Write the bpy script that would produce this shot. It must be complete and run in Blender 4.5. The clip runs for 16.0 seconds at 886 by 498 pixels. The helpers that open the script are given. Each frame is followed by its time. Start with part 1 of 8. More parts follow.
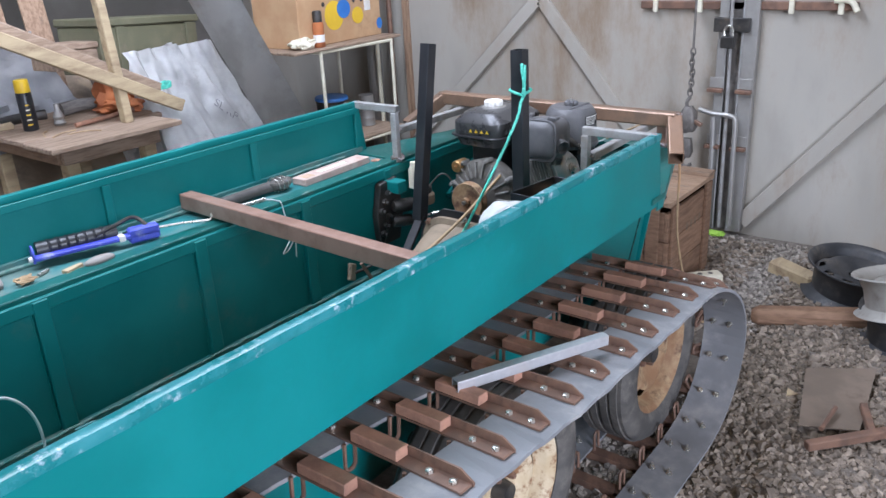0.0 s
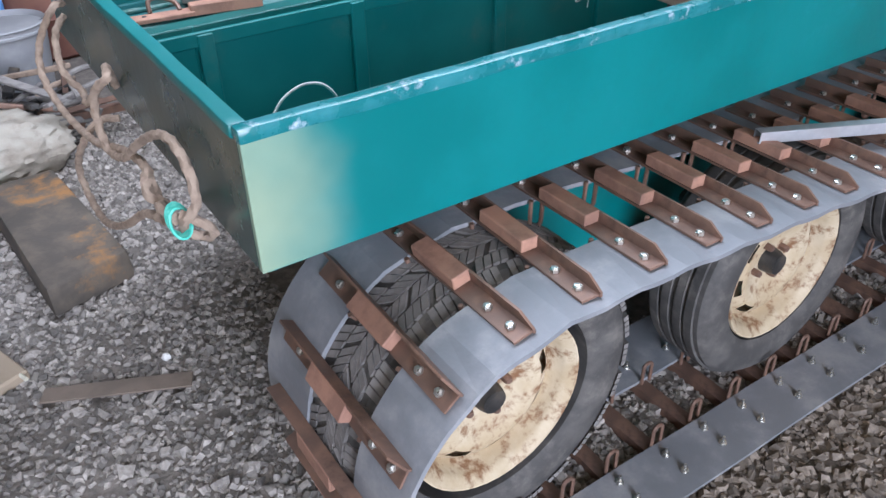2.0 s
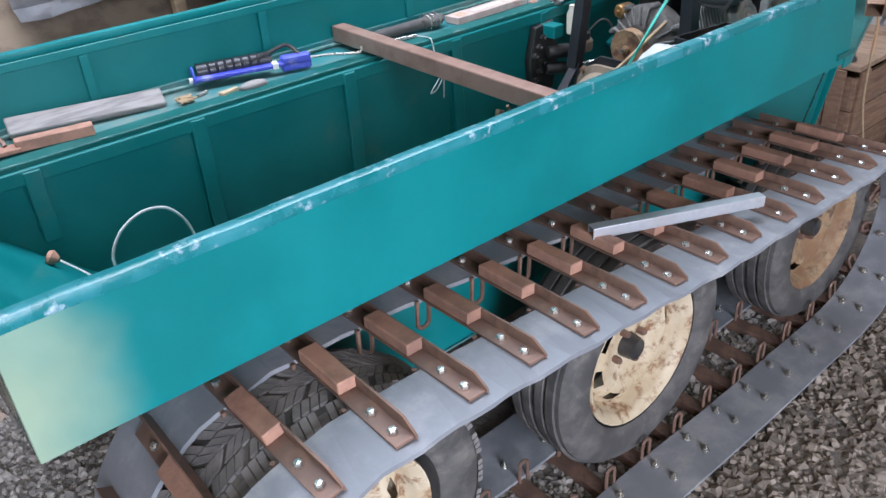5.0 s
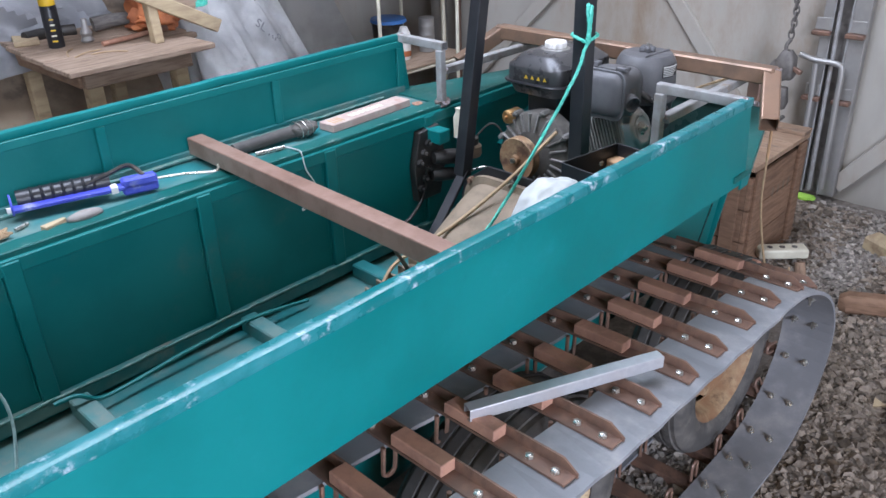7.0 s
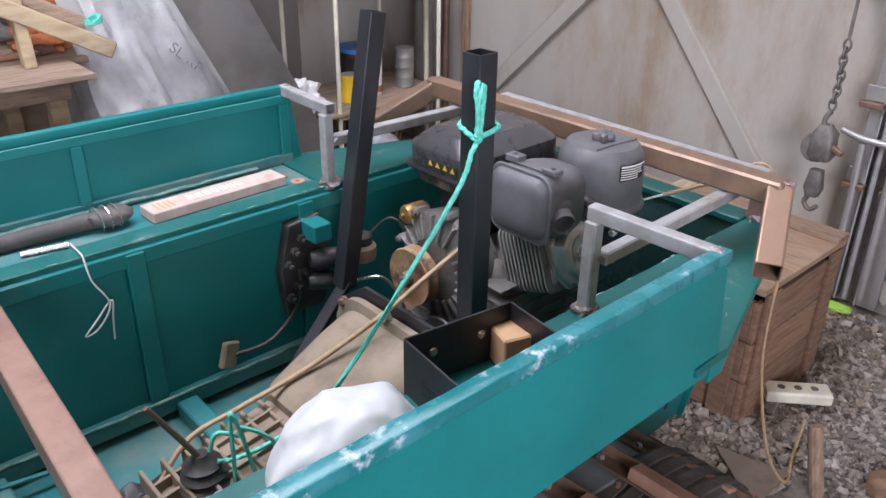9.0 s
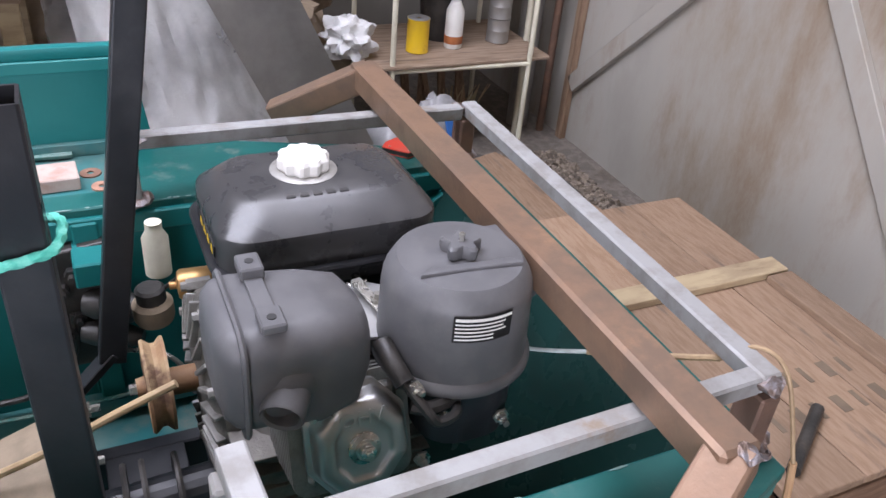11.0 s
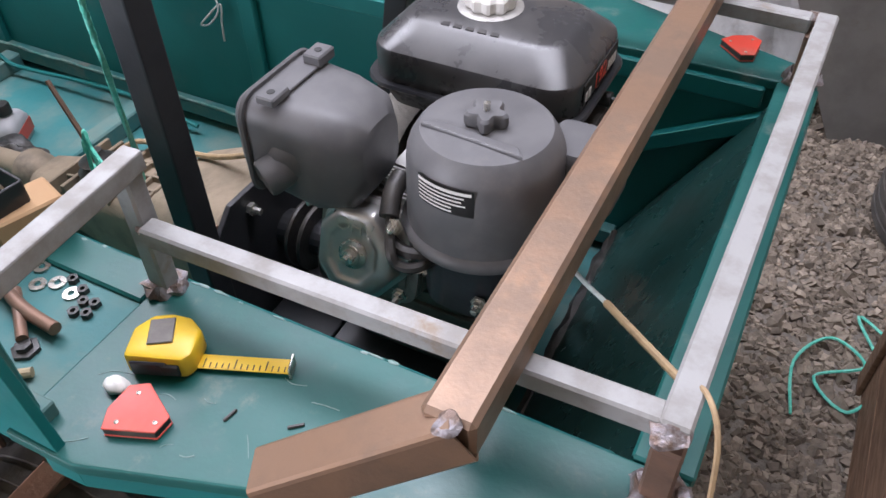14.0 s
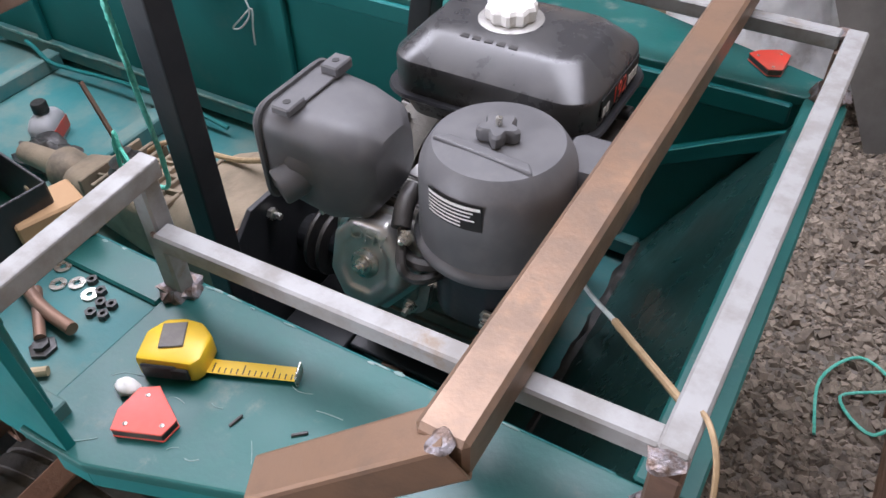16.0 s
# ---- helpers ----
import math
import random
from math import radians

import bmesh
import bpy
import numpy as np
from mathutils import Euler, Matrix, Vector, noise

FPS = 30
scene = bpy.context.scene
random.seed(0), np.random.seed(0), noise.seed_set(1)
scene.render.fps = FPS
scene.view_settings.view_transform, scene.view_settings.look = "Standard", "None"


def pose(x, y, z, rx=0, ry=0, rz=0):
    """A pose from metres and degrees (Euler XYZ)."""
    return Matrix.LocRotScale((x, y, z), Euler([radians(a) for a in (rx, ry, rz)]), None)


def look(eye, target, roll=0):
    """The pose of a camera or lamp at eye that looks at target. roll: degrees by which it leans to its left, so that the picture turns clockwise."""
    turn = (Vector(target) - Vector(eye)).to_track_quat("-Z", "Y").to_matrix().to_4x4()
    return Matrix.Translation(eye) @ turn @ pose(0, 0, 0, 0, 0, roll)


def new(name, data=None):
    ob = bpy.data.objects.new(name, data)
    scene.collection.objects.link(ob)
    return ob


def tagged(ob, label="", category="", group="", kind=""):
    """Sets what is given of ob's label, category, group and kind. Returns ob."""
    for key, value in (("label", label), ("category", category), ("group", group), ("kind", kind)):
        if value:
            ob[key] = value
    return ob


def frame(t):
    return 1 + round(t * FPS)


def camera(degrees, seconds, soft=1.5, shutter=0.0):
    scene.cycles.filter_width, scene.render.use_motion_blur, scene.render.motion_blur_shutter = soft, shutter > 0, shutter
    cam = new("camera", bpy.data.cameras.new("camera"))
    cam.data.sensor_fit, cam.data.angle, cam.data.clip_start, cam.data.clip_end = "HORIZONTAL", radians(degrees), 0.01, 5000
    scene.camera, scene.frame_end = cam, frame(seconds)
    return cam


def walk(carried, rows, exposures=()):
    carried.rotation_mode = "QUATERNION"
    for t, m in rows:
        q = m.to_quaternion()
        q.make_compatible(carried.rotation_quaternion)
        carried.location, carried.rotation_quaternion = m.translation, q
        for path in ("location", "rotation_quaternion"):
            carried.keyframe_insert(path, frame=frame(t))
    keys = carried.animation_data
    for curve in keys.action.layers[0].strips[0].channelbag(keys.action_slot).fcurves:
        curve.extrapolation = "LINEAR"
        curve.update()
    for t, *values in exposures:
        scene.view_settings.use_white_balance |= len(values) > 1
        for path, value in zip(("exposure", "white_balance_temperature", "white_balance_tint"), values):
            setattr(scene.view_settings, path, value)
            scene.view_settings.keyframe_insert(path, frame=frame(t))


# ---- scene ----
cam = camera(58.2, 16.0)
PATH = [
    (0, (-0.088, -0.942, 1.592), (1.364, 0.22, 0.857), -3.1),
    (0.5, (-0.15, -0.94, 1.562), (1.235, 0.262, 0.762), -3.2),
    (1, (-0.185, -0.931, 1.525), (1.05, 0.309, 0.556), -1.4),
    (1.5, (-0.251, -0.895, 1.472), (0.845, 0.398, 0.411), -0.6),
    (2, (-0.287, -0.904, 1.436), (0.618, 0.477, 0.308), -1.3),
    (2.5, (-0.316, -0.843, 1.426), (0.445, 0.646, 0.329), -2.3),
    (3, (-0.299, -0.755, 1.503), (0.399, 0.833, 0.507), -3.4),
    (3.5, (-0.186, -0.796, 1.486), (0.513, 0.779, 0.471), -3.8),
    (4, (-0.09, -0.892, 1.474), (0.759, 0.574, 0.411), -3.9),
    (4.2, (-0.074, -0.924, 1.472), (0.837, 0.502, 0.406), -4.0),
    (6.3, (-0.04, -0.954, 1.612), (1.169, 0.34, 0.683), -2.8),
    (6.5, (0.044, -0.902, 1.595), (1.271, 0.376, 0.667), -2.5),
    (7, (0.259, -0.777, 1.591), (1.531, 0.465, 0.675), -1.9),
    (7.5, (0.514, -0.729, 1.579), (1.79, 0.513, 0.67), -1.0),
    (8, (0.74, -0.703, 1.593), (1.972, 0.594, 0.699), -0.3),
    (8.5, (0.923, -0.59, 1.555), (2.138, 0.732, 0.673), -0.1),
    (9, (1.111, -0.51, 1.536), (2.316, 0.814, 0.645), 0.8),
    (9.5, (1.39, -0.498, 1.535), (2.404, 0.96, 0.615), 3.5),
    (10, (1.629, -0.435, 1.526), (2.568, 1.042, 0.558), 5.8),
    (10.2, (1.72, -0.387, 1.517), (2.668, 1.077, 0.538), 5.9),
    (12.3, (2.515, -0.129, 1.491), (2.431, 1.408, 0.214), 1.5),
    (12.5, (2.563, -0.137, 1.493), (2.303, 1.363, 0.196), 0.4),
    (13, (2.706, -0.18, 1.51), (2.109, 1.194, 0.184), -1.3),
    (13.5, (2.757, -0.207, 1.52), (2.124, 1.115, 0.159), -0.5),
    (14, (2.756, -0.208, 1.501), (2.073, 1.068, 0.121), -1.3),
    (14.5, (2.759, -0.208, 1.502), (2.053, 1.049, 0.115), -1.4),
    (15, (2.757, -0.193, 1.504), (2.021, 1.049, 0.12), -1.9),
    (15.5, (2.763, -0.189, 1.511), (2.005, 1.046, 0.133), -2.1),
    (16, (2.778, -0.187, 1.512), (2.017, 1.048, 0.135), -2.1),
]
walk(cam, [(t, look(eye, target, roll)) for t, eye, target, roll in PATH],
     exposures=[(0, 0.06, 5850, 19), (1, 0.16, 5850, 19), (2.5, 0.0, 5750, 19), (4, 0.09, 5850, 19), (7, 0.02, 5850, 20), (9, 0.06, 6300, 25), (10, 0.14, 6250, 26), (12.5, 0.14, 6450, 25), (16, 0.17, 6450, 25)])

# ---- world, daylight and lamps in the openings ----
world = bpy.data.worlds.new("sky")
scene.world = world
world.use_nodes = True
_wn = world.node_tree.nodes
_sky = _wn.new("ShaderNodeTexSky")
_sky.sky_type = "NISHITA"
_sky.sun_disc = False
_sky.sun_elevation = radians(42)
_sky.sun_rotation = radians(200)
_wn["Background"].inputs["Strength"].default_value = 0.1
world.node_tree.links.new(_sky.outputs[0], _wn["Background"].inputs[0])

sun = new("sun", bpy.data.lights.new("sun", "SUN"))
sun.data.energy, sun.data.angle, sun.data.color = 1.0, radians(12), (1.0, 0.95, 0.88)
sun.matrix_world = look((-2, -6, 6), (0, 0, 0))


def opening_light(name, place, target, w, h, power, color):
    la = bpy.data.lights.new(name, "AREA")
    la.shape, la.size, la.size_y, la.energy, la.color = "RECTANGLE", w, h, power, color
    ob = new(name, la)
    ob.matrix_world = look(place, target)
    return ob


GATE_LIGHT = opening_light("gate_daylight", (-0.6, -4.05, 1.7), (-0.4, 0, 1.35), 1.9, 2.6, 320, (0.87, 0.94, 1.0))
# overhead fill for hull and heap, added above them out of view
ROOF_LIGHT = opening_light("overhead_fill_daylight", (1.2, 1.2, 3.36), (1.2, 1.2, 0), 4.0, 1.4, 200, (0.88, 0.95, 1.0))
# weak fill from the west, added without a known opening there
SIDE_LIGHT = opening_light("side_fill_daylight", (-3.45, 0.2, 1.5), (0, 0.2, 1.3), 1.8, 2.2, 5, (0.88, 0.94, 1.0))

# ---- tools ----
UP = Vector((0, 0, 1))


def lin(h):
    h = h.lstrip("#")
    v = [int(h[i:i + 2], 16) / 255 for i in (0, 2, 4)]
    return [c / 12.92 if c <= 0.04045 else ((c + 0.055) / 1.055) ** 2.4 for c in v]


def material(name, base, other=None, scale=6.0, mix=(0.4, 0.65), rough=0.6, metal=0.0, bump=0.1, bump_scale=60.0,
             dirt=None, dirt_scale=2.0, dirt_range=(0.55, 0.75), stretch=(1, 1, 1), coat=0.0, rough_var=0.12, vary=0.0, bump_dist=0.003):
    """A worn surface: base and second colour by a middle noise, dirt by a large one, fine relief by a small one."""
    m = bpy.data.materials.new(name)
    m.use_nodes = True
    nt = m.node_tree
    n, l = nt.nodes, nt.links
    b = n["Principled BSDF"]
    b.inputs["Metallic"].default_value = metal
    b.inputs["Coat Weight"].default_value = coat
    co = n.new("ShaderNodeTexCoord")
    mp = n.new("ShaderNodeMapping")
    mp.inputs["Scale"].default_value = stretch
    l.new(co.outputs["Object"], mp.inputs[0])
    src = mp.outputs[0]
    if vary > 0:
        inf = n.new("ShaderNodeObjectInfo")
        off = n.new("ShaderNodeVectorMath")
        off.operation = "MULTIPLY_ADD"
        l.new(inf.outputs["Random"], off.inputs[0])
        off.inputs[1].default_value = (17, 31, 23)
        l.new(src, off.inputs[2])
        src = off.outputs[0]

    def noise_at(sc, detail=6.0, rough_n=0.6):
        t = n.new("ShaderNodeTexNoise")
        t.inputs["Scale"].default_value, t.inputs["Detail"].default_value, t.inputs["Roughness"].default_value = sc, detail, rough_n
        l.new(src, t.inputs["Vector"])
        return t.outputs["Fac"]

    def ramp(fac, a, z):
        r = n.new("ShaderNodeMapRange")
        r.inputs["From Min"].default_value, r.inputs["From Max"].default_value = a, z
        r.interpolation_type = "SMOOTHSTEP"
        l.new(fac, r.inputs["Value"])
        return r.outputs[0]

    def blend(fac, a, z):
        x = n.new("ShaderNodeMix")
        x.data_type = "RGBA"
        l.new(fac, x.inputs[0])
        for sock, v in ((x.inputs[6], a), (x.inputs[7], z)):
            if isinstance(v, (list, tuple)):
                sock.default_value = (*v[:3], 1)
            else:
                l.new(v, sock)
        return x.outputs[2]

    base = lin(base) if isinstance(base, str) else base
    other = [c * 0.7 for c in base] if other is None else (lin(other) if isinstance(other, str) else other)
    mid = noise_at(scale)
    col = blend(ramp(mid, *mix), base, other)
    fine = noise_at(bump_scale, 4.0)
    if dirt is not None:
        d = lin(dirt) if isinstance(dirt, str) else dirt
        col = blend(ramp(noise_at(dirt_scale, 8.0, 0.68), *dirt_range), col, d)
    if vary > 0:
        hs = n.new("ShaderNodeHueSaturation")
        mr = n.new("ShaderNodeMapRange")
        mr.inputs["To Min"].default_value, mr.inputs["To Max"].default_value = 1 - vary, 1 + vary
        l.new(inf.outputs["Random"], mr.inputs["Value"])
        l.new(mr.outputs[0], hs.inputs["Value"])
        l.new(col, hs.inputs["Color"])
        col = hs.outputs[0]
    l.new(col, b.inputs["Base Color"])
    rr = n.new("ShaderNodeMapRange")
    rr.inputs["To Min"].default_value, rr.inputs["To Max"].default_value = max(0.03, rough - rough_var), min(1, rough + rough_var)
    rr.inputs["From Min"].default_value, rr.inputs["From Max"].default_value = 0.3, 0.7
    l.new(mid, rr.inputs["Value"])
    l.new(rr.outputs[0], b.inputs["Roughness"])
    if bump > 0:
        bp = n.new("ShaderNodeBump")
        bp.inputs["Strength"].default_value, bp.inputs["Distance"].default_value = bump, bump_dist
        l.new(fine, bp.inputs["Height"])
        l.new(bp.outputs[0], b.inputs["Normal"])
    return m


ROOT = {}


def thing(name, base, label, category, group="", kind=""):
    e = new(name)
    e.location = base
    e.empty_display_size = 0.05
    ROOT[e] = Vector(base)
    return tagged(e, label, category, group, kind)


def to_mesh(name, bm, mat, smooth=False):
    me = bpy.data.meshes.new(name)
    bmesh.ops.recalc_face_normals(bm, faces=bm.faces)
    if smooth:
        for f in bm.faces:
            f.smooth = True
    bm.to_mesh(me)
    bm.free()
    if mat is not None:
        me.materials.append(mat)
    if smooth:
        me.set_sharp_from_angle(angle=radians(38))
    return me


def part(name, bm, mat, parent=None, label="", smooth=False):
    """Links a bmesh, modelled in world metres, as one mesh object under a thing or a part."""
    if parent is not None:
        bm.transform(Matrix.Translation(-ROOT[parent]))
    ob = new(name, to_mesh(name, bm, mat, smooth))
    if parent is not None:
        ob.parent = parent
        ROOT[ob] = ROOT[parent]
    if label:
        ob["label"] = label
    return ob


def single(name, bm, mat, label="", category="", group="", kind="", smooth=False):
    """A thing of one mesh, its origin at the middle of its underside."""
    bm.verts.ensure_lookup_table()
    lo = Vector([min(v.co[i] for v in bm.verts) for i in range(3)])
    hi = Vector([max(v.co[i] for v in bm.verts) for i in range(3)])
    c = Vector(((lo.x + hi.x) / 2, (lo.y + hi.y) / 2, lo.z))
    bm.transform(Matrix.Translation(-c))
    ob = new(name, to_mesh(name, bm, mat, smooth))
    ob.location = c
    ROOT[ob] = c
    return tagged(ob, label, category, group, kind)


def box(x0, x1, y0, y1, z0, z1, bevel=0.0, bm=None, seg=1):
    own = bmesh.new()
    bmesh.ops.create_cube(own, size=1)
    own.transform(Matrix.Translation(((x0 + x1) / 2, (y0 + y1) / 2, (z0 + z1) / 2)) @ Matrix.Diagonal((abs(x1 - x0), abs(y1 - y0), abs(z1 - z0), 1)))
    if bevel:
        bmesh.ops.bevel(own, geom=own.edges[:], offset=bevel, segments=seg, affect="EDGES", profile=0.5)
    return join(bm, own)


def join(bm, own):
    if bm is None:
        return own
    me = bpy.data.meshes.new("tmp")
    own.to_mesh(me)
    own.free()
    bm.from_mesh(me)
    bpy.data.meshes.remove(me)
    return bm


def axes(a, b, up=UP):
    """A frame at a with z along b - a."""
    z = (Vector(b) - Vector(a)).normalized()
    if abs(z.dot(up)) > 0.99:
        up = Vector((1, 0, 0))
    x = up.cross(z).normalized()
    y = z.cross(x)
    m = Matrix((x, y, z)).transposed().to_4x4()
    m.translation = Vector(a)
    return m


def bar(a, b, w, h, bevel=0.002, bm=None, up=UP, hollow=0.0):
    """A square bar or tube from a to b; w across, h along up. hollow: wall thickness, with open ends."""
    L = (Vector(b) - Vector(a)).length
    if hollow:
        own = bmesh.new()
        rings = []
        for sx, sy, z in ((w / 2, h / 2, 0), (w / 2, h / 2, L), (w / 2 - hollow, h / 2 - hollow, L), (w / 2 - hollow, h / 2 - hollow, 0)):
            rings.append([own.verts.new((i * sx, j * sy, z)) for i, j in ((-1, -1), (1, -1), (1, 1), (-1, 1))])
        for k in range(4):
            p, q = rings[k], rings[(k + 1) % 4]
            for i in range(4):
                own.faces.new((p[i], p[(i + 1) % 4], q[(i + 1) % 4], q[i]))
        if bevel:
            es = [e for e in own.edges if abs(e.verts[0].co.x) > w / 2 - 1e-5 and abs(e.verts[1].co.x) > w / 2 - 1e-5 and abs(e.verts[0].co.z - e.verts[1].co.z) > L / 2]
            bmesh.ops.bevel(own, geom=es, offset=bevel, segments=2, affect="EDGES", profile=0.5)
    else:
        own = box(-w / 2, w / 2, -h / 2, h / 2, 0, L, bevel)
    own.transform(axes(a, b, up))
    return join(bm, own)


def rod(a, b, r, n=12, bm=None, r2=None):
    L = (Vector(b) - Vector(a)).length
    own = bmesh.new()
    bmesh.ops.create_cone(own, cap_ends=True, segments=n, radius1=r, radius2=r if r2 is None else r2, depth=L)
    own.transform(axes(a, b) @ Matrix.Translation((0, 0, L / 2)))
    return join(bm, own)


def lathe(profile, a, b, n=24, bm=None, closed=False):
    """Turns a profile of (radius, height) about the axis from a towards b."""
    own = bmesh.new()
    rings = []
    for r, h in profile:
        rings.append([own.verts.new((r * math.cos(2 * math.pi * i / n), r * math.sin(2 * math.pi * i / n), h)) for i in range(n)])
    pairs = list(zip(rings, rings[1:])) + ([(rings[-1], rings[0])] if closed else [])
    for p, q in pairs:
        for i in range(n):
            own.faces.new((p[i], p[(i + 1) % n], q[(i + 1) % n], q[i]))
    if not closed:
        if profile[0][0] > 1e-4:
            own.faces.new(rings[0][::-1])
        if profile[-1][0] > 1e-4:
            own.faces.new(rings[-1])
    bmesh.ops.remove_doubles(own, verts=own.verts[:], dist=1e-5)
    own.transform(axes(a, b))
    return join(bm, own)


def smooth_line(pts, per=6):
    pts = [Vector(p) for p in pts]
    out = []
    for i in range(len(pts) - 1):
        p0, p1, p2, p3 = pts[max(i - 1, 0)], pts[i], pts[i + 1], pts[min(i + 2, len(pts) - 1)]
        for k in range(per):
            t = k / per
            out.append(0.5 * ((2 * p1) + (p2 - p0) * t + (2 * p0 - 5 * p1 + 4 * p2 - p3) * t * t + (3 * p1 - p0 - 3 * p2 + p3) * t ** 3))
    out.append(pts[-1])
    return out


def sweep(pts, r, n=8, bm=None, per=6, twist=0.0, lobes=0.0, taper=None):
    """A round cable or rope through the points. lobes: depth of the lay of a twisted rope."""
    line = smooth_line(pts, per) if per > 1 else [Vector(p) for p in pts]
    own = bmesh.new()
    rings = []
    x = None
    run = 0.0
    for i, p in enumerate(line):
        d = (line[min(i + 1, len(line) - 1)] - line[max(i - 1, 0)]).normalized()
        if x is None:
            x = d.orthogonal().normalized()
        else:
            x = (x - d * x.dot(d)).normalized()
            run += (p - line[i - 1]).length
        y = d.cross(x)
        f = 1 if taper is None else 1 + (taper - 1) * i / (len(line) - 1)
        ring = []
        for k in range(n):
            a = 2 * math.pi * k / n
            rr = r * f * (1 + lobes * math.cos(3 * a + twist * run))
            ring.append(own.verts.new(p + x * rr * math.cos(a) + y * rr * math.sin(a)))
        rings.append(ring)
    for p, q in zip(rings, rings[1:]):
        for i in range(n):
            own.faces.new((p[i], p[(i + 1) % n], q[(i + 1) % n], q[i]))
    own.faces.new(rings[0][::-1])
    own.faces.new(rings[-1])
    return join(bm, own)


def prism(poly, a, b, bm=None, bevel=0.0, m=None):
    """A flat outline (x, y) drawn out in z from a to b, then laid by m."""
    own = bmesh.new()
    f = own.faces.new([own.verts.new((x, y, a)) for x, y in poly])
    r = bmesh.ops.extrude_face_region(own, geom=[f])
    bmesh.ops.translate(own, verts=[v for v in r["geom"] if isinstance(v, bmesh.types.BMVert)], vec=(0, 0, b - a))
    if bevel:
        bmesh.ops.bevel(own, geom=own.edges[:], offset=bevel, segments=2, affect="EDGES", profile=0.5)
    bmesh.ops.recalc_face_normals(own, faces=own.faces)
    if m is not None:
        own.transform(m)
    return join(bm, own)


def dent(bm, amount, scale, seed=0.0):
    """Makes a shape uneven."""
    for v in bm.verts:
        v.co += noise.noise_vector(v.co * scale + Vector((seed, seed * 1.7, -seed))) * amount
    return bm


def at(m, bm):
    bm.transform(m)
    return bm


def rounded(x0, x1, y0, y1, r, n=4):
    pts = []
    for cx, cy, a0 in ((x1 - r, y1 - r, 0), (x0 + r, y1 - r, 90), (x0 + r, y0 + r, 180), (x1 - r, y0 + r, 270)):
        for i in range(n + 1):
            a = radians(a0 + 90 * i / n)
            pts.append((cx + r * math.cos(a), cy + r * math.sin(a)))
    return pts


def loft(layers, m=None, bm=None, n=4):
    """A rounded body through rectangles (x0, x1, y0, y1, corner radius, height)."""
    own = bmesh.new()
    rings = [[own.verts.new((x, y, z)) for x, y in rounded(x0, x1, y0, y1, r, n)] for x0, x1, y0, y1, r, z in layers]
    k = len(rings[0])
    for p, q in zip(rings, rings[1:]):
        for i in range(k):
            own.faces.new((p[i], p[(i + 1) % k], q[(i + 1) % k], q[i]))
    own.faces.new(rings[0][::-1])
    own.faces.new(rings[-1])
    bmesh.ops.recalc_face_normals(own, faces=own.faces)
    if m is not None:
        own.transform(m)
    return join(bm, own)


ALONG_X = Matrix(((0, 0, 1, 0), (1, 0, 0, 0), (0, 1, 0, 0), (0, 0, 0, 1)))   # drawn (y, z), drawn out along x


def blob(place, size, amount, scale, sub=3, seed=0.0, flat=None):
    """A crumpled, uneven lump."""
    own = bmesh.new()
    bmesh.ops.create_icosphere(own, subdivisions=sub, radius=1)
    for v in own.verts:
        v.co *= 1 + amount * noise.noise(v.co * scale + Vector((seed, 2 * seed, -seed)))
        v.co = Vector((v.co.x * size[0], v.co.y * size[1], v.co.z * size[2]))
        if flat is not None:
            v.co.z = max(v.co.z, flat)
    own.transform(Matrix.Translation(place))
    return own


def sheet(corners, nu, nv, fold, scale, thick=0.003, seed=0.0):
    """A creased sheet over four corners (a, b, c, d in turn)."""
    a, b, c, d = [Vector(q) for q in corners]
    nrm = (b - a).cross(d - a).normalized()
    own = bmesh.new()
    g = []
    for i in range(nu + 1):
        row = []
        for j in range(nv + 1):
            u, v = i / nu, j / nv
            p = a.lerp(b, u).lerp(d.lerp(c, u), v)
            k = noise.noise(Vector((u * scale, v * scale * 0.6, seed))) + 0.5 * noise.noise(Vector((u * scale * 2.7, v * scale * 2, seed + 4)))
            row.append(own.verts.new(p + nrm * fold * k))
        g.append(row)
    for i in range(nu):
        for j in range(nv):
            own.faces.new((g[i][j], g[i + 1][j], g[i + 1][j + 1], g[i][j + 1]))
    if thick:
        bmesh.ops.solidify(own, geom=own.faces[:], thickness=thick)
    return own


def board(a, b, w, h, mat, name="board", parent=None, up=UP, bevel=0.003, seed=0.0):
    return part(name, bar(a, b, w, h, bevel, up=up), mat, parent)

# ---- materials ----
TEAL = material("teal_paint", (0.0008, 0.148, 0.146), (0.002, 0.180, 0.180), scale=3.0, rough=0.42, bump=0.12, bump_scale=45, coat=0.05,
                dirt=(0.012, 0.21, 0.22), dirt_scale=5.0, dirt_range=(0.58, 0.78))
TEAL_IN = material("teal_paint_dusty", (0.001, 0.146, 0.143), (0.004, 0.174, 0.168), scale=4.0, rough=0.45, bump=0.15, bump_scale=50,
                   dirt=(0.10, 0.17, 0.15), dirt_scale=3.0, dirt_range=(0.56, 0.85))
TEAL_DUST = material("teal_paint_with_dust", (0.012, 0.15, 0.155), (0.12, 0.19, 0.17), scale=5.0, mix=(0.38, 0.7), rough=0.6, bump=0.2, bump_scale=70,
                     dirt=(0.2, 0.19, 0.16), dirt_scale=7.0, dirt_range=(0.55, 0.8))
# pale patches are chipped paint and the rail's blue-white reflection, both as colour
EDGE = material("worn_teal_edge_with_sheen", (0.006, 0.15, 0.16), (0.03, 0.21, 0.235), scale=12, rough=0.28, bump=0.3, bump_scale=90,
                dirt=(0.46, 0.55, 0.62), dirt_scale=22, dirt_range=(0.56, 0.70))
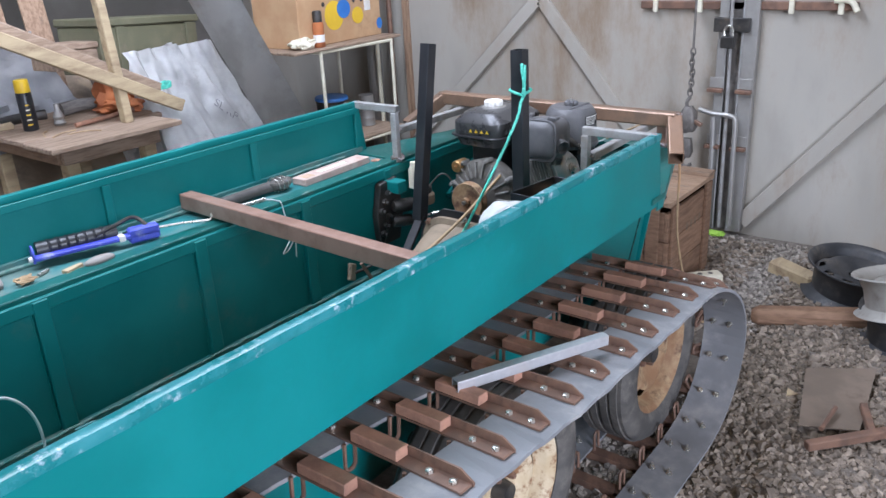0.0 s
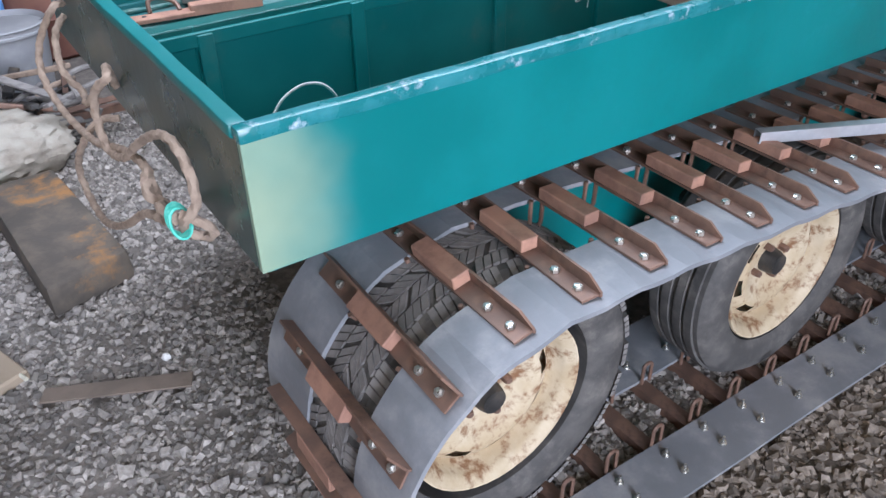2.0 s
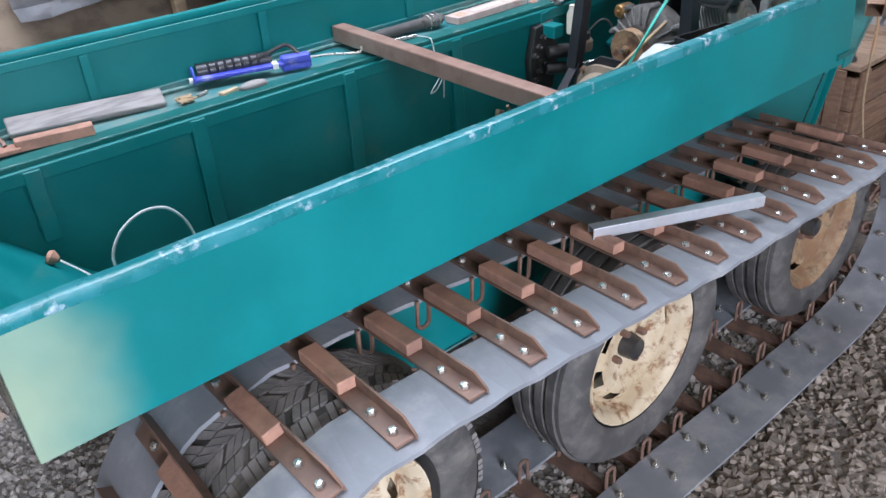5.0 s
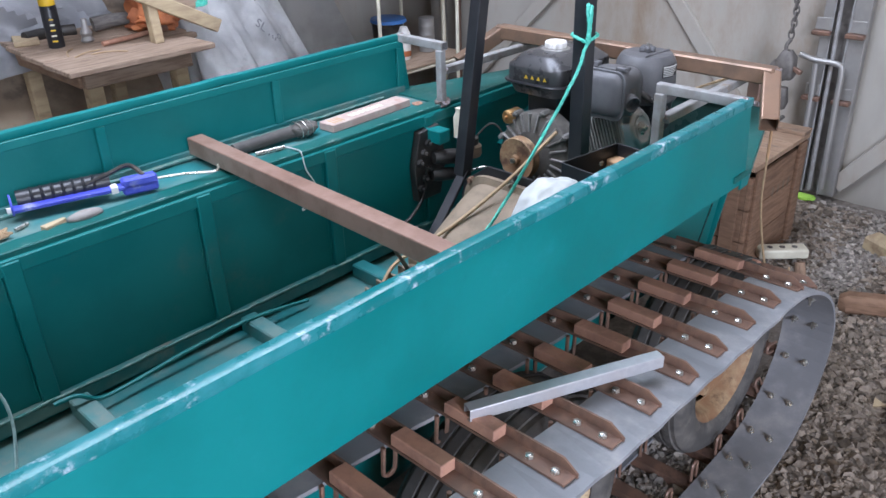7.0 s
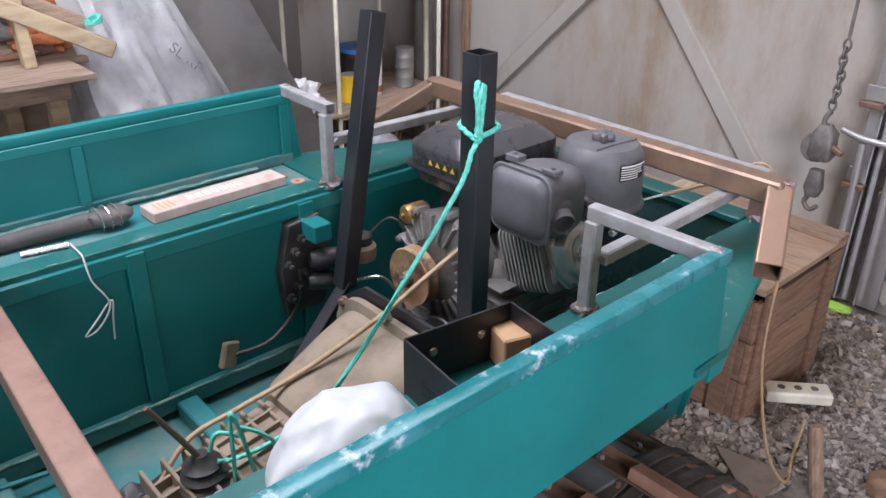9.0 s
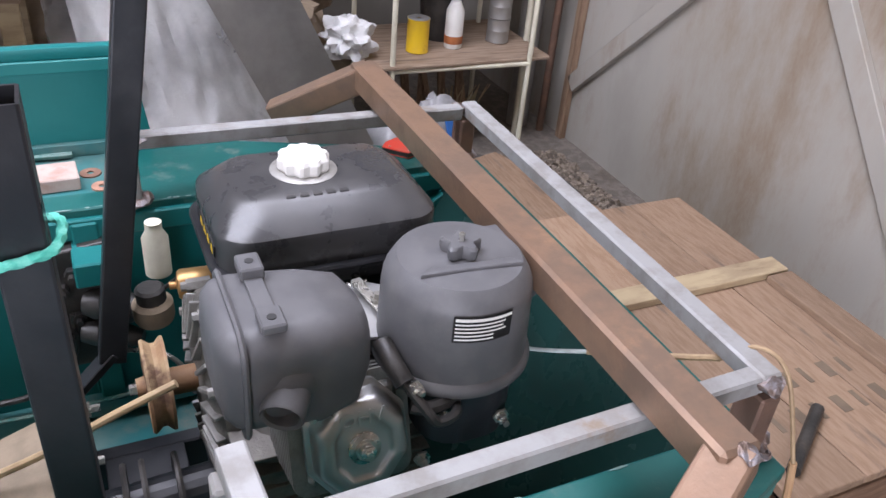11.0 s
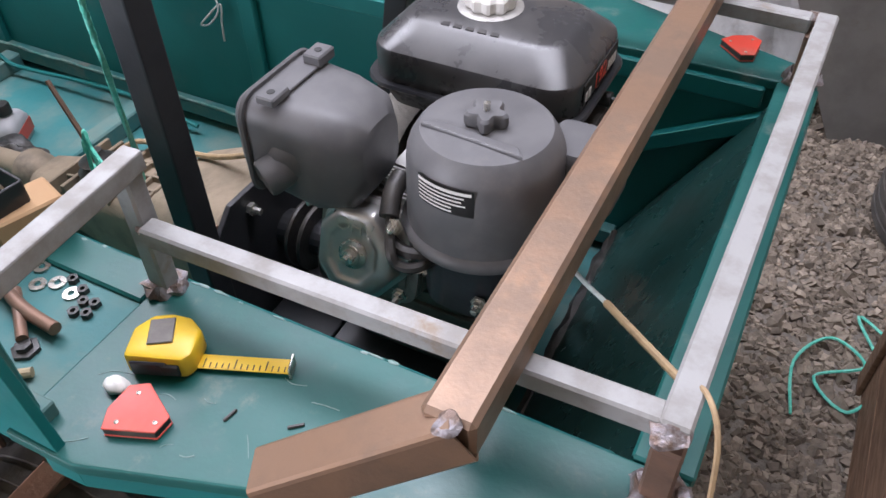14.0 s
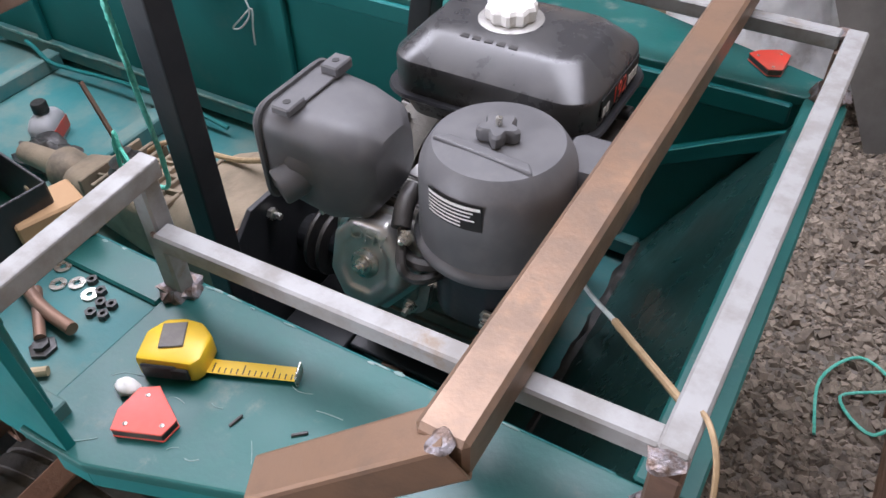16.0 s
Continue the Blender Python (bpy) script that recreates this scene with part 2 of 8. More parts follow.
SEAM = material("weld_seam_sealant", (0.16, 0.26, 0.23), (0.03, 0.18, 0.16), scale=30, rough=0.5, bump=0.5, bump_scale=80)
RUST = material("brown_rusty_steel", (0.17, 0.105, 0.078), (0.25, 0.145, 0.10), scale=14, rough=0.5, metal=0.35, bump=0.2, bump_scale=120,
                dirt=(0.06, 0.04, 0.035), dirt_scale=6)
RUST_OR = material("orange_rusty_steel", (0.40, 0.215, 0.145), (0.28, 0.15, 0.105), scale=16, rough=0.68, metal=0.15, bump=0.3, bump_scale=140, vary=0.25)
RUST_MILL = material("mill_scale_steel_profile", (0.28, 0.175, 0.115), (0.20, 0.135, 0.095), scale=9, rough=0.4, metal=0.4, bump=0.12, bump_scale=160,
                     dirt=(0.38, 0.22, 0.13), dirt_scale=5, stretch=(1, 1, 1))
GREYTUBE = material("bare_grey_steel_tube", (0.33, 0.33, 0.325), (0.26, 0.25, 0.235), scale=20, rough=0.6, metal=0.2, bump=0.1, bump_scale=150,
                    dirt=(0.24, 0.17, 0.11), dirt_scale=9, dirt_range=(0.58, 0.75))
WELD = material("burnt_weld", (0.19, 0.135, 0.11), (0.36, 0.345, 0.37), scale=60, rough=0.4, metal=0.6, bump=0.8, bump_scale=200,
                dirt=(0.2, 0.1, 0.05), dirt_scale=50)
ALU = material("bright_aluminium_profile", (0.58, 0.58, 0.59), (0.5, 0.5, 0.52), scale=20, rough=0.38, metal=0.6, bump=0.05)
ZINC = material("zinc_bolt", (0.62, 0.61, 0.57), (0.45, 0.43, 0.38), scale=60, rough=0.3, metal=0.9, bump=0.1)
BELT = material("grey_conveyor_rubber", (0.185, 0.19, 0.20), (0.26, 0.262, 0.272), scale=7, rough=0.55, bump=0.2, bump_scale=90,
                dirt=(0.33, 0.32, 0.305), dirt_scale=7, dirt_range=(0.5, 0.75))
TYRE = material("worn_black_rubber", (0.058, 0.054, 0.050), (0.10, 0.092, 0.083), scale=12, rough=0.78, bump=0.25, bump_scale=150,
                dirt=(0.19, 0.17, 0.148), dirt_scale=9, dirt_range=(0.48, 0.76))
TREAD = material("dusty_tread_rubber", (0.15, 0.138, 0.126), (0.22, 0.2, 0.182), scale=20, rough=0.85, bump=0.6, bump_scale=90, dirt=(0.17, 0.145, 0.12), dirt_scale=10, stretch=(1, 1, 1))
HOIST = material("dusty_worn_hoist_steel", (0.13, 0.12, 0.11), (0.2, 0.185, 0.17), scale=20, rough=0.6, metal=0.3, bump=0.4, bump_scale=90, dirt=(0.06, 0.055, 0.05), dirt_scale=14)
TEAL_DARK = material("dark_grey_teal_plate", (0.012, 0.045, 0.040), (0.016, 0.034, 0.030), scale=5, rough=0.3, bump=0.15, bump_scale=30, dirt=(0.05, 0.10, 0.09), dirt_scale=4)
RIM = material("rusty_cream_wheel_paint", (0.47, 0.36, 0.22), (0.58, 0.48, 0.33), scale=9, rough=0.6, bump=0.25, bump_scale=100,
               dirt=(0.22, 0.105, 0.045), dirt_scale=20, dirt_range=(0.49, 0.64))
RIM_RUST = material("rusted_wheel_steel", (0.24, 0.13, 0.065), (0.38, 0.27, 0.15), scale=11, rough=0.75, bump=0.35, bump_scale=90,
                    dirt=(0.10, 0.05, 0.03), dirt_scale=12, dirt_range=(0.5, 0.66))
RIM_BLACK = material("black_wheel_steel", (0.03, 0.032, 0.036), (0.06, 0.06, 0.062), scale=10, rough=0.5, bump=0.15,
                     dirt=(0.15, 0.13, 0.11), dirt_scale=6)
RIM_SILVER = material("faded_silver_wheel_paint", (0.42, 0.41, 0.38), (0.33, 0.31, 0.28), scale=8, rough=0.5, metal=0.3, bump=0.1,
                      dirt=(0.2, 0.15, 0.1), dirt_scale=8)
BLACKPAINT = material("black_painted_steel", (0.018, 0.019, 0.022), (0.03, 0.031, 0.034), scale=8, rough=0.38, bump=0.12, bump_scale=90,
                      dirt=(0.09, 0.08, 0.075), dirt_scale=9, dirt_range=(0.6, 0.85))
PLASTIC = material("matt_black_plastic", (0.098, 0.098, 0.102), (0.118, 0.117, 0.12), scale=30, rough=0.5, bump=0.12, bump_scale=700,
                   dirt=(0.17, 0.16, 0.155), dirt_scale=6, dirt_range=(0.55, 0.85), bump_dist=0.001)
TANK = material("semi_gloss_black_tank", (0.045, 0.045, 0.047), (0.058, 0.057, 0.057), scale=20, rough=0.3, bump=0.06, bump_scale=500, coat=0.1,
                dirt=(0.09, 0.085, 0.08), dirt_scale=5, dirt_range=(0.58, 0.9), bump_dist=0.001)
CHROME = material("pressed_bright_steel", (0.56, 0.56, 0.55), (0.47, 0.47, 0.46), scale=8, rough=0.36, metal=0.72, bump=0.08, bump_scale=50)
CAST = material("cast_aluminium", (0.36, 0.35, 0.33), (0.26, 0.25, 0.23), scale=18, rough=0.5, metal=0.6, bump=0.4, bump_scale=220,
                dirt=(0.09, 0.08, 0.07), dirt_scale=12)
GEARBOX = material("dusty_gearbox_casting", (0.27, 0.21, 0.145), (0.19, 0.15, 0.105), scale=9, rough=0.75, metal=0.1, bump=0.35, bump_scale=120,
                   dirt=(0.12, 0.10, 0.08), dirt_scale=6)
OILY = material("oily_black_parts", (0.022, 0.021, 0.02), (0.05, 0.045, 0.04), scale=14, rough=0.45, bump=0.4, bump_scale=90,
                dirt=(0.12, 0.09, 0.06), dirt_scale=10)
YELLOW = material("yellow_tape_case", (0.80, 0.52, 0.02), (0.72, 0.46, 0.03), scale=18, rough=0.4, bump=0.08,
                  dirt=(0.2, 0.13, 0.04), dirt_scale=14, dirt_range=(0.58, 0.75))
RED = material("red_enamel", (0.66, 0.06, 0.035), (0.55, 0.09, 0.06), scale=14, rough=0.42, bump=0.1, dirt=(0.3, 0.12, 0.09), dirt_scale=12)
WHITE = material("white_plastic", (0.78, 0.77, 0.73), (0.66, 0.64, 0.6), scale=10, rough=0.5, bump=0.05)
CREAM = material("yellowed_cream_plastic", (0.72, 0.69, 0.55), (0.6, 0.56, 0.44), scale=10, rough=0.5, bump=0.05)
WOOD = material("weathered_wood", (0.34, 0.25, 0.18), (0.23, 0.16, 0.11), scale=7, rough=0.75, bump=0.35, bump_scale=60, stretch=(1, 9, 9),
                dirt=(0.12, 0.09, 0.07), dirt_scale=2.5, vary=0.2)
WOOD_Y = material("weathered_wood_across", (0.30, 0.20, 0.13), (0.25, 0.16, 0.10), scale=9, rough=0.75, bump=0.35, bump_scale=60, stretch=(9, 1.6, 9),
                  dirt=(0.12, 0.09, 0.07), dirt_scale=2.5, vary=0.2)
WOOD_Z = material("weathered_wood_upright", (0.30, 0.20, 0.13), (0.20, 0.125, 0.08), scale=7, rough=0.75, bump=0.35, bump_scale=60, stretch=(9, 9, 1),
                  dirt=(0.12, 0.09, 0.07), dirt_scale=2.5, vary=0.2)
PALEWOOD = material("pale_painted_wood", (0.44, 0.345, 0.21), (0.33, 0.25, 0.155), scale=6, rough=0.7, bump=0.25, bump_scale=50, stretch=(1, 4, 4),
                    dirt=(0.22, 0.15, 0.09), dirt_scale=5, dirt_range=(0.5, 0.75))
GREYWOOD = material("grey_old_wood", (0.26, 0.24, 0.22), (0.17, 0.155, 0.145), scale=8, rough=0.8, bump=0.4, bump_scale=60, stretch=(1, 8, 8),
                    dirt=(0.32, 0.3, 0.27), dirt_scale=4)
SLAB = material("dark_wet_timber", (0.085, 0.072, 0.058), (0.15, 0.12, 0.09), scale=8, rough=0.8, bump=0.4, bump_scale=50, dirt=(0.34, 0.17, 0.06), dirt_scale=4.5, dirt_range=(0.54, 0.68))
DIRTYSACK = material("dirty_woven_sack", (0.40, 0.365, 0.30), (0.30, 0.26, 0.205), scale=7, rough=0.8, bump=0.6, bump_scale=120, dirt=(0.15, 0.12, 0.09), dirt_scale=6, dirt_range=(0.5, 0.75))
# teal darkened and greyed to paint in the shade on the end board
TEAL_SHADED = material("shaded_end_board_paint", (0.030, 0.062, 0.055), (0.055, 0.075, 0.062), scale=3, rough=0.3, bump=0.2, bump_scale=40, dirt=(0.10, 0.10, 0.085), dirt_scale=6, dirt_range=(0.52, 0.8))
DECK = material("scuffed_teal_deck_paint", (0.002, 0.088, 0.080), (0.005, 0.110, 0.098), scale=6, rough=0.44, bump=0.2, bump_scale=45,
                dirt=(0.15, 0.19, 0.165), dirt_scale=13, dirt_range=(0.55, 0.80))
FOAM = material("yellow_foam_board", (0.72, 0.45, 0.17), (0.64, 0.38, 0.13), scale=10, rough=0.85, bump=0.35, bump_scale=60,
                dirt=(0.45, 0.28, 0.12), dirt_scale=6)
SKIN = material("tan_board_top", (0.55, 0.42, 0.25), (0.48, 0.36, 0.21), scale=8, rough=0.8, bump=0.2, bump_scale=90, dirt=(0.2, 0.13, 0.08), dirt_scale=4, dirt_range=(0.62, 0.72))
MILL_PINK = material("pinkish_rusty_steel_tube", (0.34, 0.215, 0.165), (0.25, 0.15, 0.11), scale=9, rough=0.42, metal=0.3, bump=0.15, bump_scale=160, dirt=(0.17, 0.10, 0.075), dirt_scale=7)
BAGGREY = material("dull_grey_plastic_bags", (0.36, 0.36, 0.37), (0.25, 0.25, 0.255), scale=9, rough=0.4, bump=0.5, bump_scale=30, dirt=(0.5, 0.5, 0.5), dirt_scale=7)
CRATE = material("warm_brown_crate_boards", (0.215, 0.125, 0.075), (0.15, 0.085, 0.05), scale=9, rough=0.75, bump=0.4, bump_scale=60, stretch=(1, 1.5, 8), dirt=(0.09, 0.06, 0.04), dirt_scale=5, vary=0.2)
# dark film; the lighter grey blotches paint in its reflections
FILM = material("film_over_rubber_with_sheen", (0.085, 0.088, 0.095), (0.16, 0.165, 0.175), scale=14, mix=(0.45, 0.6), rough=0.35, bump=0.8, bump_scale=25, dirt=(0.05, 0.05, 0.055), dirt_scale=10)
SCRATCH = material("pale_paint_scratch", (0.16, 0.27, 0.25), (0.24, 0.33, 0.31), scale=30, rough=0.6, bump=0.0)
GRAVEL = material("gravel_stone", (0.30, 0.28, 0.255), (0.21, 0.195, 0.18), scale=60, rough=0.85, bump=0.3, bump_scale=200, vary=0.0)
CONCRETE = material("stained_grey_wall_panel", (0.34, 0.32, 0.28), (0.43, 0.41, 0.365), scale=3.2, mix=(0.35, 0.68), rough=0.8, bump=0.25, bump_scale=30,
                    dirt=(0.23, 0.17, 0.115), dirt_scale=1.6, dirt_range=(0.42, 0.70), stretch=(1, 1, 0.4))
DARKSOIL = material("trodden_gravel_bed", (0.15, 0.13, 0.11), (0.23, 0.2, 0.17), scale=30, rough=0.9, bump=0.8, bump_scale=70, dirt=(0.10, 0.075, 0.055), dirt_scale=1.2, bump_dist=0.01)
POLY = material("crumpled_polythene", (0.78, 0.78, 0.77), (0.6, 0.6, 0.6), scale=5, rough=0.32, bump=0.6, bump_scale=14, coat=0.3,
                dirt=(0.3, 0.28, 0.25), dirt_scale=4)
SACK = material("white_plastic_sack", (0.56, 0.58, 0.57), (0.46, 0.49, 0.48), scale=6, rough=0.4, bump=0.35, bump_scale=22, dirt=(0.45, 0.43, 0.4), dirt_scale=5)
ROPE = material("tan_hemp_rope", (0.36, 0.27, 0.20), (0.26, 0.19, 0.14), scale=40, rough=0.9, bump=0.5, bump_scale=200)
GREENROPE = material("mint_green_cord", (0.06, 0.50, 0.38), (0.16, 0.62, 0.5), scale=90, rough=0.6, bump=0.4, bump_scale=300)
WIRE = material("pale_wire", (0.55, 0.62, 0.6), (0.4, 0.45, 0.44), scale=40, rough=0.5, bump=0.0)
CANE = material("tan_cable_sheath", (0.40, 0.28, 0.155), (0.32, 0.22, 0.125), scale=40, rough=0.6, bump=0.1)
PLATE = material("rusty_sheet_plate", (0.16, 0.125, 0.095), (0.22, 0.17, 0.13), scale=6, rough=0.7, metal=0.1, bump=0.2, dirt=(0.1, 0.07, 0.05), dirt_scale=4)
KHAKI = material("olive_green_crate_paint", (0.125, 0.125, 0.075), (0.17, 0.16, 0.10), scale=5, rough=0.7, bump=0.2, dirt=(0.22, 0.18, 0.13), dirt_scale=4)
CARD = material("brown_cardboard", (0.45, 0.27, 0.14), (0.52, 0.34, 0.19), scale=4, rough=0.85, bump=0.1, dirt=(0.34, 0.2, 0.1), dirt_scale=3)
GALV = material("dull_galvanised_sheet", (0.40, 0.39, 0.37), (0.32, 0.31, 0.29), scale=4, rough=0.45, metal=0.5, bump=0.15, dirt=(0.3, 0.25, 0.19), dirt_scale=3)
CLAY = material("stone_rubble", (0.30, 0.235, 0.165), (0.2, 0.155, 0.115), scale=6, rough=0.9, bump=0.6, bump_scale=30, dirt=(0.12, 0.1, 0.08), dirt_scale=3, vary=0.3)
JERRY = material("dark_green_can_paint", (0.075, 0.095, 0.07), (0.11, 0.125, 0.095), scale=6, rough=0.55, bump=0.2, dirt=(0.17, 0.15, 0.12), dirt_scale=4)
PAILGREY = material("grey_plastic_pail", (0.30, 0.305, 0.315), (0.38, 0.38, 0.385), scale=6, rough=0.55, bump=0.1, dirt=(0.32, 0.3, 0.27), dirt_scale=5)
BLUE = material("blue_plastic", (0.03, 0.16, 0.50), (0.05, 0.2, 0.55), scale=10, rough=0.45, bump=0.1, dirt=(0.2, 0.22, 0.26), dirt_scale=8)
GUNBLUE = material("violet_blue_plastic", (0.05, 0.06, 0.42), (0.07, 0.09, 0.5), scale=12, rough=0.4, bump=0.1, dirt=(0.35, 0.36, 0.45), dirt_scale=16)
DARK = material("dark_painted_wall", (0.10, 0.095, 0.085), (0.14, 0.13, 0.12), scale=2, rough=0.85, bump=0.2)
ORANGE = material("orange_rag", (0.45, 0.15, 0.05), (0.3, 0.1, 0.04), scale=9, rough=0.9, bump=0.4)
BLACKRAG = material("black_plastic_film", (0.03, 0.032, 0.036), (0.06, 0.06, 0.065), scale=8, rough=0.35, bump=0.5, bump_scale=20)
INK = material("black_print", (0.02, 0.02, 0.02), (0.03, 0.03, 0.03), rough=0.6, bump=0)
PRINT_Y = material("yellow_print", (0.75, 0.5, 0.03), (0.7, 0.46, 0.03), rough=0.5, bump=0)
BRASS = material("golden_brass", (0.5, 0.32, 0.13), (0.4, 0.22, 0.09), scale=15, rough=0.38, metal=0.7, bump=0.15)

# ---- ground, walls and roof of the shed ----
GROUND_Z = -0.020


def ground_height(x, y):
    return GROUND_Z + 0.012 * noise.noise(Vector((x * 0.9, y * 0.9, 0.3))) + 0.006 * noise.noise(Vector((x * 4, y * 4, 1.3)))


bm = bmesh.new()
bmesh.ops.create_grid(bm, x_segments=110, y_segments=110, size=1)
for v in bm.verts:
    x, y = v.co.x, v.co.y
    v.co = Vector((0.4 + 3.75 * x, 0.05 + 4.35 * y, 0))
    v.co.z = ground_height(v.co.x, v.co.y)
floor = part("ground", bm, DARKSOIL, smooth=True)
tagged(floor, "trodden earth and gravel floor of the shed", "ground", kind="structure")

# far land round the shed, so that the ground reaches the horizon
bm = bmesh.new()
bmesh.ops.create_grid(bm, x_segments=4, y_segments=4, size=400)
bmesh.ops.translate(bm, verts=bm.verts[:], vec=(0, 0, -0.14))
tagged(part("ground_outside", bm, DARKSOIL), "bare earth yard outside the shed", "ground", kind="structure")


def gravel_bed(name, spots, count, size, mat, label, seed):
    """Loose stones over rectangles of the floor, as one heap of small sharp pieces."""
    rng = np.random.default_rng(seed)
    area = np.array([(a[1] - a[0]) * (a[3] - a[2]) * a[4] for a in spots])
    which = rng.choice(len(spots), size=count, p=area / area.sum())
    s = np.array(spots)[which]
    px = s[:, 0] + (s[:, 1] - s[:, 0]) * rng.random(count)
    py = s[:, 2] + (s[:, 3] - s[:, 2]) * rng.random(count)
    unit = np.array([(-1, -1, -1), (1, -1, -1), (1, 1, -1), (-1, 1, -1), (-0.7, -0.7, 1), (0.7, -0.7, 1), (0.7, 0.7, 1), (-0.7, 0.7, 1)], float)
    quads = np.array([(3, 2, 1, 0), (4, 5, 6, 7), (0, 1, 5, 4), (1, 2, 6, 5), (2, 3, 7, 6), (3, 0, 4, 7)])
    r = size * np.exp(rng.normal(0, 0.32, count))
    shape = np.stack([r * rng.uniform(0.7, 1.35, count), r * rng.uniform(0.55, 1.0, count), r * rng.uniform(0.35, 0.75, count)], 1)
    pts = unit[None] * shape[:, None, :] * (1 + rng.uniform(-0.38, 0.3, (count, 8, 3)))
    q = rng.normal(0, 1, (count, 4)) * np.array([1.2, 0.35, 0.35, 1.0])
    q /= np.linalg.norm(q, axis=1, keepdims=True)
    w, xyz = q[:, None, :1], np.repeat(q[:, None, 1:], 8, 1)
    t = 2 * np.cross(xyz, pts)
    pts = pts + w * t + np.cross(xyz, t)
    gz = np.array([ground_height(a, b) for a, b in zip(px, py)]) + rng.uniform(-0.1, 0.8, count) * r * 0.6
    pts += np.stack([px, py, gz], 1)[:, None, :]
    faces = (quads[None] + 8 * np.arange(count)[:, None, None]).reshape(-1, 4)
    me = bpy.data.meshes.new(name)
    me.from_pydata(pts.reshape(-1, 3).tolist(), [], faces.tolist())
    me.materials.append(mat)
    return tagged(new(name, me), label, "gravel", kind="stuff")


def island_vary(mat, dark, pale):
    """Gives each loose stone of a heap its own shade."""
    n, l = mat.node_tree.nodes, mat.node_tree.links
    b = n["Principled BSDF"]
    g = n.new("ShaderNodeNewGeometry")
    r = n.new("ShaderNodeValToRGB")
    r.color_ramp.elements[0].color = (*dark, 1)
    r.color_ramp.elements[1].color = (*pale, 1)
    l.new(g.outputs["Random Per Island"], r.inputs[0])
    x = n.new("ShaderNodeMix")
    x.data_type, x.blend_type = "RGBA", "MULTIPLY"
    x.inputs[0].default_value = 1.0
    l.new(r.outputs[0], x.inputs[6])
    l.new(b.inputs["Base Color"].links[0].from_socket, x.inputs[7])
    l.new(x.outputs[2], b.inputs["Base Color"])


GRAVEL_BROWN = GRAVEL.copy()
GRAVEL_BROWN.name = "brown_gravel_stone"
island_vary(GRAVEL, (0.5, 0.48, 0.455), (1.6, 1.54, 1.47))
island_vary(GRAVEL_BROWN, (0.42, 0.36, 0.30), (1.2, 1.06, 0.91))
gravel_bed("gravel", [(-1.3, 0.35, 0.05, 2.6, 1.0), (0.2, 2.4, -0.20, 0.25, 0.9), (3.0, 4.05, -0.1, 0.35, 1.2), (-1.4, 0.6, -1.2, 0.05, 0.5)],
           36000, 0.0078, GRAVEL, "loose pale grey crushed stone over the shed floor", 3)
gravel_bed("gravel", [(0.6, 2.7, -1.4, -0.20, 0.9), (2.4, 4.0, -1.6, -0.05, 0.9), (2.75, 4.0, 0.1, 2.5, 1.3)],
           46000, 0.0088, GRAVEL_BROWN, "loose dusty brown crushed stone over the shed floor", 4)

WALL_X, WALL_Y = 4.12, 4.3
# back wall of stained panels, with its braced gate leaf
bm = box(WALL_X, WALL_X + 0.12, -4.3, WALL_Y + 0.12, -0.15, 3.45)
tagged(part("wall_east", bm, CONCRETE), "stained grey-brown sheet wall with rust runs", "wall", kind="structure")
bm = box(-3.6, WALL_X, WALL_Y, WALL_Y + 0.12, -0.15, 3.45)
tagged(part("wall_north", bm, DARK), "dark dusty shed wall behind the stored things", "wall", kind="structure")
# unseen west wall; its doorway is added to let in side fill
bm = box(-3.6, -3.5, -4.2, -0.7, -0.15, 3.45)
box(-3.6, -3.5, 1.1, WALL_Y, -0.15, 3.45, bm=bm)
box(-3.6, -3.5, -0.7, 1.1, 2.6, 3.45, bm=bm)
tagged(part("wall_west", bm, CONCRETE), "unseen plain grey shed wall with an opening added for fill light", "wall", kind="structure")
# south wall with its wide gateway
bm = box(-3.6, -1.6, -4.3, -4.2, -0.15, 3.45)
box(1.2, WALL_X, -4.3, -4.2, -0.15, 3.45, bm=bm)
box(-1.6, 1.2, -4.3, -4.2, 3.0, 3.45, bm=bm)
tagged(part("wall_south", bm, CONCRETE), "plain grey shed wall with a wide open gateway", "wall", kind="structure")
# unseen roof, its opening added to go with the overhead fill
bm = box(-3.6, WALL_X, -4.3, 0.5, 3.45, 3.55)
box(-3.6, WALL_X, 1.9, WALL_Y + 0.12, 3.45, 3.55, bm=bm)
box(-3.6, -0.8, 0.5, 1.9, 3.45, 3.55, bm=bm)
box(3.2, WALL_X, 0.5, 1.9, 3.45, 3.55, bm=bm)
tagged(part("ceiling", bm, PALEWOOD), "unseen board ceiling with an opening added for light from above", "ceiling", kind="structure")

# ---- the boat-shaped hull of the tracked vehicle ----
HX, HY = 2.17, 1.265          # length of the side panels, width over them
RAIL, LEDGE, KEEL = 1.0, 0.80, 0.34
NEAR_IN, FAR_IN = 0.245, 1.038   # inner edges of the two side ledges


